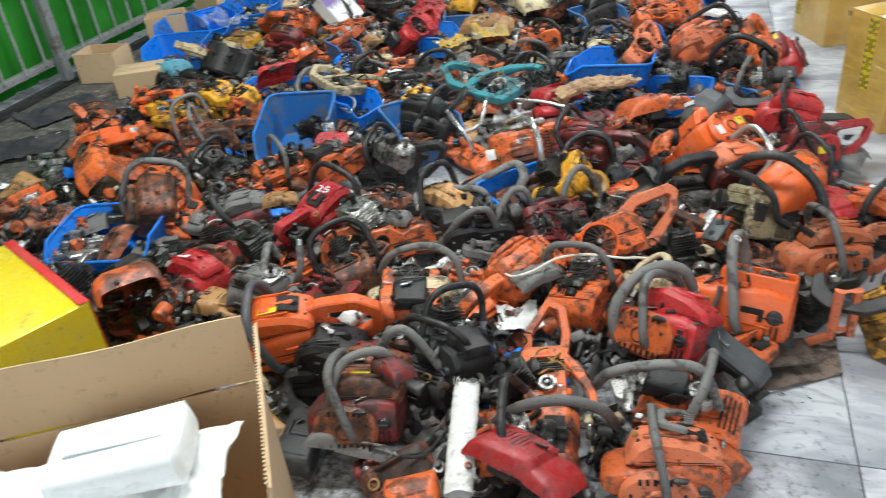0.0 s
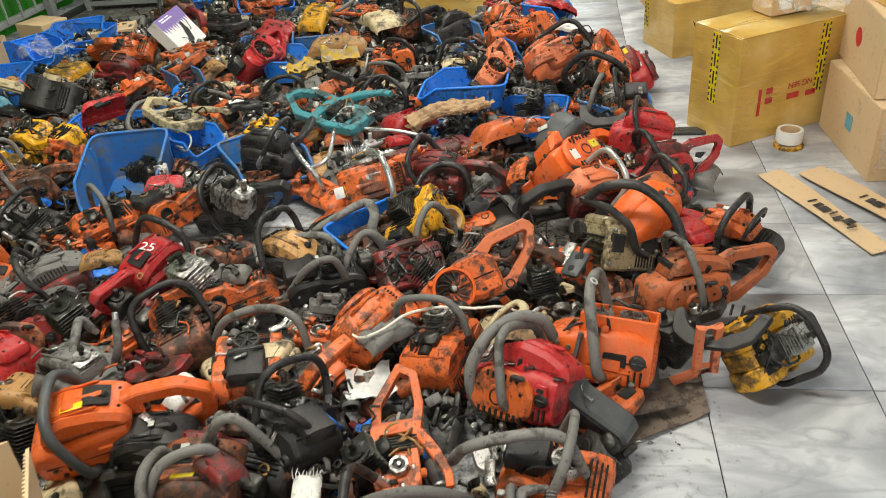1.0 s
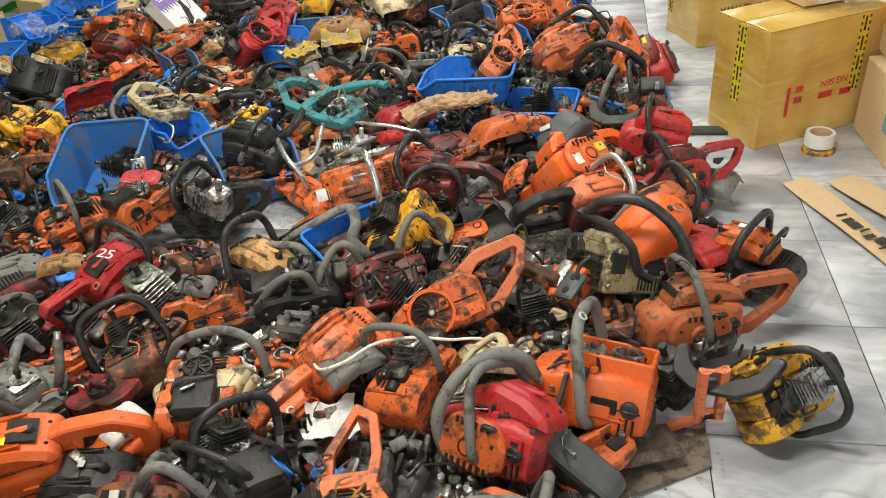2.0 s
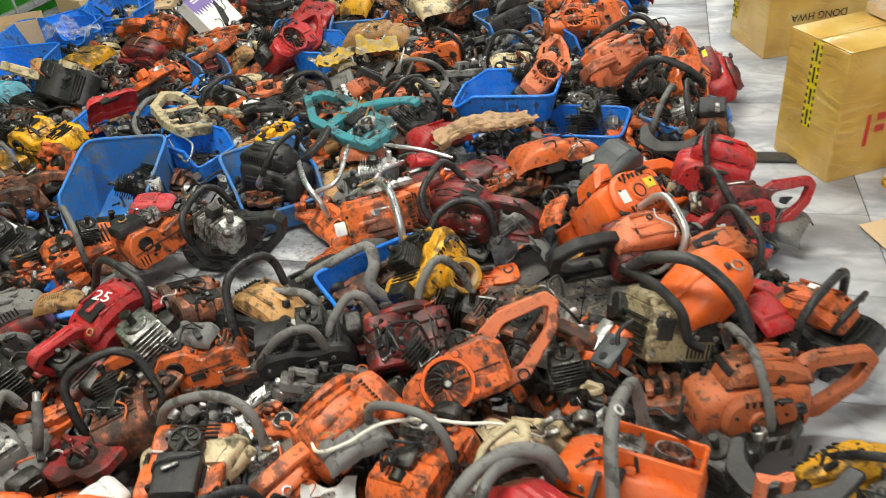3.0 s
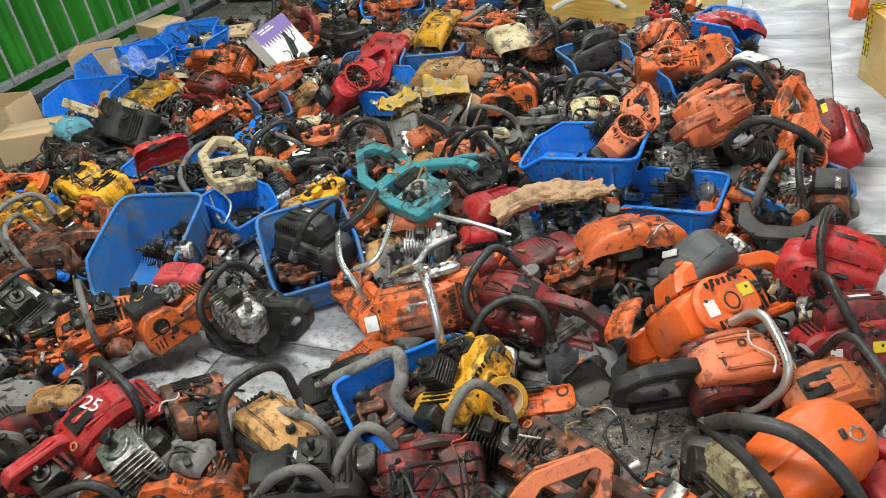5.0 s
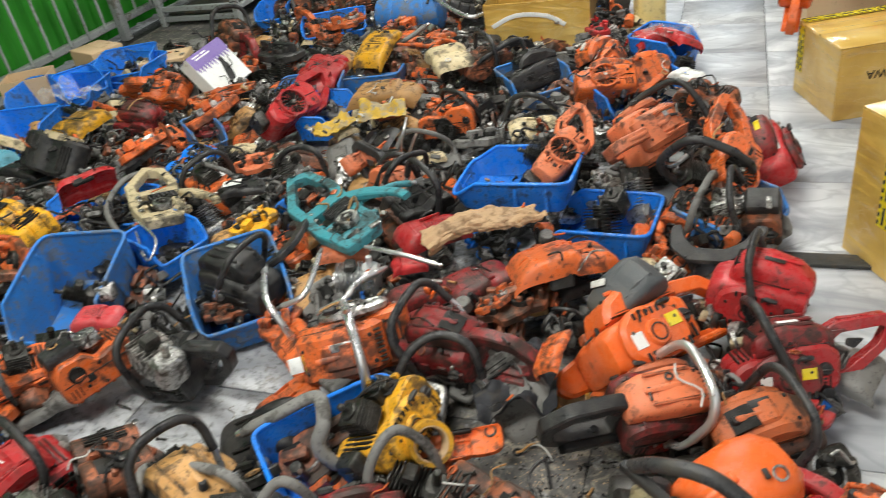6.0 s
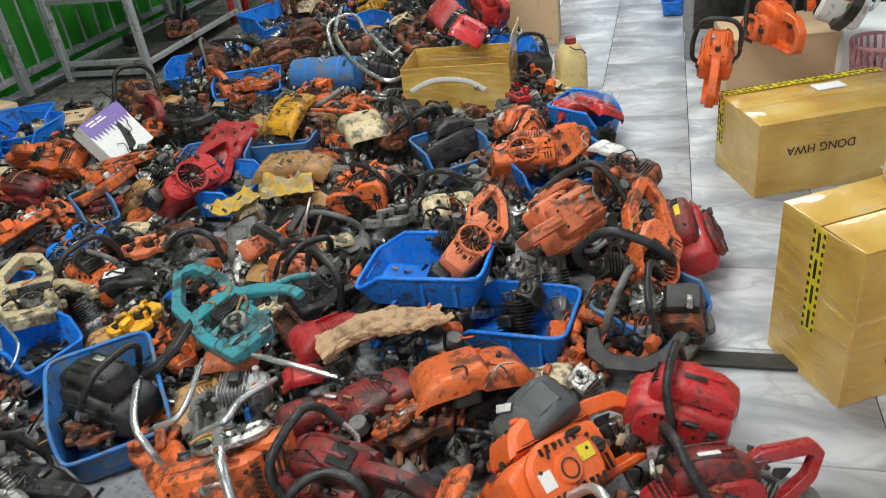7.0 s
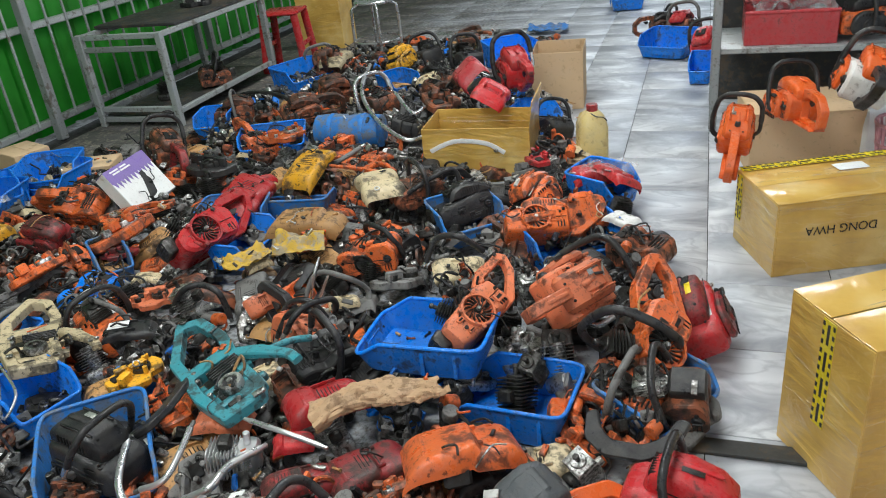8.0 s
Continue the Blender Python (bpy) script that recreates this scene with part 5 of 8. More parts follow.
    part("rear_handle", Geo().sweep(bend([(-0.085, 0.03, 0.24), (-0.02, -0.03, 0.245), (0.03, -0.07, 0.215), (0.045, -0.09, 0.150), (0.075, -0.09, 0.135)], 0.02), 0.009, 10, flat=1.0, square=3.0, smooth=1), "K", a, "dark rear grip bow")
    lo = part("lower_handle", Geo().sweep([(-0.205, -0.01, 0.10), (-0.215, -0.06, 0.055), (-0.175, -0.125, 0.022), (-0.09, -0.155, 0.016), (0.0, -0.135, 0.020), (0.06, -0.10, 0.05)], 0.011, 12, smooth=6), "Q", a)
    part("handle_end", Geo().sweep([(-0.205, -0.012, 0.098), (-0.195, 0.01, 0.125), (-0.18, 0.02, 0.13)], 0.007, 10), "H", lo, "bright tube end")
    g = Geo()
    for i in range(3):
        g.box((0.02 + 0.012 * i, -0.10, 0.05), (0.006, 0.012, 0.09), 0.002, Matrix.Rotation(0.25, 4, "Y"))
    part("rubber_fins", g, "K", a)
    return a


def window_frame_part(x, y, z, yaw, pitch, roll, w, h, col, note):
    """A flat moulded frame with an open middle and an arm."""
    a = thing("cover_frame", note, "engine cover", "loose covers in the heap", place(x, y, z, yaw, pitch, roll))
    part("rim", Geo().sweep([(-w, 0, 0), (w, 0, 0), (w, 0, h), (-w, 0, h)], 0.011, 10, closed=True, square=4, smooth=1), col, a)
    part("crossbar", Geo().box((0, 0.004, h * 0.12), (w * 1.9, 0.012, 0.012), 0.003), col, a)
    part("arm", Geo().sweep([(-w, 0, 0), (-w * 2.4, 0.01, -0.02), (-w * 4.5, 0.02, -0.05)], 0.012, 8, square=4, flat=0.6), col, a)
    return a


# ---- the hall ----
X0, X1, Y0, Y1, ZR = -3.62, 4.2, -2.8, 12.0, 3.9
solid("ground", Geo().box((0.3, 4.6, -0.06), (40, 40, 0.08), 0.01), "conc", "grimy concrete bed under the tiles", "ground", kind="structure")


def wall_box(name, c, s, mat, label, category="wall"):
    return solid(name, Geo().box(c, s, 0.004), mat, label, category, kind="structure")


wall_box("wall_east_pier", (X1 + 0.1, -1.3, ZR / 2), (0.2, 3.0, ZR), "conc", "plain concrete side wall by the front opening")
wall_box("wall_east", (X1 + 0.1, 9.6, ZR / 2), (0.2, 4.8, ZR), "conc", "plain concrete side wall behind the racks")
wall_box("lintel_east", (X1 + 0.1, 3.7, 3.8), (0.2, 7.0, 0.2), "conc", "concrete beam over the side opening")
wall_box("wall_north", (-1.6, Y1 + 0.1, ZR / 2), (4.1, 0.2, ZR), "conc", "plain concrete end wall")
wall_box("wall_north_east", (3.3, Y1 + 0.1, ZR / 2), (1.8, 0.2, ZR), "conc", "plain concrete end wall")
wall_box("wall_north_lintel", (1.42, Y1 + 0.1, 3.5), (1.94, 0.2, 0.8), "conc", "concrete beam over the far opening")
wall_box("lintel_south", (0.3, Y0 - 0.1, 4.0), (8.0, 0.2, 0.3), "conc", "concrete beam over the front opening")
solid("ceiling", Geo().box((0.3, 4.6, ZR + 0.25), (8.4, 15.2, 0.08), 0.01), "roof", "pale sheet-metal roof over the hall", "ceiling", kind="structure")
# housings for the added, unseen tube lamps
for tx, ty in ((-0.95, 1.6), (-0.6, 4.6), (-0.6, 7.6)):
    lampbox = thing("ceiling_light", "unseen white twin tube lamp added under the roof", "lamp", "tube lamps")
    part("housing", Geo().box((tx, ty, 3.62), (1.9, 0.22, 0.06), 0.01), "W", lampbox)
    part("bracket", Geo().box((tx, ty, 3.9), (0.05, 0.05, 0.52), 0.01), "steel", lampbox)

# green corrugated sheeting on a steel frame along one side
wl = thing("wall_west", "green corrugated plastic sheeting fixed to a steel frame", "wall")
wl["kind"] = "structure"
K = 0.19


def ribs(j0, j1):
    g = Geo()
    for j in range(j0, j1):
        y = Y0 + j * K
        prof = [(0, 0), (0.10, 0), (0.118, 0.028), (0.152, 0.028), (0.17, 0), (K, 0)]
        for (a, da), (b, db) in zip(prof, prof[1:]):
            g.add([(X0 - da, y + a, 0.03), (X0 - db, y + b, 0.03), (X0 - db, y + b, ZR), (X0 - da, y + a, ZR),
                   (X0 - da - 0.002, y + a, 0.03), (X0 - db - 0.002, y + b, 0.03), (X0 - db - 0.002, y + b, ZR), (X0 - da - 0.002, y + a, ZR)],
                  [(0, 1, 2, 3), (7, 6, 5, 4), (0, 4, 5, 1), (3, 2, 6, 7)])
    return g


for j in range(0, 78, 6):
    part("sheet", ribs(j, j + 6), "green", wl)
for zz in (0.12, 0.72, 1.9, 3.3):
    part("rail", Geo().box((X0 + 0.045, 4.6, zz), (0.05, 14.7, 0.045), 0.006), "steel", wl)
for j in range(8):
    part("post", Geo().box((X0 + 0.10, -2.0 + j * 1.9, ZR / 2), (0.06, 0.06, ZR), 0.006), "steel", wl)
# slim upright bars before the sheeting
for j in range(58):
    part("bar", Geo().box((X0 + 0.075, 0.2 + j * 0.17, 1.0), (0.014, 0.016, 1.76), 0.003), "steel", wl)


# ---- the bottom of the heap: oily parts between the floor and the saws ----
def edge_right(y):
    """The heap's edge along the aisle, by its distance from the front."""
    pts = [(0.7, 0.15), (1.2, 0.30), (1.5, 0.36), (1.8, 0.50), (2.1, 0.62), (2.9, 0.68), (3.4, 0.52), (4.2, 0.40), (4.6, 0.28), (5.3, 0.06), (6.7, -0.35), (8.0, -0.75)]
    for (a, p), (b, q) in zip(pts, pts[1:]):
        if a <= y <= b:
            return p + (q - p) * (y - a) / (b - a)
    return -9


def edge_left(y):
    return -2.5 - 0.12 * max(0, y - 2.0) if y < 5.2 else -2.55 + 0.16 * (y - 5.2)


BARE = [(-1.53, 2.72, 0.17), (-0.22, 3.66, 0.15), (-0.95, 2.50, 0.30), (0.14, 2.42, 0.24), (0.02, 2.2, 0.12), (-0.24, 1.66, 0.1), (0.36, 3.33, 0.1), (-0.78, 0.68, 0.44), (-1.42, 1.14, 0.28)]
proto = [casting(0, 0, -9, 0, 0, 0, 1, c, 900 + i) for i, c in enumerate("XSBGSOG")] + [shell(0, 0, -9, 0, 0, 0, 1, c, 930 + i) for i, c in enumerate("GNBCOK")]
proto += [scrap(0, 0, -9, 0, 0, 0, 1, 950 + i, m) for i, m in enumerate(("XSBG", "XKGS", "CXSX", "XGKO", "KUXS"))] + [engine(0, 0, -9, 0, 0, 0, 1, c, 970 + i) for i, c in enumerate("XSX")]
rest = random.Random(41)
yy, row = 0.95, 0
while yy < 7.9:
    step = 0.155 if yy < 5.2 else 0.19
    xx = edge_left(yy) + (row % 2) * step / 2
    while xx < edge_right(yy):
        px, py = xx + rest.uniform(-0.05, 0.05), yy + rest.uniform(-0.05, 0.05)
        p = rest.choice(proto)
        zz, turn, pi, ro, sc = rest.uniform(0.035, 0.085), rest.uniform(0, 360), rest.uniform(-28, 28), rest.uniform(-28, 28), rest.uniform(0.8, 1.15)
        if all((px - a) ** 2 + (py - b) ** 2 > r * r for a, b, r in BARE):
            c = copy_thing(p, place(px, py, zz, turn, pi, ro, sc))
        xx += step
    yy += step
    row += 1
for p in proto:
    for o in (*p.children_recursive, p):
        bpy.data.objects.remove(o)


# ---- the heap: every saw, cover and bin where it lies ----
# near end of the heap
saw(-0.486, 1.209, 0.130, -170, 0.332, 22, 0.93, "cth", "DB", 101, "grimy dark red chainsaw with slotted starter cover and grey handle")
saw(-0.335, 1.383, 0.150, 139, 8.590, 17.828, 0.93, "ehdw", "KK ", 102, "black stripped chainsaw engine with grey tube handle")
grip_frame(-0.129, 1.385, 0.180, -75, -14.000, 0.000, 0.75, "O", 103)
shell(-0.117, 1.049, 0.200, -22, 0.000, -25, 1.04, "R", 104, "red chainsaw cover with a white maker's badge")
saw(-0.066, 1.182, 0.120, -171, 1.105, -12.604, 0.93, "hex", "OS", 105)
saw(0.130, 1.367, 0.120, -9.624, -7.237, 6.147, 0.93, "hdx", "OB", 106)
saw(0.209, 1.140, 0.140, -173, -2.680, 21, 0.93, "tch", "Oo", 107)
guard(0.162, 1.201, 0.220, -92, 30, 0.000, 0.70, "G", 108)
engine(0.294, 1.442, 0.070, 20, 40, 0.000, 1.00, "X", 109)
saw(0.190, 1.560, 0.160, 152, -6.000, 31, 0.98, "tch", "RRK O", 110, "red chainsaw with orange starter cover and ribbed grey handle")
rear_housing(0.250, 1.560, 0.120, -30, -8, 8, 0.95, "J", 811, "dark grey rear housing with a long tail")
saw(0.385, 1.745, 0.135, 168, 2.0, 24.0, 1.14, "ho", "PPPG", 111, "orange chainsaw body with its round filter seat open")
saw(0.665, 1.765, 0.085, 38, 4.0, 48, 0.93, "hcxew", "YYKQ", 112, "oily yellow chainsaw lying on its side on the tiles")
saw(0.605, 2.060, 0.115, -162, 4.1, 14, 0.93, "kthc", "AAA", 113, "dusty orange chainsaw with open grip and grey tube handle")
tipped_saw(0.365, 2.225, 0.0, 2, 1.12, "beige and orange chainsaw tipped up inside its black hoop handle")
saw(-0.030, 2.015, 0.160, -150, -7.302, 44, 1.02, "kfe", "OPo", 115, "stripped orange chainsaw with bare flywheel and wide grip")
saw(-0.304, 1.751, 0.140, 56, 6.860, 22, 0.93, "rtc", "OOO", 116, "orange chainsaw with a dusty grey tank")
shell(-0.222, 1.719, 0.190, 47, 0.000, 0.000, 0.79, "G", 117, "dusty grey fuel tank of a chainsaw", slots=False)
saw(-0.105, 1.675, 0.130, 75, 8.189, -11.507, 0.93, "eh", "OK", 118)
saw(-0.547, 1.580, 0.130, 107, 4.026, 6.998, 1.04, "xdw", "O", 119)
saw(-0.800, 1.416, 0.170, -160, -6.695, -8.956, 1.0, "rth", "PPPJ", 120, "orange chainsaw with wide looped grip")
shell(-0.694, 1.518, 0.160, 69, 0.000, 20, 0.63, "W", 121, "white plastic fuel tank lying loose", slots=False)
saw(-0.658, 1.397, 0.100, -171, -3.379, -5.943, 0.93, "tm", "KK", 122)
saw(-0.775, 1.733, 0.130, 126, -6.855, -12.017, 0.93, "eh", "BKBQ", 123)
bar_handle([(-0.708, 1.760, 0.120), (-0.653, 1.754, 0.200), (-0.548, 1.768, 0.230), (-0.465, 1.760, 0.200), (-0.440, 1.741, 0.100)], 0.011, "G", "", "")
engine(-1.125, 1.788, 0.150, 60, 10.000, 0.000, 1.10, "X", 124)
shell(-1.037, 1.630, 0.130, 24, 0.000, 0.000, 0.99, "G", 125, slots=False)
bar_handle([(-1.006, 1.554, 0.120), (-0.992, 1.602, 0.220), (-1.021, 1.692, 0.240), (-1.009, 1.709, 0.200)], 0.012, "G", "", "")
bar_handle([(-0.950, 1.636, 0.100), (-0.894, 1.629, 0.200), (-0.903, 1.672, 0.260)], 0.011, "G", "", "")
casting(-0.821, 1.630, 0.140, -14.942, 10.000, 0.000, 0.89, "D", 126)
saw(-1.202, 1.810, 0.120, -172, 5.236, 23, 0.93, "ce", "DB", 127)
saw(-0.602, 1.348, 0.100, 3.881, -6.894, 26, 0.93, "cth", "DB", 128)
bar_handle([(-0.589, 1.335, 0.100), (-0.504, 1.326, 0.250), (-0.446, 1.335, 0.260), (-0.361, 1.350, 0.100)], 0.011, "G", "", "")
saw(-0.383, 1.478, 0.130, -106, -3.441, -0.141, 0.93, "ehw", "KK", 129)
shell(-0.503, 1.677, 0.120, 77, 0.000, 0.000, 0.62, "C", 130, slots=False)
casting(-0.330, 1.814, 0.050, -117, 0.000, 0.000, 0.79, "K", 131)
casting(-0.250, 1.149, 0.100, -36, 0.000, 0.000, 0.60, "O", 132)
casting(-0.464, 1.102, 0.060, 36, 0.000, 0.000, 0.60, "D", 133)
shell(-0.523, 1.667, 0.140, 85, 0.000, 0.000, 0.82, "C", 134, slots=False)
casting(-0.456, 1.827, 0.100, -14.714, 0.000, 0.000, 0.70, "O", 135)
casting(-0.227, 1.484, 0.060, -37, 0.000, 0.000, 0.60, "D", 136)
saw(-1.682, 2.016, 0.120, 122, 8.000, 18.056, 1.12, "thc", "BB", 137, "brown-orange saw with grey handle standing on end")
shell(-1.377, 1.472, 0.200, 138, -35, 0.000, 1.60, "O", 138, "orange chainsaw side cover leaning in the heap", slots=False)
saw(-1.304, 1.579, 0.100, -148, -8.561, 13.036, 0.93, "x", "B", 139)
casting(-1.449, 1.481, 0.080, -70, 0.000, 0.000, 0.74, "D", 140)
saw(-1.052, 1.609, 0.120, -20, 7.350, -4.680, 0.93, "et", "GG", 141)
saw(-0.718, 1.388, 0.120, -7.504, 0.143, -7.072, 0.93, "rm", "KK", 142)
saw(-1.259, 1.666, 0.100, 166, -8.324, 8.023, 0.93, "ct", "RR", 143)
bar_handle([(0.088, 1.557, 0.050), (0.031, 1.543, 0.100), (0.005, 1.559, 0.200), (0.041, 1.607, 0.270), (0.102, 1.671, 0.280), (0.162, 1.694, 0.260), (0.191, 1.703, 0.200)], 0.014, "G", "fat ribbed grey handle hose over a red saw", "")
bar_handle([(0.052, 1.646, 0.220), (0.083, 1.676, 0.260), (0.124, 1.714, 0.270), (0.102, 1.756, 0.260), (0.054, 1.706, 0.250), (0.042, 1.662, 0.230)], 0.008, "C", "pale grey plastic bail handle", "", flat=1.4)
bin_tray(-1.80, 1.900, 0.017, 12, 0.000, 0.000, 0.383, 0.320, 0.120, "U", "blue parts bin at the heap's near end")
casting(-1.797, 2.224, 0.140, -17.699, 0.000, 20, 1.15, "O", 144)
casting(-2.037, 2.492, 0.150, 144, 0.000, -25, 1.50, "O", 145)
shell(-2.005, 2.268, 0.160, -18.706, 0.000, -30, 1.29, "O", 146)
saw(-2.321, 2.598, 0.120, 69, -5.875, -6.890, 0.93, "rx", "O", 147)
saw(-1.680, 2.159, 0.120, 153, -8.859, -10.309, 0.93, "xw", "O", 148)
saw(-1.910, 2.725, 0.120, 163, 8.561, 1.544, 0.93, "rh", "BB", 149)
saw(-1.766, 2.431, 0.120, -10.997, -5.339, 11.154, 0.93, "ehx", "KO", 150)
casting(-0.971, 1.718, 0.130, -124, 0.000, 0.000, 0.71, "O", 151)
guard(-1.303, 1.881, 0.120, -42, 0.000, 20, 1.03, "G", 152)
saw(-2.626, 2.822, 0.110, 22, -0.863, 9.860, 0.93, "xt", "BB", 153)
casting(-0.763, 1.847, 0.140, -101, 0.000, -15.000, 0.60, "B", 154)
shell(-0.450, 1.223, 0.240, 146, 0.000, 10.000, 0.55, "D", 155)
engine(-0.180, 1.329, 0.150, 30, 25, 0.000, 1.00, "X", 156)
bar_handle([(-0.612, 1.156, 0.060), (-0.591, 1.163, 0.200), (-0.565, 1.213, 0.260), (-0.495, 1.249, 0.270), (-0.470, 1.271, 0.220)], 0.011, "G", "grey tube handle of a dark red saw", "")
bar_handle([(-0.229, 1.208, 0.120), (-0.156, 1.177, 0.220), (-0.058, 1.175, 0.260), (0.019, 1.202, 0.220), (0.041, 1.264, 0.120)], 0.012, "G", "broad grey tube handle arching over a saw", "")
bar_handle([(-0.014, 1.363, 0.140), (0.029, 1.327, 0.220), (0.138, 1.334, 0.250), (0.214, 1.337, 0.240), (0.255, 1.344, 0.140)], 0.012, "G", "dark grey flat handle of a saw", "", flat=1.3)
# middle of the heap
saw(-1.021, 2.012, 0.150, 69, 5.271, 12.873, 0.93, "kthc2", "RRRQ", 157, "bright red chainsaw with chalk marks and black handle")
saw(-1.293, 2.064, 0.120, -145, -8.483, 1.438, 0.93, "cth", "DGDQ", 158)
saw(-1.187, 2.414, 0.140, 64, 2.554, -10.000, 0.93, "xdw", "O", 159)
saw(-1.395, 2.341, 0.120, 46, 7.542, 15.084, 0.93, "eh", "OKO", 160)
saw(-1.796, 2.684, 0.130, -150, 5.643, 8.848, 0.93, "rh", "BB", 161)
saw(-2.060, 3.064, 0.160, -11.019, 4.331, 6.832, 1.12, "xw", "YY", 162)
casting(-2.160, 2.893, 0.130, -15.724, 0.000, 0.000, 1.50, "Y", 163)
guard(-2.456, 3.141, 0.150, 39, 0.000, 70, 0.60, "K", 164)
saw(-1.801, 2.380, 0.100, 174, -6.262, 4.273, 0.93, "eh", "OK", 165)
casting(-1.431, 2.285, 0.080, -16.488, 0.000, 0.000, 1.13, "O", 166)
casting(-2.012, 2.736, 0.150, 70, 0.000, 20, 0.60, "O", 167)
casting(-1.759, 2.840, 0.170, -26, 0.000, 60, 1.05, "O", 168)
bin_tray(-1.460, 2.775, 0.012, 10, 0, 14, 0.315, 0.36, 0.20, "V", "dusty blue parts bin propped up with red caps inside")
shell(-1.232, 2.605, 0.160, 14.740, 0.000, 0.000, 0.76, "I", 169, "red filler housing lying in the bin")
engine(-1.362, 2.697, 0.160, 30, 60, 0.000, 0.80, "X", 170)
engine(-1.294, 2.724, 0.160, 120, 70, 0.000, 0.60, "S", 171)
bin_tray(-0.926, 2.850, 0.012, 39, 0.000, 0.000, 0.278, 0.360, 0.170, "V", "dusty blue parts bin with a black motor unit inside")
saw(-0.941, 2.825, 0.180, -8.319, -6.703, -1.664, 0.93, "th", "KKKQ", 172, "black motor unit lying in a blue bin")
casting(-0.892, 2.732, 0.120, 31, 0.000, 0.000, 0.60, "B", 173)
saw(-0.898, 2.525, 0.110, 173, -8.294, -12.770, 0.97, "ekh", "KSKQ", 174, "black saw frame with a bare cast aluminium engine")
engine(-0.890, 2.447, 0.190, -20, 75, 0.000, 1.15, "S", 175)
saw(-0.500, 2.590, 0.140, 26, 4, 62, 1.08, "thcs", "OOOHS", 176, "orange and aluminium chainsaw with a white handle")
saw(-0.257, 2.456, 0.150, -99, -5.929, 29, 0.93, "xce", "YY", 177, "stripped oily yellow chainsaw")
saw(-0.166, 2.660, 0.140, 168, -3.304, -10.833, 0.93, "rth", "DDDQ", 178)
saw(0.275, 2.781, 0.150, -131, 7.066, 52, 1.08, "rtcbs", "PPP", 179, "clean orange chainsaw with dark grey guard")
wedge_cover(0.215, 2.800, 0.235, 46, 14, 10, 1.0, "J", "dark grey wedge-shaped cover on an orange saw")
saw(0.266, 2.505, 0.150, 31, -6.831, 21, 0.93, "rthc", "DoKH", 181, "faded pink-orange chainsaw with black rear grip")
saw(0.455, 2.480, 0.120, 31, 0.600, 13.083, 0.90, "thc", "BAKQ", 182, "dusty orange chainsaw with black tube handle")
saw(0.600, 2.750, 0.125, -163, -0.917, 24, 0.88, "kthcs", "RDR", 183, "red chainsaw with coloured stickers and open rear grip")
saw(0.563, 2.935, 0.150, 170, 8.081, 6.496, 0.93, "thc", "RRRQ", 184)
saw(0.669, 2.335, 0.090, -35, 5.963, 4.682, 0.93, "hgrt", "KORQ", 185)
shell(0.591, 2.285, 0.140, -57, 0.000, 0.000, 0.71, "R", 186, "red clutch guard lying on the heap", slots=False)
casting(0.579, 2.630, 0.080, -33, 0.000, 0.000, 0.60, "R", 187)
shell(-0.069, 2.384, 0.120, 21, 0.000, 180, 0.59, "O", 188, "upturned orange cover with a yellow drum inside")
shell(0.062, 2.619, 0.180, 84, 15.000, -40, 0.61, "O", 189)
casting(-0.021, 2.215, 0.120, 50, 0.000, -40, 0.60, "B", 190)
engine(-0.141, 2.259, 0.100, 0.000, 80, 0.000, 1.00, "X", 191)
saw(0.062, 2.209, 0.100, 161, 6.817, -12.487, 0.93, "xr", "B", 192)
casting(-0.335, 2.125, 0.100, 23, 0.000, 0.000, 0.60, "D", 193)
saw(-0.794, 2.136, 0.130, 142, 4.998, 14.790, 0.93, "xw", "B", 194)
engine(-0.866, 2.000, 0.140, 40, 20, 0.000, 1.20, "S", 195)
shell(-0.773, 2.031, 0.140, 32, 0.000, 0.000, 0.55, "G", 196, slots=False)
casting(-0.817, 1.995, 0.100, -170, 0.000, 0.000, 0.60, "O", 197)
saw(-0.556, 2.104, 0.130, 159, 6.535, 8.177, 0.93, "th", "KN", 198, "saw with a tan cover and wide grey handle")
engine(-0.826, 1.959, 0.170, 60, 15.000, 0.000, 1.30, "S", 199, "bare aluminium engine with pale cover")
shell(-0.746, 2.010, 0.170, 1.309, 0.000, 0.000, 0.66, "G", 200)
saw(-0.780, 1.959, 0.120, 26, 7.924, -14.928, 0.93, "xr", "OO", 201)
saw(-0.541, 2.034, 0.120, 24, 7.573, 6.651, 0.93, "edw", "KB", 202)
casting(-0.624, 1.977, 0.100, 19.840, 0.000, 0.000, 0.67, "B", 203)
shell(-1.199, 2.083, 0.170, 26, 0.000, 0.000, 0.66, "N", 204, "dusty tan bonnet cover on a saw")
casting(-1.413, 2.229, 0.120, 34, 0.000, 15.000, 0.60, "O", 205)
saw(-1.143, 1.938, 0.100, -18.026, -1.039, 11.419, 0.93, "ecx", "DB", 206)
saw(-0.292, 2.089, 0.110, 26, 0.626, 30, 0.93, "cx", "DD", 207)
bar_handle([(-0.681, 2.082, 0.180), (-0.690, 2.128, 0.200), (-0.558, 2.138, 0.220), (-0.468, 2.125, 0.220), (-0.437, 2.122, 0.120), (-0.434, 2.110, 0.080)], 0.011, "G", "", "")
bar_handle([(-0.434, 2.032, 0.080), (-0.410, 2.068, 0.170), (-0.371, 2.121, 0.230), (-0.328, 2.133, 0.220), (-0.306, 2.163, 0.100)], 0.011, "G", "", "")
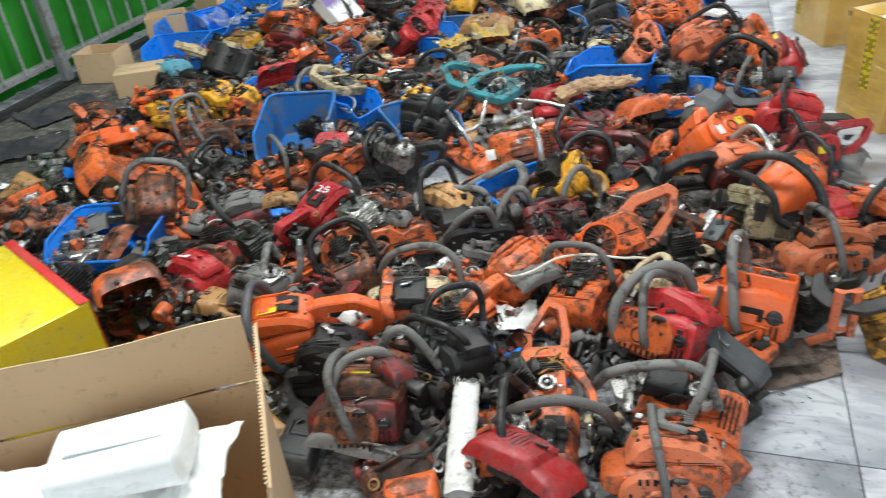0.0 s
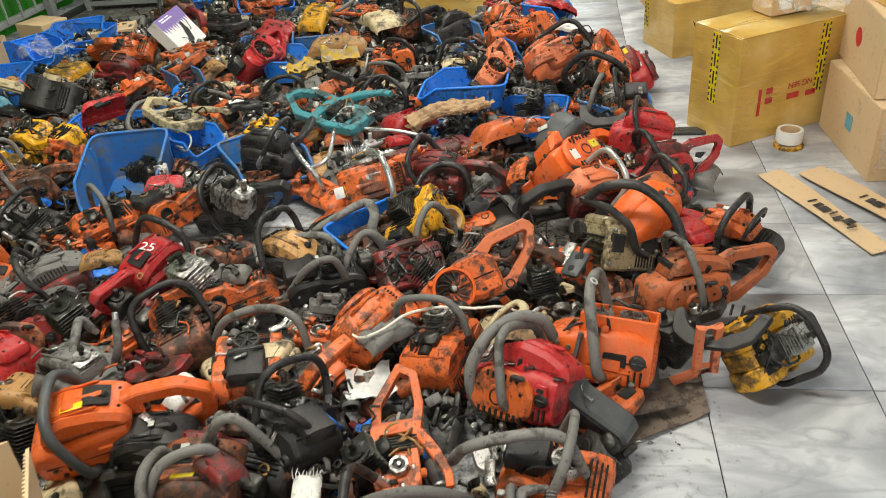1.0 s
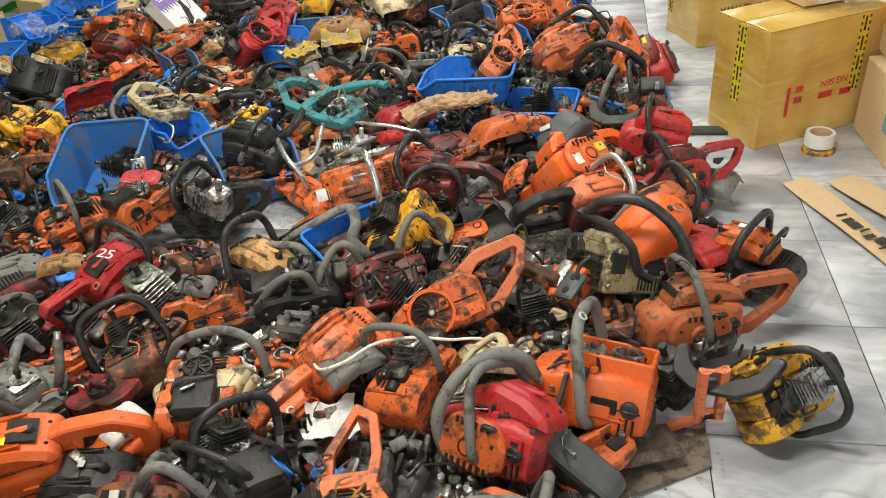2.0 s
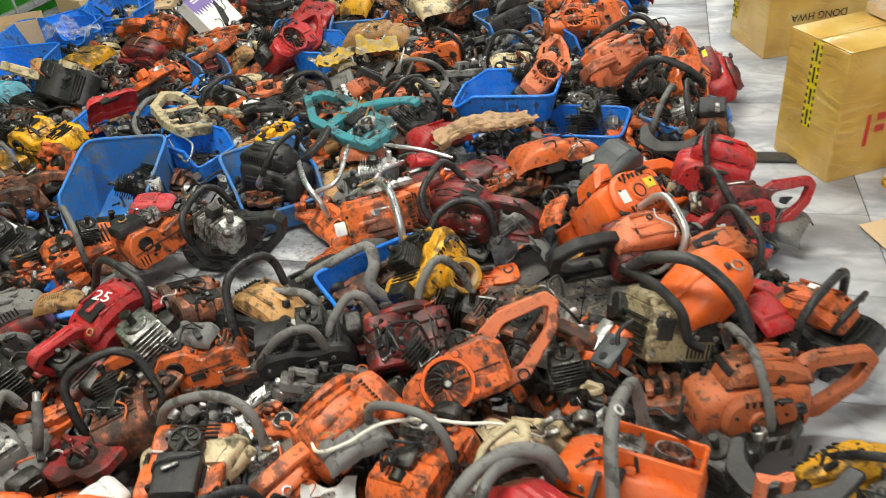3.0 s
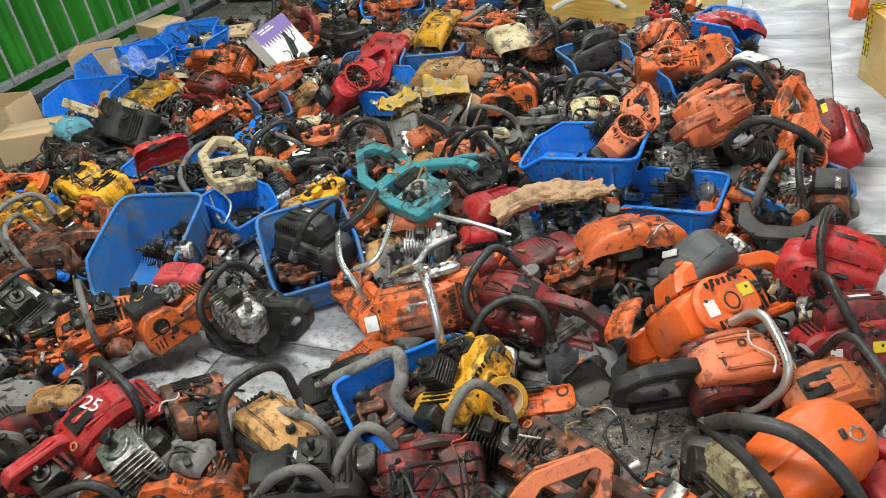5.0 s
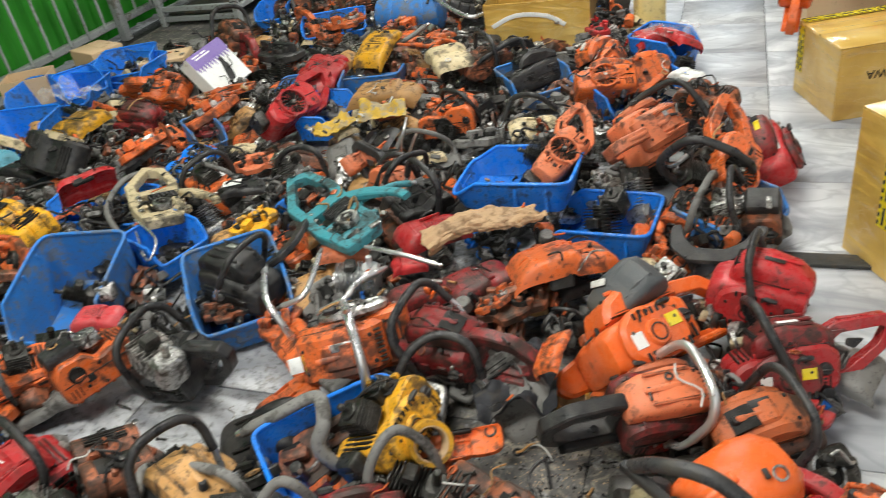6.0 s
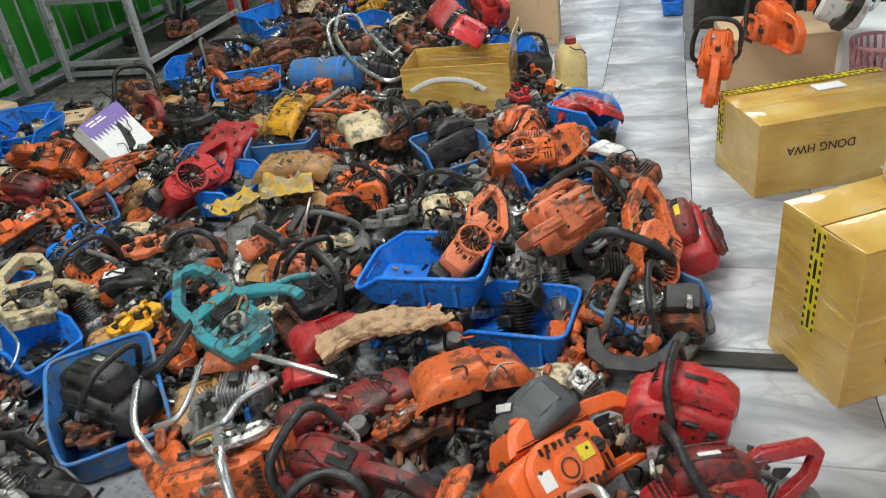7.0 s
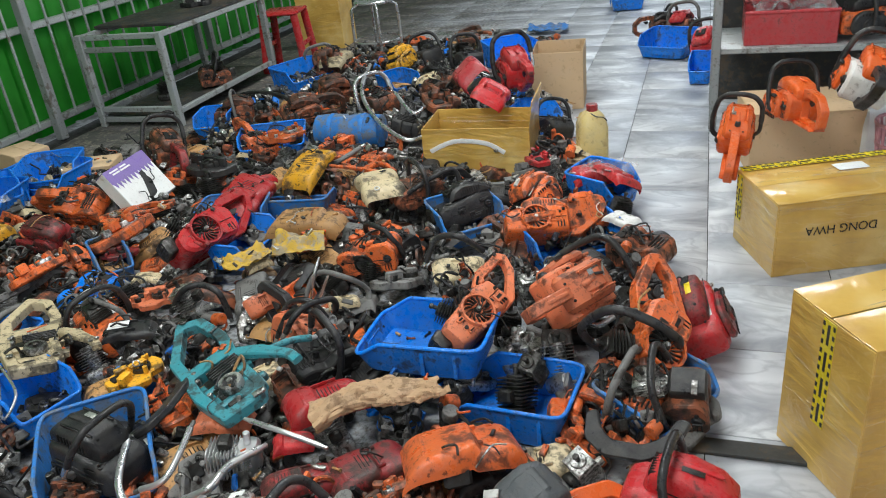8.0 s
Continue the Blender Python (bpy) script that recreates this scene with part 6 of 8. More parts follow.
bar_handle([(-0.583, 1.980, 0.100), (-0.502, 1.989, 0.200), (-0.431, 2.011, 0.220), (-0.407, 2.027, 0.150)], 0.011, "G", "", "")
bar_handle([(-0.596, 2.326, 0.120), (-0.514, 2.349, 0.160), (-0.424, 2.394, 0.190), (-0.379, 2.336, 0.180), (-0.386, 2.302, 0.140), (-0.355, 2.295, 0.100), (-0.295, 2.322, 0.060)], 0.013, "G", "", "", flat=1.3)
bin_tray(-0.359, 2.342, 0.022, 45, 0.000, 0.000, 0.339, 0.220, 0.130, "U", "blue parts bin under tangled handles")
bar_handle([(-0.231, 2.189, 0.100), (-0.218, 2.226, 0.200), (-0.183, 2.285, 0.240), (-0.137, 2.315, 0.180), (-0.113, 2.315, 0.100)], 0.011, "G", "", "")
bar_handle([(-0.285, 2.501, 0.140), (-0.255, 2.563, 0.200), (-0.194, 2.604, 0.220), (-0.123, 2.598, 0.200), (-0.097, 2.583, 0.120)], 0.011, "Q", "", "")
shell(-0.450, 2.513, 0.130, 154, 0.000, 0.000, 0.55, "G", 208)
# row of bins and saws past the middle
grip_frame(-0.727, 3.137, 0.210, -30, 0.000, 12.000, 1.20, "T", 209, "teal saw frame with wide grip and arm")
bar_handle([(-0.702, 3.090, 0.200), (-0.662, 3.168, 0.220), (-0.588, 3.283, 0.220), (-0.542, 3.342, 0.200)], 0.011, "T", "teal handle arm of a saw frame", "")
grip_frame(-1.469, 3.231, 0.180, -38, 0.000, -10.000, 1.20, "C", 210, "cream saw frame with wide grip and fixings")
saw(-2.367, 3.603, 0.170, -10.900, -8.152, 50, 1.12, "kf", "KKCQC", 211, "cream and black saw frame with silver flywheel")
shell(-2.343, 3.845, 0.180, 93, 0.000, 0.000, 1.31, "Y", 212, "yellow cover on a black bin")
casting(-2.306, 4.301, 0.160, 4.810, 0.000, -50, 1.50, "O", 213)
saw(-2.076, 3.982, 0.130, 176, 6.501, -17.662, 0.93, "xt", "DD", 214)
casting(-1.883, 3.685, 0.150, 79, 0.000, -30, 1.07, "O", 215)
shell(-1.828, 3.278, 0.190, 61, 0.000, -60, 1.00, "R", 216)
casting(-1.768, 4.029, 0.150, 85, 0.000, -20, 1.50, "O", 217)
casting(-1.714, 3.926, 0.110, 26, 0.000, 0.000, 0.70, "D", 218)
saw(-1.342, 4.072, 0.170, -107, 2.739, 43, 1.12, "kfe", "RR", 219, "red chainsaw body with bare silver flywheel")
shell(-1.376, 4.397, 0.170, -82, 0.000, -20, 1.60, "R", 220)
shell(-1.188, 3.324, 0.170, 27, 0.000, 0.000, 0.88, "K", 221, "black housing with a plain white sticker", slots=False, label_bar=True)
bar_handle([(-1.207, 3.564, 0.100), (-1.119, 3.537, 0.200), (-1.053, 3.557, 0.220), (-0.980, 3.545, 0.200), (-0.971, 3.558, 0.100)], 0.011, "Q", "", "")
engine(-1.144, 3.587, 0.120, 10.000, 20, 0.000, 1.00, "S", 222)
casting(-1.287, 3.584, 0.130, 28, 0.000, 0.000, 0.82, "o", 223)
shell(-1.436, 3.728, 0.120, 16.019, 0.000, 0.000, 0.61, "C", 224, slots=False)
shell(-0.975, 4.152, 0.160, 6.958, 0.000, 0.000, 1.47, "N", 225, "dusty brown bonnet cover on the heap")
saw(-0.567, 4.024, 0.140, -174, -5.765, 2.951, 0.93, "xb", "OK", 226)
saw(0.010, 4.282, 0.150, -161, 4.313, 56, 0.93, "kft", "OO", 227)
saw(0.144, 3.676, 0.190, 62, -5.618, 46, 1.08, "kthc", "ooo", 228, "peach-coloured faded chainsaw with grey handle")
saw(0.405, 3.560, 0.180, -105, -15.000, 49, 1.12, "kfeh", "OOOQ", 229, "orange chainsaw with bare flywheel and black handle")
saw(0.515, 3.813, 0.120, -81, -8.697, 28, 0.96, "tc", "RD", 230)
saw(-0.080, 3.560, 0.220, -113, -8.000, 57, 0.90, "kfe", "ooo", 231, "faded orange stripped saw lying in a blue bin")
saw(0.524, 3.335, 0.130, 178, -4.996, -15.852, 0.93, "dhxe", "BK Q", 232, "dark oily saw body with black handle")
bin_tray(0.433, 3.371, 0.022, 57, 0.000, 0.000, 0.286, 0.220, 0.130, "V")
saw(0.292, 3.367, 0.110, -21, 5.291, 17.022, 0.93, "hx", "OK", 233)
guard(0.393, 3.121, 0.175, -14, 8.0, 30, 1.1, "K", 234, "large black plastic guard")
bin_tray(-0.205, 3.430, 0.125, -91, 0.000, 0.000, 0.26, 0.385, 0.105, "U", "bright blue parts bin with a stripped saw inside")
bin_tray(0.065, 3.330, 0.012, -96, 0.000, 0.000, 0.25, 0.34, 0.115, "U", "bright blue parts bin with small parts")
engine(0.104, 3.392, 0.120, 70, 30, 0.000, 0.80, "X", 235)
shell(-0.401, 3.117, 0.160, 43, 0.000, 0.000, 1.06, "R", 236, "red cover with a yellow patch")
shell(0.004, 2.976, 0.160, 28, 0.000, -18.000, 1.39, "O", 237, "scratched orange bonnet cover")
casting(-0.089, 2.843, 0.130, 32, 0.000, 0.000, 0.90, "B", 238)
casting(-0.120, 2.836, 0.150, 58, 0.000, -30, 0.60, "O", 239)
shell(-0.349, 2.848, 0.130, 36, 0.000, 0.000, 0.83, "D", 240)
shell(-0.217, 2.933, 0.120, 46, 0.000, 0.000, 1.02, "D", 241)
shell(-0.419, 2.961, 0.150, 29, 0.000, 0.000, 0.55, "R", 242, slots=False)
casting(-0.283, 2.827, 0.090, -4.370, 0.000, 0.000, 0.99, "D", 243)
engine(-0.555, 2.911, 0.130, 20, 85, 0.000, 1.00, "H", 244, "chrome cylinder with bent pipe")
bar_handle([(-0.591, 2.746, 0.140), (-0.518, 2.756, 0.180), (-0.513, 2.827, 0.180), (-0.482, 2.921, 0.160)], 0.010, "H", "", "")
bar_handle([(-0.530, 2.969, 0.200), (-0.415, 2.943, 0.200), (-0.322, 2.937, 0.180)], 0.007, "H", "", "")
bar_handle([(-0.807, 2.843, 0.200), (-0.727, 2.708, 0.200), (-0.671, 2.665, 0.160), (-0.652, 2.670, 0.100)], 0.009, "H", "", "G")
bar_handle([(-0.719, 2.753, 0.140), (-0.652, 2.777, 0.170), (-0.650, 2.895, 0.220)], 0.008, "H", "", "G")
guard(-0.826, 3.010, 0.180, 97, 0.000, -30, 1.19, "K", 245)
shell(-0.653, 3.016, 0.140, 14.207, 0.000, 0.000, 0.72, "o", 246, slots=False)
casting(-1.040, 3.158, 0.140, 67, 0.000, 0.000, 0.80, "Y", 247)
bin_tray(-1.307, 3.033, 0.047, 72, 0.000, 0.000, 0.199, 0.200, 0.140, "U")
bar_handle([(-1.563, 3.092, 0.120), (-1.663, 3.178, 0.160), (-1.676, 3.305, 0.200), (-1.671, 3.418, 0.180)], 0.011, "G", "", "")
bar_handle([(-1.414, 3.049, 0.200), (-1.266, 2.952, 0.200), (-1.273, 2.892, 0.160), (-1.429, 3.043, 0.180)], 0.004, "H", "", "")
bin_tray(-2.834, 3.922, 0.022, 12.790, 0.000, 0.000, 0.372, 0.300, 0.150, "U")
bin_tray(-2.972, 4.375, 0.022, 6.351, 0.000, 0.000, 0.535, 0.300, 0.150, "U")
bin_tray(-2.780, 4.697, 0.022, -6.778, 0.000, 0.000, 0.444, 0.300, 0.150, "U")
shell(-2.700, 3.625, 0.100, 167, 0.000, 0.000, 1.16, "L", 248, "pale blue plastic basket in the clutter")
bin_tray(-1.800, 3.298, 0.018, 0.576, 0.000, 0.000, 0.437, 0.200, 0.120, "U")
bin_tray(-1.409, 4.322, 0.027, 13.588, 0.000, 0.000, 0.299, 0.220, 0.140, "V")
casting(-0.897, 4.063, 0.140, 71, 0.000, 0.000, 0.87, "O", 249)
saw(-0.559, 4.150, 0.100, -121, -2.809, 3.436, 0.93, "xh", "KKKQ", 250)
bar_handle([(-0.404, 3.977, 0.120), (-0.362, 4.011, 0.200), (-0.270, 3.990, 0.220), (-0.207, 4.046, 0.140)], 0.011, "Q", "", "")
bar_handle([(-0.739, 3.647, 0.100), (-0.701, 3.707, 0.200), (-0.575, 3.668, 0.220), (-0.523, 3.722, 0.140), (-0.510, 3.657, 0.080)], 0.009, "G", "", "")
shell(-0.595, 3.664, 0.120, 30, 0.000, 0.000, 0.55, "C", 251, slots=False)
bar_handle([(-0.738, 3.465, 0.100), (-0.691, 3.489, 0.180), (-0.599, 3.477, 0.200), (-0.584, 3.522, 0.100)], 0.011, "Q", "", "")
shell(-0.838, 3.598, 0.150, -118, 0.000, -50, 0.70, "o", 252)
casting(-0.660, 3.515, 0.090, 142, 0.000, 0.000, 0.87, "K", 253)
casting(-0.811, 3.258, 0.120, -73, 0.000, 0.000, 0.72, "O", 254)
saw(-1.461, 3.477, 0.100, -30, 5.887, 10.596, 1.03, "eh", "OKOQ", 255)
casting(-1.680, 3.162, 0.120, 57, 0.000, 0.000, 0.60, "K", 256)
casting(-0.251, 3.243, 0.060, -50, 0.000, 0.000, 0.74, "X", 257)
saw(-1.601, 3.695, 0.100, -99, 2.739, -5.801, 0.93, "x", "U", 258)
# edge of the heap towards the green wall
casting(-2.18, 2.52, 0.170, 40, 0.000, -30, 1.30, "P", 400)
shell(-2.12, 2.25, 0.170, 130, 10.000, -35, 1.30, "O", 401)
saw(-2.52, 2.74, 0.130, -35, 4.0, 18, 1.0, "kx", "OOo", 402)
casting(-2.30, 2.02, 0.110, 70, 0.000, -20, 1.20, "O", 403)
saw(-2.22, 1.93, 0.100, 15, 0.0, 10, 0.95, "xr", "BB", 404)
casting(-2.36, 3.02, 0.150, 10, 0.000, 25, 1.20, "O", 405)
# far part of the heap
bin_tray(-2.791, 4.742, 0.042, 24, 0.000, 0.000, 0.317, 0.300, 0.150, "U", "blue parts bin beside the green wall")
bin_tray(-2.873, 4.437, 0.042, 55, 0.000, 0.000, 0.220, 0.300, 0.150, "U")
saw(-2.260, 4.261, 0.160, -0.387, 2.799, 29, 1.00, "xc", "OO", 259)
grip_frame(-1.818, 4.181, 0.170, -127, 0.000, 0.000, 0.75, "O", 260)
saw(-2.173, 4.947, 0.150, 144, 6.130, 13.338, 1.12, "rth", "BBDQ", 261)
casting(-1.863, 4.834, 0.130, -29, 0.000, 0.000, 1.37, "K", 262)
shell(-1.444, 4.502, 0.150, 73, 0.000, -25, 1.22, "R", 263)
saw(-1.441, 5.304, 0.140, 8.433, -0.504, -2.918, 0.93, "xw", "KK", 264)
shell(-1.223, 4.704, 0.170, 84, 20, 0.000, 1.38, "Y", 265, "yellow slotted starter cage standing in the heap")
bar_handle([(-1.258, 4.843, 0.120), (-1.136, 4.858, 0.160), (-1.047, 4.947, 0.200)], 0.012, "G", "", "")
grip_frame(-0.962, 4.791, 0.160, 166, 0.000, 0.000, 0.75, "O", 266)
shell(-0.791, 4.524, 0.180, -57, 0.000, 0.000, 1.60, "C", 267, "long cream lever cover between saws", slots=False)
bin_tray(-1.212, 4.510, 0.012, -171, 0.000, 0.000, 0.358, 0.200, 0.130, "V")
saw(-0.587, 4.599, 0.150, -136, 6.810, -3.853, 0.94, "rhw", "BKKQ", 268)
saw(-0.343, 4.486, 0.140, -139, -3.796, 13.459, 0.93, "etd", "KK", 269)
bar_handle([(-0.729, 4.459, 0.100), (-0.595, 4.477, 0.200), (-0.488, 4.622, 0.220), (-0.459, 4.627, 0.140)], 0.011, "Q", "", "")
saw(-0.099, 4.567, 0.150, -112, -8.328, 30, 0.93, "tc", "OO", 270)
saw(0.040, 4.317, 0.150, 32, 0.017, 44, 0.93, "kf", "OO", 271)
bin_tray(0.136, 4.721, 0.042, 67, 0.000, 0.000, 0.230, 0.250, 0.150, "U", "bright blue parts bin with bright red covers")
shell(0.097, 4.734, 0.160, 38, 0.000, 0.000, 1.09, "R", 272)
shell(0.189, 4.709, 0.160, -49, 0.000, -30, 1.18, "R", 273)
casting(0.100, 4.784, 0.140, -42, 0.000, 0.000, 0.83, "R", 274)
shell(0.251, 4.322, 0.150, -34, 0.000, 0.000, 0.63, "W", 275, "white round filter cover on dark parts", slots=False)
saw(0.272, 4.198, 0.120, -21, 4.225, 1.721, 0.93, "xw", "BK", 276)
bin_tray(0.083, 4.239, 0.027, 35, 0.000, 0.000, 0.357, 0.250, 0.140, "U")
bin_tray(-0.378, 4.401, 0.027, 40, 0.000, 0.000, 0.269, 0.250, 0.140, "V", "blue parts bin with a blurred dusty front")
saw(-2.156, 5.720, 0.150, -154, 2.164, 2.276, 0.93, "xth", "BB", 277)
saw(-1.711, 5.732, 0.160, -142, -0.461, -16.549, 0.93, "rt", "BBB", 278)
saw(-1.766, 6.094, 0.160, 49, -7.588, 16.255, 0.93, "xt", "BB", 279)
bar_handle([(-2.225, 5.392, 0.100), (-2.286, 5.858, 0.200), (-1.913, 5.773, 0.220), (-1.698, 5.534, 0.120)], 0.011, "Q", "", "")
saw(-1.837, 5.245, 0.120, -30, -6.838, -5.009, 0.93, "xk", "OO", 280)
bin_tray(-2.294, 5.582, 0.047, 14.051, 0.000, 0.000, 0.209, 0.250, 0.140, "U")
bin_tray(-1.746, 5.303, 0.027, 22, 0.000, 0.000, 0.370, 0.250, 0.140, "U")
casting(-1.635, 5.253, 0.150, 52, 0.000, 0.000, 1.07, "O", 281)
casting(-1.272, 5.083, 0.120, 83, 0.000, 0.000, 1.50, "O", 282)
saw(-1.276, 5.812, 0.150, 140, 8.602, -1.854, 1.12, "xh", "BKBH", 283)
shell(-0.972, 4.928, 0.150, 61, 0.000, 0.000, 0.89, "O", 284)
casting(-0.786, 5.012, 0.120, 68, 0.000, 0.000, 0.77, "X", 285)
bar_handle([(-1.476, 6.155, 0.300), (-1.296, 5.583, 0.300), (-1.064, 5.200, 0.260), (-0.825, 4.990, 0.220), (-0.766, 5.155, 0.200)], 0.011, "H", "bent chrome trimmer handlebar", "")
bar_handle([(-1.067, 5.516, 0.300), (-0.883, 5.257, 0.270), (-0.877, 5.416, 0.250)], 0.010, "H", "", "")
saw(-1.007, 5.640, 0.140, -89, 0.486, -14.574, 1.12, "xw", "KK", 286)
saw(-2.193, 6.955, 0.120, -73, -1.257, 11.339, 1.12, "th", "OB", 287)
bin_tray(-2.228, 6.631, 0.026, 66, 0.000, 0.000, 0.392, 0.300, 0.180, "U")
saw(-2.049, 6.771, 0.200, 101, -1.165, 11.033, 1.12, "xk", "BB", 288)
shell(-2.022, 6.803, 0.180, -83, 0.000, 0.000, 1.60, "C", 289)
saw(-1.553, 6.989, 0.150, -112, -8.429, 16.247, 0.93, "ct", "YY", 290, "small yellow engine block")
saw(-1.402, 7.111, 0.120, 126, -8.035, -8.721, 1.12, "eh", "KKKQ", 291)
saw(-1.021, 6.851, 0.140, 133, -2.045, 6.229, 1.12, "ehw", "KKKQ", 292)
grip_frame(-1.171, 7.392, 0.200, -72, 0.000, 0.000, 1.20, "B", 293)
bin_tray(-1.414, 6.442, 0.027, 55, 0.000, 0.000, 0.231, 0.250, 0.140, "U")
saw(-0.445, 5.784, 0.330, 119, 6.702, -1.190, 1.12, "kth", "RRRQ", 294, "bright red chainsaw on top of the pile")
shell(-0.764, 5.907, 0.300, 118, 0.000, -40, 1.60, "I", 295)
shell(-0.470, 5.300, 0.350, -89, 0.000, -30, 1.30, "R", 296)
casting(-0.832, 5.559, 0.240, 122, 0.000, 0.000, 1.50, "B", 297)
saw(-0.962, 6.154, 0.200, -114, 0.835, -6.504, 0.93, "x", "B", 298)
bin_tray(-0.664, 6.550, 0.170, 36, 0.000, 0.000, 0.310, 0.300, 0.160, "U")
casting(-0.497, 6.766, 0.220, 63, 0.000, 0.000, 1.11, "B", 299)
shell(-1.056, 6.162, 0.200, 75, 0.000, 0.000, 1.30, "C", 300, slots=False)
saw(-0.171, 5.456, 0.120, 125, -0.322, 12.198, 0.93, "h", "KKKQ", 301)
bin_tray(-0.344, 5.605, 0.017, 81, 0.000, 0.000, 0.376, 0.250, 0.160, "U")
casting(-0.205, 5.030, 0.120, 133, 0.000, 0.000, 0.89, "R", 302)
casting(-1.399, 4.350, 0.100, 61, 0.000, 0.000, 0.65, "D", 303)
saw(-1.377, 3.485, 0.080, -90, 3.554, -15.491, 0.93, "h", "KK", 304)
bin_tray(-1.721, 3.884, 0.032, 51, 0.000, 0.000, 0.130, 0.250, 0.130, "V")
bin_tray(-1.233, 4.101, 0.038, 92, 0.000, 0.000, 0.303, 0.200, 0.120, "U")
casting(-0.699, 4.193, 0.100, -117, 0.000, 0.000, 1.08, "O", 305)
saw(-0.705, 3.532, 0.110, -23, -8.432, -16.208, 0.93, "kh", "oKKQ", 306)
bar_handle([(-0.774, 3.517, 0.080), (-0.721, 3.537, 0.180), (-0.634, 3.533, 0.200), (-0.580, 3.547, 0.100)], 0.011, "Q", "", "")
saw(-0.507, 3.432, 0.100, -124, 8.959, -16.222, 0.93, "xh", "KKKQ", 307)
shell(-1.043, 3.880, 0.120, 56, 0.000, 0.000, 0.59, "C", 308, slots=False)
bar_handle([(-0.738, 3.704, 0.100), (-0.700, 3.690, 0.200), (-0.691, 3.717, 0.240)], 0.005, "H", "", "")
bar_handle([(-0.707, 3.708, 0.100), (-0.651, 3.696, 0.200)], 0.005, "H", "", "")
# saws on the cartons by the rack, and bins along the aisle
saw(0.640, 4.640, 0.360, 83, 22.000, 6.387, 0.88, "rth", "PPPK", 309, "clean orange chainsaw leaning on a carton")
saw(0.885, 4.930, 0.400, 109, -2.517, 5.547, 0.92, "rthc", "PPPK", 310, "clean orange chainsaw with black handle on a carton")
saw(1.129, 4.996, 0.460, 84, 4.909, 20, 1.12, "kthc", "WPKK", 311, "white and orange chainsaw on a carton")
bin_tray(0.285, 7.420, 0.010, -20, 0.000, 0.000, 0.36, 0.34, 0.150, "U")
bin_tray(0.505, 6.720, 0.010, -4, 0.000, 0.000, 0.14, 0.24, 0.150, "U")
saw(0.185, 7.800, 0.130, 27, -4.800, -1.345, 0.93, "rth", "BKBQ", 312)
saw(0.339, 7.642, 0.140, 68, -5.941, -7.513, 1.12, "xth", "BR", 313)
saw(0.519, 7.006, 0.140, 76, 4.941, -14.744, 1.12, "th", "RRRQ", 314)
bin_tray(-0.180, 9.250, 0.012, 9.059, 0.000, 0.000, 0.302, 0.400, 0.180, "U")


# ---- cartons and loose goods ----
def carton(x, y, z, yaw, w, d, h, mat, label, tape=(), open_top=False, name="carton"):
    """A carton: panels with thickness, top flaps that meet, and warning tape. x, y, z: middle of its foot."""
    a = thing(name, label, "carton", "cartons", place(x, y, z, yaw))
    t = 0.005
    for n, c, s in (("side_panel", (-(w - t) / 2, 0, h / 2), (t, d, h)), ("side_panel", ((w - t) / 2, 0, h / 2), (t, d, h)), ("front_panel", (0, -(d - t) / 2, h / 2), (w - 2 * t, t, h)),
                    ("back_panel", (0, (d - t) / 2, h / 2), (w - 2 * t, t, h)), ("base", (0, 0, t / 2), (w - 2 * t, d - 2 * t, t))):
        part(n, Geo().box(c, s, 0.0018), mat, a)
    if not open_top:
        for sy in (-1, 1):
            part("flap", Geo().box((0, sy * d / 4, h + 0.003), (w * 0.998, d / 2 - 0.0015, 0.005), 0.0015, Matrix.Rotation(radians(-0.25 * sy), 4, "X")), mat, a)
    for fx, face in tape:
        # face f: down the front; s: down the left side; t: along the top
        m = {"f": Matrix.Translation((fx * w, -d / 2 - 0.0015, h * 0.66)), "s": Matrix.Translation((-w / 2 - 0.0015, fx * d, h * 0.66)) @ Matrix.Rotation(radians(-90), 4, "Z"),
             "t": Matrix.Translation((0, fx * d, h + 0.010)) @ Matrix.Rotation(radians(90), 4, "Y") @ Matrix.Rotation(radians(-90), 4, "Z")}[face]
        L = w * 0.98 if face == "t" else h * 0.66
        tp = part("warning_tape", Geo().box((0, 0, 0), (0.042, 0.0016, L), 0.0004, m), "ytape", a, "yellow and black warning tape")
        g = Geo()
        k = int(L / 0.022)
        for i in range(k):
            for q in (-1, 1):
                g.box((q * 0.0165, -0.0012, -L / 2 + (i + 0.5) * L / k), (0.007, 0.0012, L / k * 0.5), 0.0002, m)
        for i in range(k // 3):
            g.box((0, -0.0012, -L / 2 + (i + 0.5) * 3 * L / k), (0.008, 0.0012, L / k * 2.2), 0.0002, m)
        part("tape_print", g, "ink", tp)
    if mat == "wrap":
        # thin threads added as highlights along creases where the stretch film is gathered
        film = random.Random(int(w * 1000 + h * 100))
        for i in range(9):
            face = i % 3
            z0 = film.uniform(0.15, 0.95) * h
            pts = []
            for k in range(7):
                u = k / 6 * film.uniform(0.96, 1.0) - 0.5
                dz = z0 + film.uniform(-0.004, 0.004) + (k - 3) * 0.004 * ((i % 4) - 1.5)
                dz = min(max(dz, 0.02), h - 0.01)
                pts.append((u * w * 0.98, -d / 2 - 0.0006, dz) if face == 0 else (-w / 2 - 0.0006, u * d * 0.98, dz) if face == 1 else (u * w * 0.96, (dz / h - 0.5) * d * 0.9, h + 0.0062))
            cut = film.randint(0, 2)
            part("film_crease", Geo().sweep(pts[cut:7 - film.randint(0, 2)], 0.0009, 5, flat=1.8, smooth=3), "film", a, "thin film thread standing in for a highlight on stretch film")
    return a


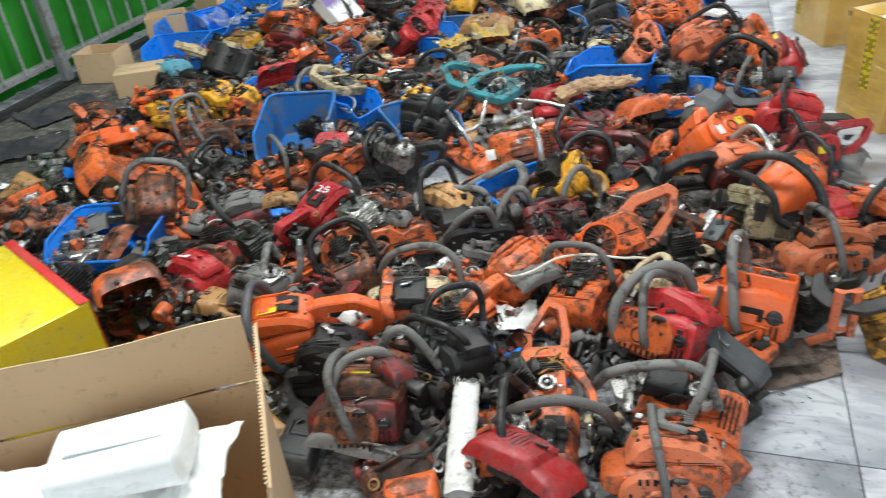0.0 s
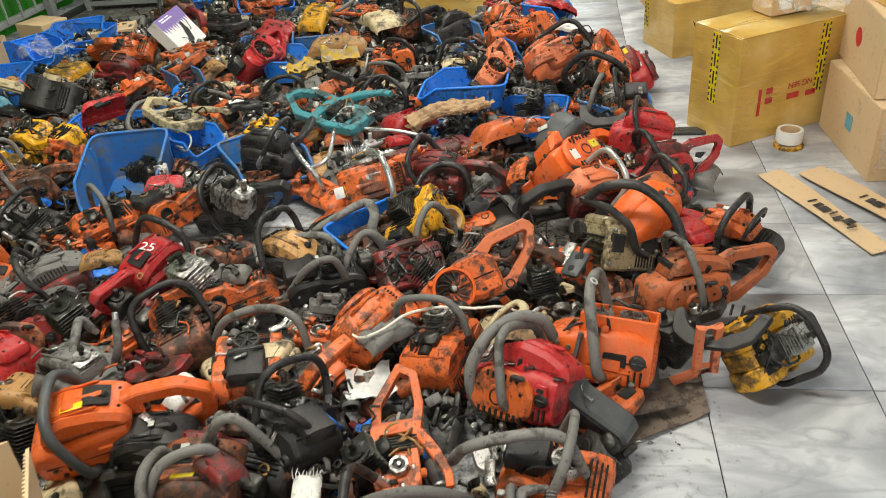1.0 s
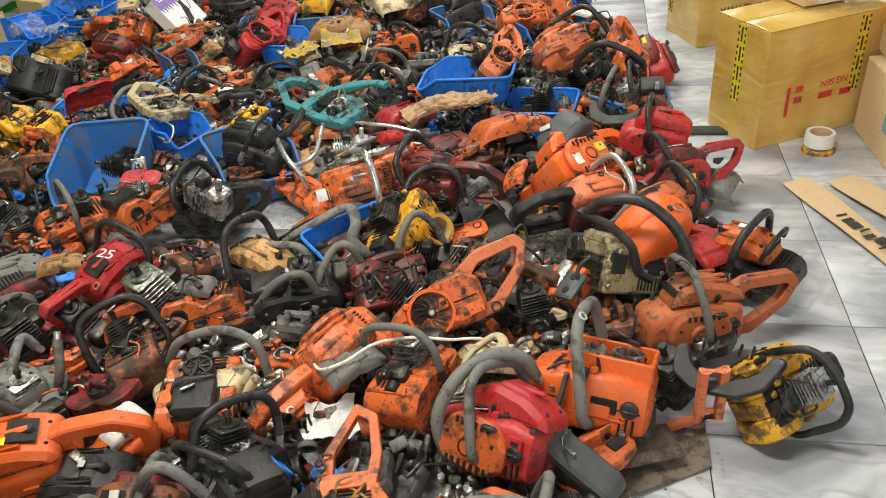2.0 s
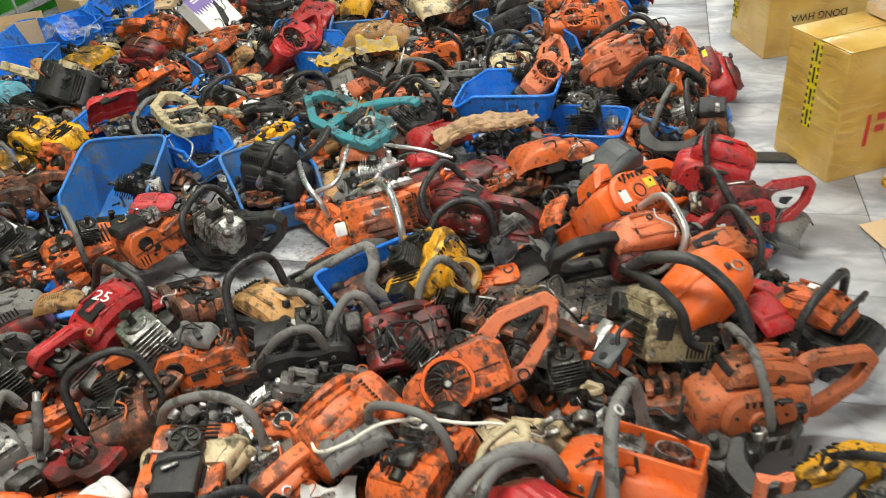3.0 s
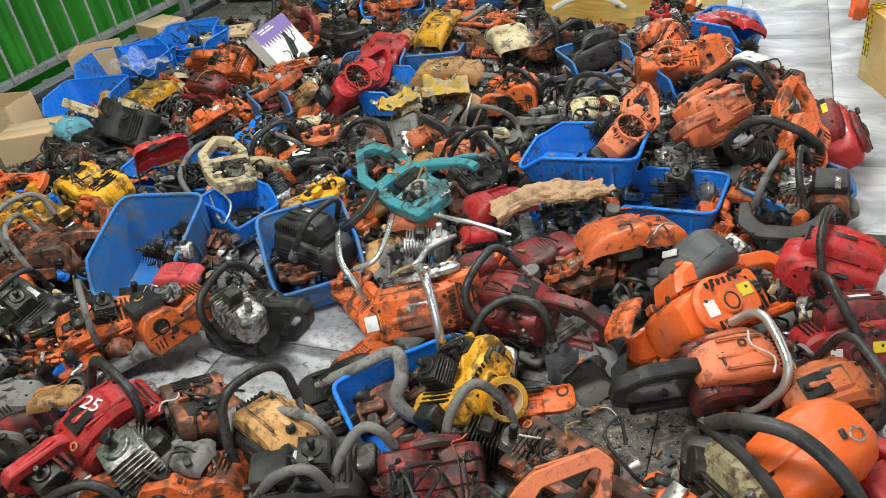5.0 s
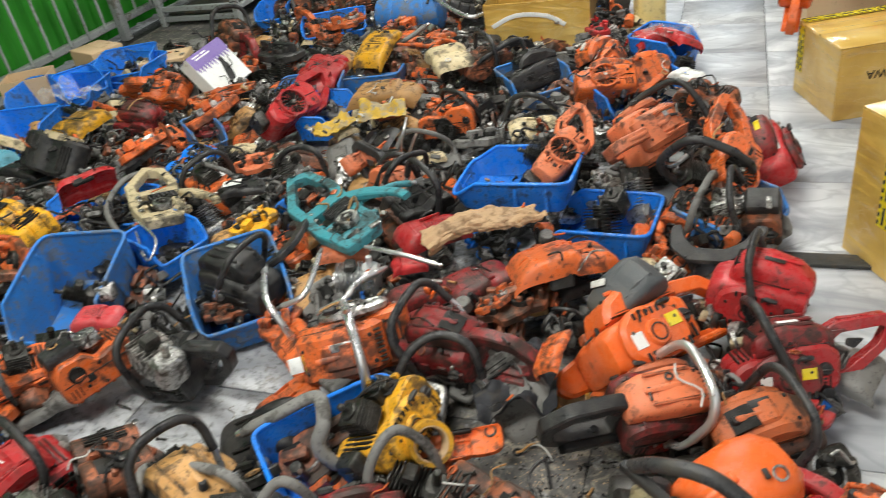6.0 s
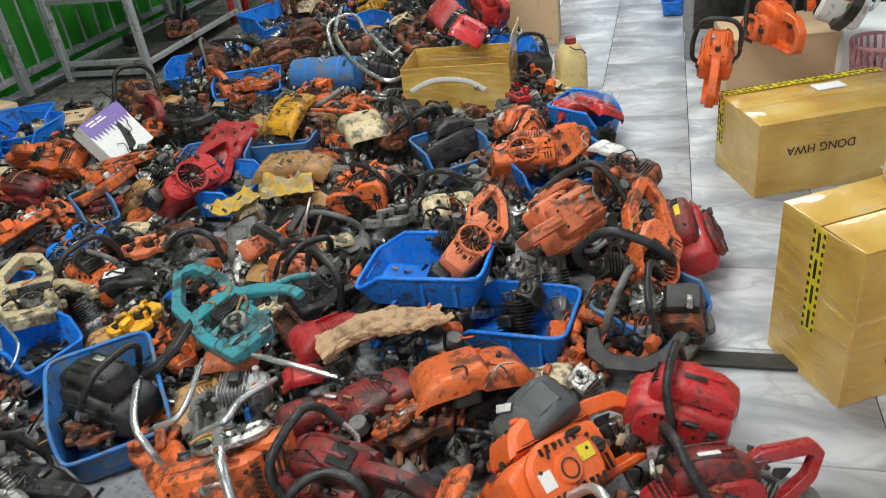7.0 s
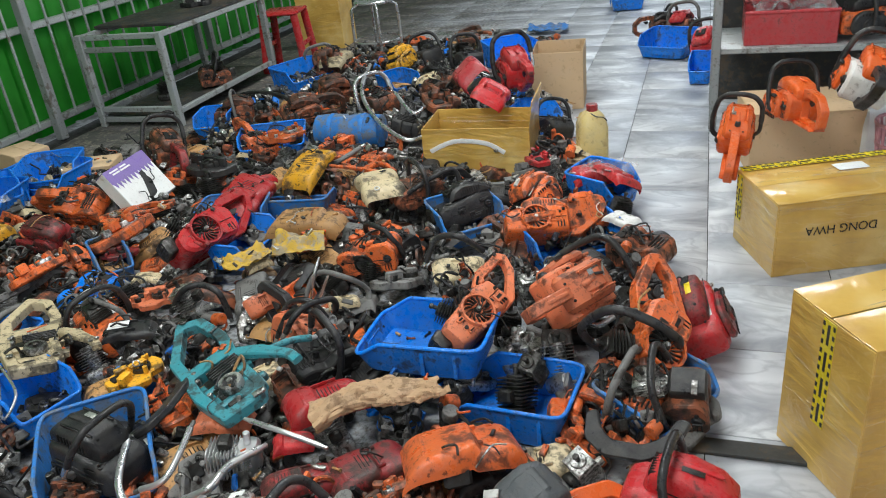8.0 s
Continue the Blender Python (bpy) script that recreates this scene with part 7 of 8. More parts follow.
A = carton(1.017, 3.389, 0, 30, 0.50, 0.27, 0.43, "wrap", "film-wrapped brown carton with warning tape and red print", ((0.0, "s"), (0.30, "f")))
up = lambda x, y, z: Matrix.Translation((x, y, z)) @ Matrix.Rotation(radians(90), 4, "X") @ Matrix.Rotation(radians(180), 4, "Z")
writing("red_print", "NG SEN", 0.034, "redink", A, up(0.06, -0.1375, 0.20), "red printed letters, upside down")
g = Geo().box((-0.135, -0.137, 0.16), (0.014, 0.001, 0.11), 0.0003)
part("red_bar", g, "redink", A, "red printed bar")
g = Geo()
for i, (bx, bz, bw) in enumerate(((-0.09, 0.20, 0.03), (-0.09, 0.16, 0.034), (0.03, 0.155, 0.06), (0.12, 0.15, 0.05))):
    g.box((bx, -0.137, bz), (bw, 0.001, 0.024), 0.0003)
part("red_marks", g, "redink", A, "unreadable red print")
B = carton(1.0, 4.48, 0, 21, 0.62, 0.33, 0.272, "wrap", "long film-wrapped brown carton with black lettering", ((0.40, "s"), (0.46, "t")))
writing("lettering", "DONG HWA", 0.045, "ink", B, up(-0.085, -0.1675, 0.165), "black stencilled letters, upside down", 0.95)
part("white_label", Geo().box((0.06, 0.07, 0.2815), (0.11, 0.06, 0.0012), 0.0003), "paper", B, "plain white label")
C2 = carton(0.93, 5.36, 0, 8, 0.46, 0.36, 0.28, "card", "open kraft carton carrying clean chainsaws")
R1 = carton(1.47, 3.10, 0, 3, 0.42, 0.50, 0.27, "card", "worn kraft carton at the bottom of a stack")
part("packing_tape", Geo().box((-0.16, -0.2515, 0.16), (0.06, 0.0016, 0.22), 0.0004), "film", R1, "clear packing tape")
part("blue_mark", Geo().box((-0.2115, -0.02, 0.13), (0.001, 0.06, 0.06), 0.0003), "L", R1, "faded blue printed square")
R2 = carton(1.50, 3.16, 0.279, -3, 0.44, 0.52, 0.26, "card", "kraft carton stacked on another carton")
part("red_mark", Geo().cyl((-0.2215, 0.02, 0.13), (-0.220, 0.02, 0.13), 0.035, n=20, ch=0.0003), "redink", R2, "faded round red print")
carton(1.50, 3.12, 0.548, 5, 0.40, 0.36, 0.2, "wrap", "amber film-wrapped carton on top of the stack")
carton(1.56, 2.60, 0, -4, 0.40, 0.40, 0.25, "card", "kraft carton in the row by the aisle")
carton(1.32, 3.75, 0, 12, 0.3, 0.3, 0.34, "card", "kraft carton behind the wrapped one")
sm = carton(1.07, 3.47, 0.441, 24, 0.18, 0.12, 0.09, "card", "small carton with white label lying on top")
part("label", Geo().box((-0.03, -0.0612, 0.045), (0.06, 0.001, 0.05), 0.0003), "paper", sm)


def crumple(name, c, sx, sy, h, mat, label, category, seed, yaw=0, thick=0.002, n=34, dome=0.0):
    """A crumpled sheet or cloth lying over what is under it."""
    off = Vector((seed * 3.1, seed * 1.7, 0))

    def fn(u, v):
        x, y = (u - 0.5) * sx, (v - 0.5) * sy
        q = Vector((x * 10, y * 10, 0)) + off
        w = 1 + 0.20 * noise.noise(q * 0.5)
        fold = abs(noise.noise(q * 0.9)) + 0.35 * abs(noise.noise(q * 2.2))
        return (x * w + 0.012 * noise.noise(q * 0.8), y * w + 0.012 * noise.noise(q * 1.7 + Vector((5, 5, 0))), h * (0.25 + 1.5 * fold) + 0.010 * noise.noise(q * 4.0) + dome * (math.sin(math.pi * v) ** 0.6 - 0.5) * (0.7 + 0.5 * math.sin(math.pi * u)))

    return solid(name, Geo().sheet(fn, n, n, thick), mat, label, category, at=pose(c[0], c[1], c[2], 0, 0, yaw))


crumple("plastic_film", (1.16, 3.42, 0.462), 0.36, 0.24, 0.05, "film", "crumpled clear plastic film on the carton", "plastic film", 3, 30)
crumple("plastic_film", (0.16, 4.74, 0.17), 0.22, 0.16, 0.04, "film", "clear plastic bag over bright red covers", "plastic film", 5)
crumple("black_cloth", (-0.03, 2.61, 0.03), 0.19, 0.19, 0.075, "cloth", "crumpled black cloth on the dirty tiles", "cloth", 7, 20)
crumple("yellow_cloth", (-0.90, 3.96, 0.15), 0.18, 0.13, 0.06, "ycloth", "dirty yellow cloth draped over saw parts", "cloth", 11, 25)
crumple("yellow_cloth", (-1.08, 3.86, 0.14), 0.19, 0.12, 0.05, "ycloth", "stained yellow rag over saw parts", "cloth", 12, 60)
bag = thing("paper_sack", "torn crumpled brown paper sack on the heap", "paper sack", at=pose(-0.235, 3.095, 0.210, 4, -6, 30) @ Matrix.Diagonal((0.92, 0.82, 0.9, 1)))


def sack_skin(u, v):
    # a flattened tube with sharp folds, pinched along its length and ragged at one end
    a0 = 2 * math.pi * v
    q = Vector((u * 4.2, math.cos(a0) * 1.1, math.sin(a0) * 1.1))
    fold = abs(noise.noise(q * 1.3)) * 0.9 + abs(noise.noise(q * 3.1)) * 0.4
    wide = 0.062 - 0.016 * math.sin(u * 7.0) - 0.018 * u
    return ((u - 0.5) * 0.36 + 0.030 * noise.noise(Vector((v * 5, 3, 1))) * (abs(2 * u - 1) ** 3), wide * math.cos(a0) * (0.8 + 0.5 * fold) + 0.02 * math.sin(u * 4), (0.030 - 0.010 * u) * math.sin(a0) * (0.6 + 1.1 * fold) + 0.012 * math.sin(u * 5))


part("skin", Geo().sheet(sack_skin, 70, 44, 0.0015), "sack", bag)
part("torn_strip", Geo().sheet(lambda u, v: (0.10 + 0.10 * u, -0.045 - 0.03 * v + 0.01 * noise.noise(Vector((u * 5, v, 2))), 0.004 + 0.018 * noise.noise(Vector((u * 4, v * 3, 7)))), 16, 6, 0.0015), "sack", bag)
crumple("white_paper", (-0.25, 1.62, 0.10), 0.12, 0.12, 0.03, "paper", "crumpled white paper between the saws", "paper", 17, 20)
crumple("white_paper", (-3.0, 3.65, 0.02), 0.2, 0.12, 0.03, "paper", "white paper on a flattened carton", "paper", 19, 20)
crumple("plastic_film", (-2.55, 4.05, 0.2), 0.22, 0.2, 0.08, "film", "clear plastic bag on a basket", "plastic film", 23)
crumple("blue_cloth", (-0.75, 8.3, 0.02), 0.34, 0.22, 0.04, "V", "blue cloth lying on the far tiles", "cloth", 29)
for px, py, sx, sy, yaw, seed in ((-2.72, 2.36, 0.10, 0.06, 20, 41), (-2.62, 2.24, 0.08, 0.05, 70, 42), (-2.95, 2.86, 0.12, 0.07, 35, 43), (-3.05, 2.45, 0.09, 0.06, 10, 44)):
    crumple("white_paper", (px, py, 0.004), sx, sy, 0.010, "paper", "torn white paper scrap on the oily floor", "paper", seed, yaw, n=14)
for px, py, sx, sy, yaw, seed in ((-3.0, 2.7, 0.45, 0.30, 30, 45), (-2.85, 2.1, 0.40, 0.26, -20, 46), (-3.15, 3.2, 0.4, 0.3, 60, 47)):
    crumple("black_cloth", (px, py, 0.004), sx, sy, 0.022, "cloth", "dark oily cloth trodden flat on the floor", "cloth", seed, yaw, n=26)
for i, (px, py, w2, yaw) in enumerate(((1.07, 2.64, 0.09, -68), (1.24, 2.66, 0.10, -62))):
    st = thing("flattened_carton", "flattened strip of brown cardboard lying on the tiles", "cardboard", "cardboard strips", pose(px, py, 0.006 + i * 0.004, 0, 0, yaw))
    part("sheet", Geo().sheet(lambda u, v: ((u - 0.5) * 0.58, (v - 0.5) * w2 * (1 + 0.1 * math.sin(u * 5)), 0.008 * math.sin(u * 3 + v) ** 2 + 0.003), 16, 4, 0.003), "card", st)
    g = Geo()
    for k in range(7):
        g.box((-0.04 + k * 0.032, -0.005, 0.0142), (0.008 + 0.012 * (k % 3), 0.035, 0.001), 0.0003, Matrix.Rotation(0.15 * (k % 2), 4, "Z"))
    tagged(part("scrawl", g, "ink", st), "unreadable black hand lettering", kind="stuff")


def tape_roll(x, y, z, r, h, mat, label, m=None):
    a = thing("tape_roll", label, "tape roll", "tape rolls", m or pose(x, y, z))
    part("tape", Geo().ring((0, 0, 0), (0, 0, 1), r * 0.76, r * 0.24, h, 28), mat, a)
    part("core", Geo().ring((0, 0, 0.001), (0, 0, 1), r * 0.70, r * 0.055, h - 0.002, 28), "card", a)
    return a


tape_roll(1.09, 3.17, 0.014, 0.05, 0.048, "paper", "cream roll of packing tape on a yellow ring")
tape_roll(1.085, 3.15, 0.0, 0.056, 0.012, "Y", "thin yellow tape ring on the tiles")
tape_roll(0.105, 2.60, 0.0, 0.045, 0.065, "Y", "yellow tape roll standing on dirty tiles")
tape_roll(-0.16, 2.37, 0.05, 0.05, 0.05, "Y", "yellow drum in an upturned cover", pose(-0.16, 2.36, 0.13, 50, 20, 30))
solid("floor_strip", Geo().box((0.55, 3.30, 0.008), (0.62, 0.055, 0.014), 0.003, None), "rust", "dark flat steel strip on the tiles", "steel strip")

# open carton with white packing, and a yellow box behind it
oc = carton(-0.776, 0.682, 0, 31, 0.56, 0.42, 0.375, "card", "open kraft carton full of white packing foam", open_top=True)
part("flap", Geo().sheet(lambda u, v: ((u - 0.5) * 0.55, 0.208 + 0.012 * v * v, 0.377 + 0.150 * v + 0.004 * math.sin(u * 9)), 14, 5, 0.005), "card", oc, "upright back flap")
part("flap", Geo().sheet(lambda u, v: (0.278 + 0.02 * v, (0.5 - u) * 0.41, 0.377 + 0.140 * v - 0.02 * v * u), 12, 5, 0.005), "card", oc, "upright side flap")
part("flap", Geo().sheet(lambda u, v: (-0.278 - 0.10 * v, (u - 0.5) * 0.41, 0.377 + 0.05 * v - 0.12 * v * v), 10, 5, 0.005), "card", oc)
g = Geo()
for i in range(46):
    g.box((0.296, -0.2 + i * 0.0088, 0.5135 - 0.01 * (46 - i) / 46), (0.0046, 0.0046, 0.003), 0.0006)
tagged(part("corrugation", g, "card", oc), kind="stuff")
fo = thing("packing_foam", "white moulded foam block lying in the carton", "packing foam", at=pose(-0.765, 0.737, 0.415, 4, -6, 22))
part("block", Geo().loft([(-0.13, 0, 0, 0.05, 0.02, 4), (-0.12, 0, 0, 0.07, 0.035, 5), (0.11, 0, 0, 0.075, 0.04, 5), (0.12, 0, 0, 0.06, 0.03, 4)], 20), "foam", fo)
part("groove", Geo().box((0, 0, 0.041), (0.18, 0.03, 0.006), 0.002), "foam", fo)
crumple("foam_packing", (-0.765, 0.641, 0.355), 0.46, 0.3, 0.03, "foam", "crushed white foam packing in the carton", "packing foam", 31, 27, 0.006)
crumple("plastic_film", (-0.765, 0.586, 0.395), 0.46, 0.28, 0.035, "film", "clear film over white packing", "plastic film", 37, 27)
yb = thing("yellow_box", "glossy yellow product box with red edge stripe", "box", at=pose(-1.43, 1.13, 0, 0, 0, -27))
part("body", Geo().box((0, 0, 0.21), (0.48, 0.26, 0.42), 0.004), "ytape", yb)
part("stripe", Geo().box((0, 0.118, 0.4225), (0.48, 0.024, 0.002), 0.0005).box((0, 0.1315, 0.34), (0.48, 0.002, 0.16), 0.0005), "redink", yb, "red printed stripe")

# wrapped bar, cord, oil jug, drum, boxes in the heap
wb = thing("wrapped_bar", "guide bar wrapped in white bubble film", "wrapped bar", at=pose(-0.258, 1.10, 0.205, 0, 0, 12))
part("wrap", Geo().sheet(lambda u, v: (0.029 * math.cos(2 * math.pi * v) * (1 + 0.10 * noise.noise(Vector((u * 9, v * 4, 1)))), (u - 0.5) * 0.31 + 0.006 * noise.noise(Vector((v * 7, u * 3, 5))),
                                       0.014 * math.sin(2 * math.pi * v) + 0.004 * noise.noise(Vector((u * 26, v * 9, 3))) - 0.05 * (0.5 - u) ** 2), 60, 20, 0.002), "W", wb)
fray = random.Random(5)
for k in range(9):
    q = -0.026 + 0.0065 * k
    part("frayed_edge", Geo().sweep([(q, 0.148, 0.0), (q * 1.1, 0.158, 0.003), (q * 1.2 + fray.uniform(-0.006, 0.006), 0.160 + fray.uniform(0, 0.014), fray.uniform(-0.006, 0.006))], [0.0035, 0.002, 0.001], 6, smooth=3, flat=0.5), "W", wb)
solid("cord", Geo().sweep([(-0.30, 1.70, 0.20), (-0.27, 1.67, 0.215), (-0.22, 1.69, 0.225), (-0.16, 1.73, 0.245), (-0.08, 1.75, 0.25), (0.0, 1.76, 0.24), (0.08, 1.77, 0.235), (0.16, 1.74, 0.2)], 0.0035, 7, smooth=5), "cord", "white cord tied across a chainsaw grip", "cord")
jg = thing("oil_jug", "oily yellow plastic jug with a red cap", "jug", at=pose(0.02, 5.27, 0.0, 0, 0, 20))
part("body", Geo().loft([(0.0, 0, 0, 0.07, 0.06, 3.4), (0.01, 0, 0, 0.085, 0.07, 4), (0.2, 0, 0, 0.085, 0.07, 4), (0.25, 0, 0, 0.06, 0.055, 3.5), (0.275, -0.01, 0, 0.03, 0.03, 2.5)], 20, Matrix.Rotation(radians(-90), 4, "Y")), "jug", jg)
part("cap", Geo().cyl((0, -0.01, 0.27), (0, -0.01, 0.305), 0.027, n=18), "R", jg, "red screw cap")
part("handle", Geo().sweep([(0, 0.07, 0.2), (0, 0.06, 0.27), (0, 0.02, 0.285), (0, 0.0, 0.27)], 0.012, 8), "jug", jg)
dr = thing("plastic_drum", "blue plastic drum lying on the heap", "drum", at=pose(-1.25, 5.27, 0.17))
part("body", Geo().loft([(-0.19, 0, 0, 0.06, 0.06, 2), (-0.18, 0, 0, 0.085, 0.085, 2), (-0.1, 0, 0, 0.09, 0.09, 2), (0.1, 0, 0, 0.09, 0.09, 2), (0.18, 0, 0, 0.085, 0.085, 2), (0.19, 0, 0, 0.06, 0.06, 2)], 22), "V", dr)
part("band", Geo().ring((-0.1, 0, 0), (1, 0, 0), 0.088, 0.006, 0.02).ring((0.08, 0, 0), (1, 0, 0), 0.088, 0.006, 0.02), "V", dr)
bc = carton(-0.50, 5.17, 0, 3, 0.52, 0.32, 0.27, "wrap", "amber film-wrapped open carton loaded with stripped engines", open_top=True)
part("flap", Geo().sheet(lambda u, v: (0.26 + 0.02 * v, (u - 0.5) * 0.32, 0.27 + v * 0.12), 8, 3, 0.005), "wrap", bc)
part("white_strip", Geo().sweep([(-0.22, -0.165, 0.16), (-0.1, -0.168, 0.21), (0.05, -0.168, 0.20), (0.14, -0.165, 0.15)], 0.012, 8, flat=0.2), "paper", bc, "white tape strip")
kc = carton(-0.31, 6.32, 0, 5, 0.30, 0.34, 0.34, "card", "tall kraft carton at the heap's far edge", open_top=True)
pb = thing("product_box", "white and purple product box with a black saw picture", "box", "", Matrix.Translation((-1.97, 4.42, 0.20)) @ Matrix.Rotation(radians(80), 4, "Z") @ Matrix.Rotation(radians(-36), 4, "X") @ Matrix.Rotation(radians(-6), 4, "Y") @ Matrix.Diagonal((0.86, 0.86, 0.86, 1)))
part("body", Geo().box((0, 0, 0), (0.30, 0.09, 0.27), 0.003), "paper", pb)
part("purple_band", Geo().box((0, -0.0462, 0.095), (0.30, 0.0012, 0.08), 0.0003).box((0, 0, 0.1362), (0.30, 0.09, 0.0012), 0.0003), "purple", pb, "purple printed band")
g = Geo()
for i, (bx, bw) in enumerate(((-0.085, 0.06), (-0.02, 0.045), (-0.08, 0.05), (-0.015, 0.07))):
    g.box((bx, -0.0475, 0.116 - 0.016 * (i // 2)), (bw, 0.001, 0.009), 0.0003)
part("print", g, "paper", pb, "unreadable white print")
for i in range(11):
    part("printed_tooth", Geo().prism([(-0.145 + i * 0.026, 0.056), (-0.122 + i * 0.026, 0.056), (-0.130 + i * 0.026, 0.022 - 0.012 * (i % 2))], -0.0475, -0.0464, 0.0002), "purple", pb)
g = Geo().prism(round_poly([(-0.03, -0.115), (0.035, -0.10), (0.065, -0.02), (0.05, 0.02), (0.02, 0.0), (0.0, -0.05)], 0.012), -0.0475, -0.0465, 0.0003)
g.prism(round_poly([(0.02, 0.0), (0.06, 0.01), (0.055, 0.045), (0.03, 0.04)], 0.006), -0.0478, -0.0466, 0.0003)
part("picture", g, "ink", pb, "plain black printed shape")
for x, y, yaw, lab in ((-2.62, 4.86, 20, "short weathered wood block on the floor"), (-3.15, 4.92, -20, "small worn kraft carton by the wall"), (-3.30, 4.5, 30, "open brown carton with scrap by the wall"), (-3.25, 3.75, 8, "torn brown carton by the green wall"), (-2.85, 3.55, 25, "brown cardboard box with oily stains")):
    carton(x, y, 0, yaw, 0.26, 0.2, 0.13 + 0.05 * (x < -3), "card", lab, open_top=x < -3.2)
crate = thing("crate", "black slotted plastic crate on the floor", "crate", at=pose(-2.55, 4.62, 0, 0, 0, 15))
for i in range(5):
    part("slat", Geo().box((0, -0.1 + i * 0.05, 0.05), (0.28, 0.02, 0.1), 0.003), "K", crate)

# steel rack table by the green wall, with loaded lower shelf
tb = thing("steel_table", "grey steel table with dark sheet top and low shelf", "table", at=pose(0, 0, 0))
TX0, TX1, TY0, TY1, TH = -3.38, -2.76, 5.86, 7.15, 0.62
for lx in (TX0, TX1):
    for ly in (TY0, TY1):
        part("leg", Geo().box((lx, ly, TH / 2), (0.045, 0.045, TH), 0.005), "steel", tb)
for z in (0.05, 0.12, TH - 0.10, TH - 0.02):
    part("cross_rail", Geo().box(((TX0 + TX1) / 2, TY0, z), (TX1 - TX0 - 0.05, 0.03, 0.035), 0.004), "steel", tb)
for lx in (TX0, TX1):
    for z in (0.10, TH - 0.02):
        part("side_rail", Geo().box((lx, (TY0 + TY1) / 2, z), (0.03, TY1 - TY0 - 0.05, 0.035), 0.004), "steel", tb)
part("top", Geo().box(((TX0 + TX1) / 2, (TY0 + TY1) / 2 + 0.12, TH + 0.012), (TX1 - TX0 + 0.02, TY1 - TY0 - 0.1, 0.02), 0.003), "rust", tb, "dark oily sheet top")
part("shelf", Geo().box(((TX0 + TX1) / 2, (TY0 + TY1) / 2, 0.075), (TX1 - TX0 - 0.06, TY1 - TY0 - 0.05, 0.012), 0.003), "rust", tb)
saw(-2.95, 6.5, 0.17, 40, 0, 0, 1, "xeh", "BKKQ", 700)
saw(-3.05, 6.95, 0.72, 80, 0, 10, 1, "tch", "DD", 701)
casting(-3.0, 6.65, 0.66, 10, 0, 0, 1, "K", 702)
engine(-3.1, 6.2, 0.14, 10, 0, 0, 1, "X", 703)


def plastic_stool(x, y, yaw):
    a = thing("plastic_stool", "red plastic stool standing among the saws", "stool", "red stools", pose(x, y, 0, 0, 0, yaw))
    part("seat", Geo().box((0, 0, 0.45), (0.32, 0.32, 0.025), 0.012), "R", a)
    for i in (-1, 1):
        for j in (-1, 1):
            part("leg", Geo().sweep([(i * 0.13, j * 0.13, 0.45), (i * 0.165, j * 0.165, 0.0)], 0.022, 8, smooth=1, flat=1.4), "R", a)
        part("stretcher", Geo().box((i * 0.15, 0, 0.2), (0.015, 0.28, 0.035), 0.004), "R", a)
    return a


plastic_stool(-2.70, 7.36, 10)
ss = thing("steel_stool", "round polished steel stool in the far heap", "stool", at=pose(-1.99, 7.55, 0))
part("seat", Geo().cyl((0, 0, 0.45), (0, 0, 0.475), 0.16, n=32, ch=0.008), "H", ss)
for i in range(4):
    aa = i * math.pi / 2 + 0.5
    c, sn = math.cos(aa), math.sin(aa)
    part("leg", Geo().sweep([(c * 0.10, sn * 0.10, 0.45), (c * 0.16, sn * 0.16, 0.43), (c * 0.185, sn * 0.185, 0.36), (c * 0.19, sn * 0.19, 0.0)], 0.011, 10), "H", ss)
part("ring", Geo().ring((0, 0, 0.16), (0, 0, 1), 0.183, 0.012, 0.012, 30), "H", ss)
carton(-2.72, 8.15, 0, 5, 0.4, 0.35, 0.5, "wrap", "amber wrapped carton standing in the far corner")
solid("glossy_sheet", Geo().box((-1.3, 8.35, 0.012), (0.9, 0.16, 0.02), 0.004), "H", "bright metal strip lying on the floor", "metal strip")

# steel shelf rack on the far side of the aisle
rk = thing("shelf_rack", "grey steel shelf rack with a red basket", "rack", at=pose(0, 0, 0))
for rx in (0.575, 1.915):
    for ry in (5.80, 6.3):
        part("upright", Geo().box((rx, ry, 0.8), (0.04, 0.04, 1.6), 0.004), "steel", rk)
for z in (0.40, 0.95):
    part("shelf", Geo().box((1.245, 6.05, z), (1.30, 0.48, 0.03), 0.004), "steel", rk)
part("back_panel", Geo().box((1.245, 6.32, 0.8), (1.34, 0.01, 1.6), 0.003), "rust", rk)
bk = thing("red_basket", "red plastic basket on the steel shelf", "basket", at=pose(0.915, 6.0, 0.416))
for c, s in (((0, -0.15, 0.08), (0.42, 0.006, 0.16)), ((0, 0.15, 0.08), (0.42, 0.006, 0.16)), ((-0.21, 0, 0.08), (0.006, 0.294, 0.16)), ((0.21, 0, 0.08), (0.006, 0.294, 0.16)), ((0, 0, 0.004), (0.41, 0.29, 0.008))):
    part("wall", Geo().box(c, s, 0.002), "I", bk)
part("rim", Geo().sweep([(-0.21, -0.15, 0.16), (0.21, -0.15, 0.16), (0.21, 0.15, 0.16), (-0.21, 0.15, 0.16)], 0.009, 8, closed=True, smooth=1), "I", bk)
crumple("plastic_film", (0.92, 5.98, 0.52), 0.34, 0.24, 0.08, "film", "clear film bag in the red basket", "plastic film", 43)
saw(1.30, 5.98, 0.52, 200, 0, 0, 1, "tch", "OKOQ", 704)
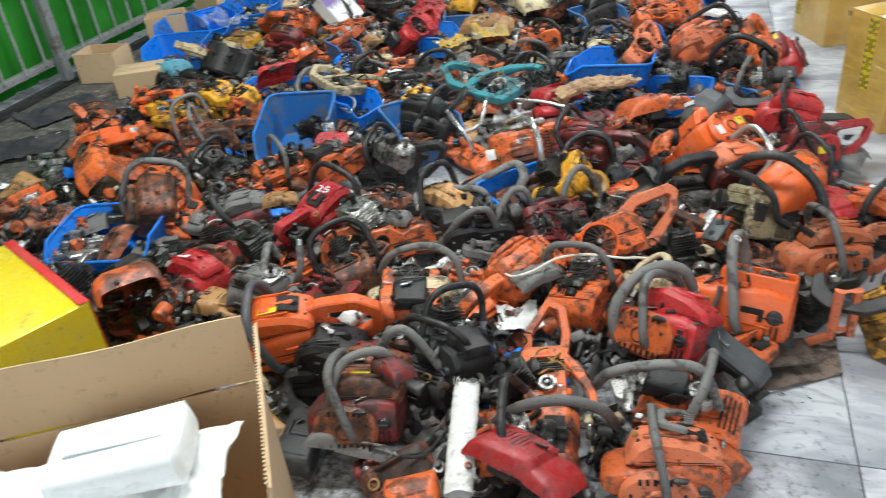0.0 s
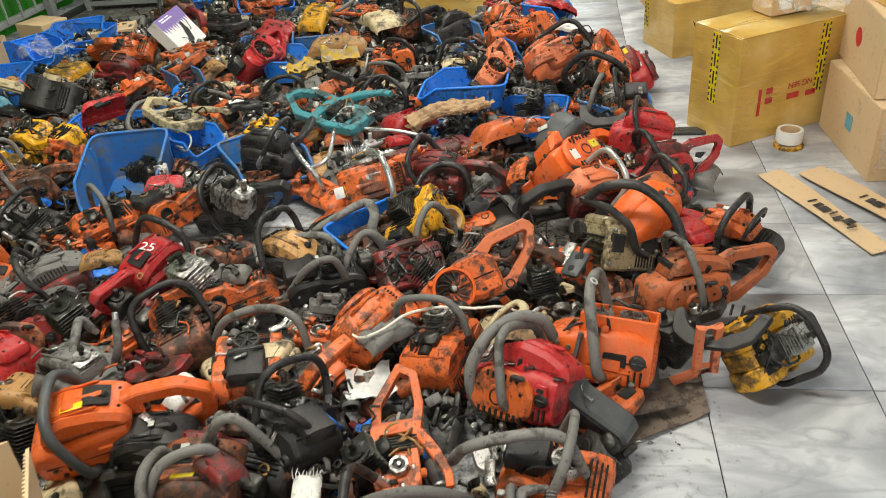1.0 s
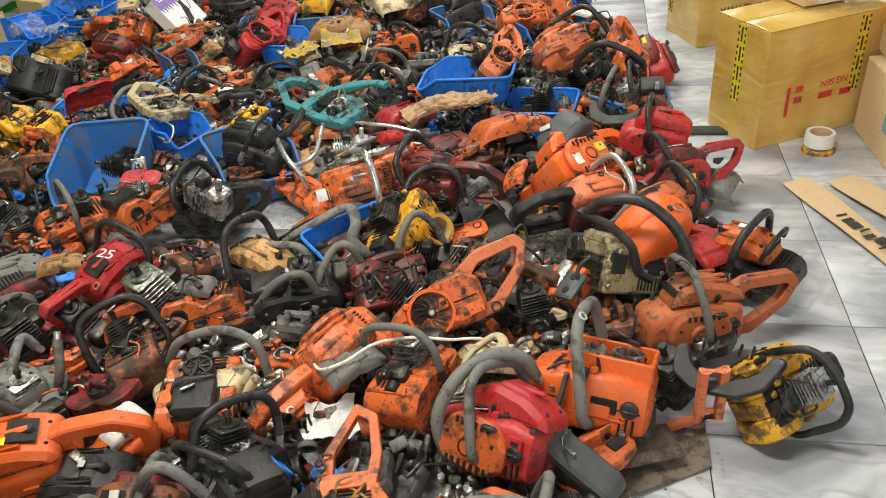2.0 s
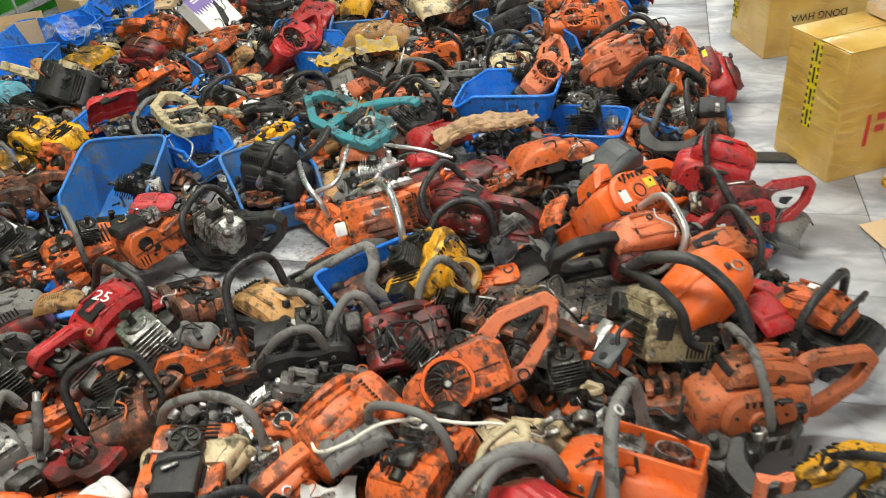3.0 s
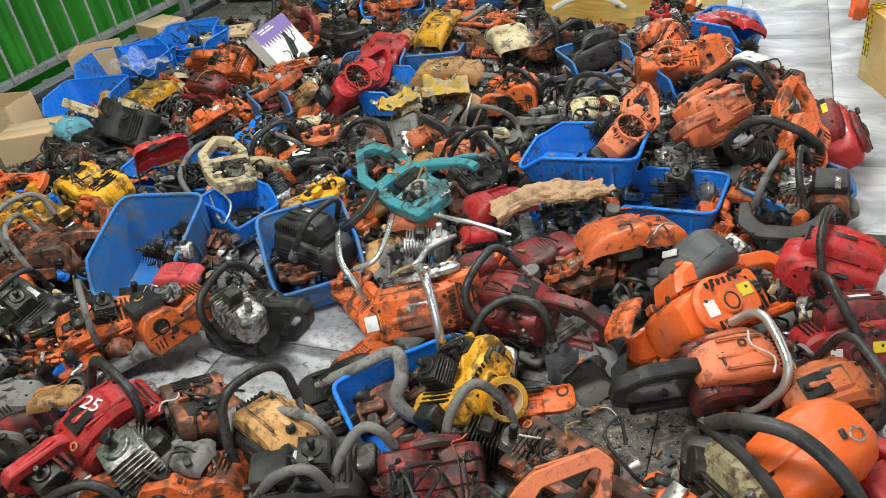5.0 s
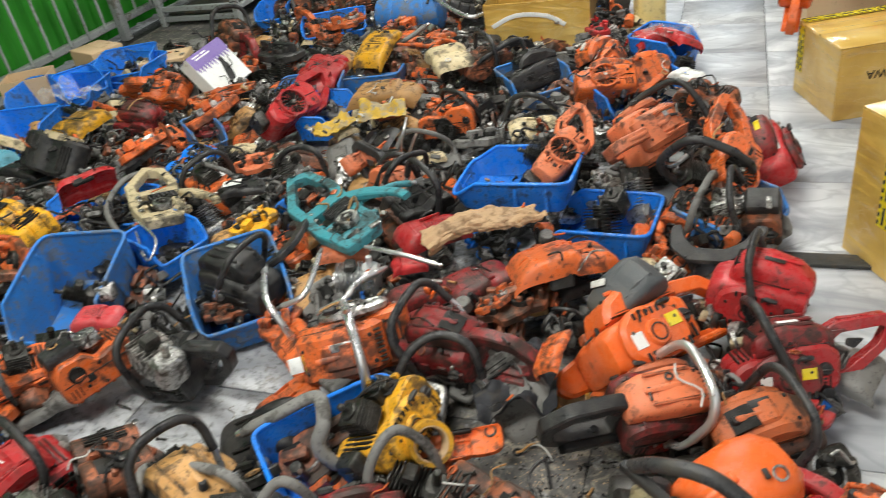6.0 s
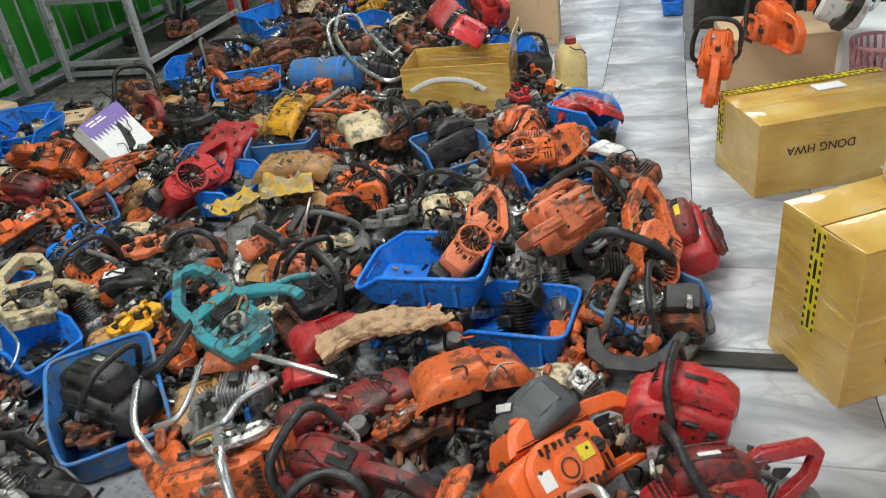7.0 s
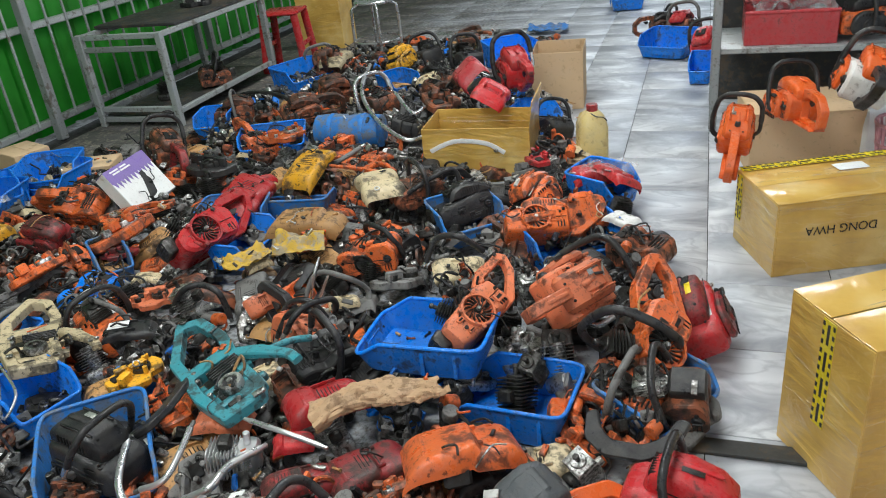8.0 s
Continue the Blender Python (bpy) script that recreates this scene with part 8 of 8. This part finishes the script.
solid("white_sheet", Geo().loft([(-0.3, 0, 0, 0.2, 0.12, 4), (-0.28, 0, 0, 0.24, 0.15, 5), (0.28, 0, 0, 0.24, 0.15, 5), (0.3, 0, 0, 0.2, 0.12, 4)], 20, pose(1.47, 5.42, 0.152)), "foam", "white foam-wrapped package on the floor", "package")
pk = thing("pink_basket", "pink woven plastic basket on the floor", "basket", at=pose(1.30, 5.02, 0))
for i in range(24):
    a0 = 2 * math.pi * i / 24
    part("strand", Geo().sweep([(0.085 * math.cos(a0), 0.085 * math.sin(a0), 0.0), (0.115 * math.cos(a0 + 0.3), 0.115 * math.sin(a0 + 0.3), 0.29)], 0.006, 6, smooth=1), "pinkp", pk)
for r, z in ((0.085, 0.0), (0.095, 0.10), (0.105, 0.2), (0.115, 0.285)):
    part("hoop", Geo().ring((0, 0, z), (0, 0, 1), r, 0.007, 0.014, 28), "pinkp", pk)

window_frame_part(0.56, 1.76, 0.05, 12, 0, 0, 0.022, 0.14, "o", "faded orange rectangular cover frame standing on the tiles")
solid("dirty_board", Geo().sheet(lambda u, v: (0.32 + 0.24 * u, 1.52 + 0.16 * v + 0.14 * u, 0.006 + 0.01 * math.sin(4 * u) ** 2), 12, 8, 0.004), "oldboard", "dirty scrap of board on the tiles", "board")
solid("brown_board", Geo().box((0, 0, 0), (0.2, 0.09, 0.012), 0.003, pose(0.40, 1.66, 0.05, 6, 8, 25)), "oldboard", "oily brown board under the saws", "board")
guard(0.585, 1.795, 0.165, -28, 12, 28, 1.05, "K", 820, "large black plastic guard leaning on a yellow saw")



# ---- tiled floor, the tiles nearest the aisle one by one ----
TILE, GAP = 0.40, 0.003
fl = thing("floor", "grey-white marbled glazed floor tiles with dark joints", "floor")
fl["kind"] = "structure"
part("grout", Geo().box((0.3, 4.6, -0.012), (7.8, 14.8, 0.016), 0.001), "hole", fl, "dark grimy joints")
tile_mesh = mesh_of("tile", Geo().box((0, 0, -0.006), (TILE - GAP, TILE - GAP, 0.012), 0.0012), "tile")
far = Geo()
count = 0
for i in range(-12, 9):
    for j in range(-13, 26):
        cx, cy = 0.96 + (i + 0.5) * TILE, 2.16 + (j + 0.5) * TILE
        if not (X0 < cx < X1 and Y0 < cy < Y1):
            continue
        if -2 <= i <= 6 and -5 <= j <= 22:
            ob = new("tile", tile_mesh)
            ob.parent = fl
            ob.location = (cx, cy, 0)
        else:
            far.box((cx, cy, -0.006), (TILE - GAP, TILE - GAP, 0.012), 0.0012)
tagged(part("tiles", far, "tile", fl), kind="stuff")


# ---- small loose bits lying on top of the heap: screws, washers, clips, chips and hose ends ----
bpy.context.view_layer.update()
deps = bpy.context.evaluated_depsgraph_get()
loose = random.Random(77)


def top_at(px, py):
    hit, place_, normal, _, _, _ = scene.ray_cast(deps, Vector((px, py, 0.9)), Vector((0, 0, -1)))
    return (place_, normal) if hit else (None, None)


heaps = {"X": Geo(), "S": Geo(), "K": Geo(), "O": Geo(), "W": Geo(), "N": Geo()}
for i in range(1500):
    py = loose.uniform(1.0, 6.2)
    px = loose.uniform(edge_left(py), edge_right(py) + 0.02)
    spot, nn = top_at(px, py)
    if spot is None or nn.z < 0.55 or spot.z > 0.36:
        continue
    g = heaps[loose.choice("XXXSSKKKOOWN")]
    mm = Matrix.Translation(spot + nn * 0.003) @ nn.to_track_quat("Z", "Y").to_matrix().to_4x4() @ Matrix.Rotation(loose.uniform(0, 6.28), 4, "Z")
    k = loose.random()
    if k < 0.25:
        g.cyl((-0.012, 0, 0.002), (0.012, 0, 0.002), 0.003, n=7, m=mm).cyl((0.012, 0, 0.002), (0.016, 0, 0.002), 0.006, n=6, m=mm)
    elif k < 0.4:
        g.ring((0, 0, 0), (0, 0, 1), loose.uniform(0.004, 0.011), 0.004, 0.003, 14, mm)
    elif k < 0.7:
        g.box((0, 0, 0.003), (loose.uniform(0.01, 0.04), loose.uniform(0.006, 0.02), loose.uniform(0.003, 0.01)), 0.001, mm)
    else:
        w = loose.uniform(0.02, 0.05)
        g.sweep([(-w, 0, 0.003), (-w * 0.3, loose.uniform(-0.02, 0.02), 0.012), (w * 0.4, loose.uniform(-0.02, 0.02), 0.010), (w, 0, 0.003)], loose.uniform(0.0016, 0.0035), 6, smooth=3, m=mm)
for k, g in heaps.items():
    solid("loose_bits", g, k, "scattered small %s screws, clips and chips" % HUE[k], "small parts", kind="stuff")
# sawdust flakes and oil crumbs on the trodden tiles
for name, mat, count, label in (("oil_crumbs", "hole", 900, "dark oily crumbs and chips on the tiles"), ("sawdust", "card", 420, "tan sawdust flakes trodden into oil on the tiles")):
    g = Geo()
    for i in range(count):
        a, b, r = loose.choice(((0.08, 2.46, 0.26), (0.14, 2.36, 0.3), (0.36, 1.72, 0.12)) if mat == "hole" else ((0.05, 2.47, 0.16), (0.12, 2.40, 0.24)))
        px, py = a + loose.gauss(0, r * 0.5), b + loose.gauss(0, r * 0.5)
        q = loose.uniform(0.0010, 0.0030) * (0.55 if mat == "card" else 1 if loose.random() < 0.9 else 1.8)
        g.box((0, 0, q * 0.3), (q * loose.uniform(1, 3.5), q * loose.uniform(0.8, 1.8), q * 0.5), q * 0.1, pose(px, py, 0, 0, 0, loose.uniform(0, 180)))
    solid(name, g, mat, label, "crumbs" if mat == "hole" else "sawdust", kind="stuff")
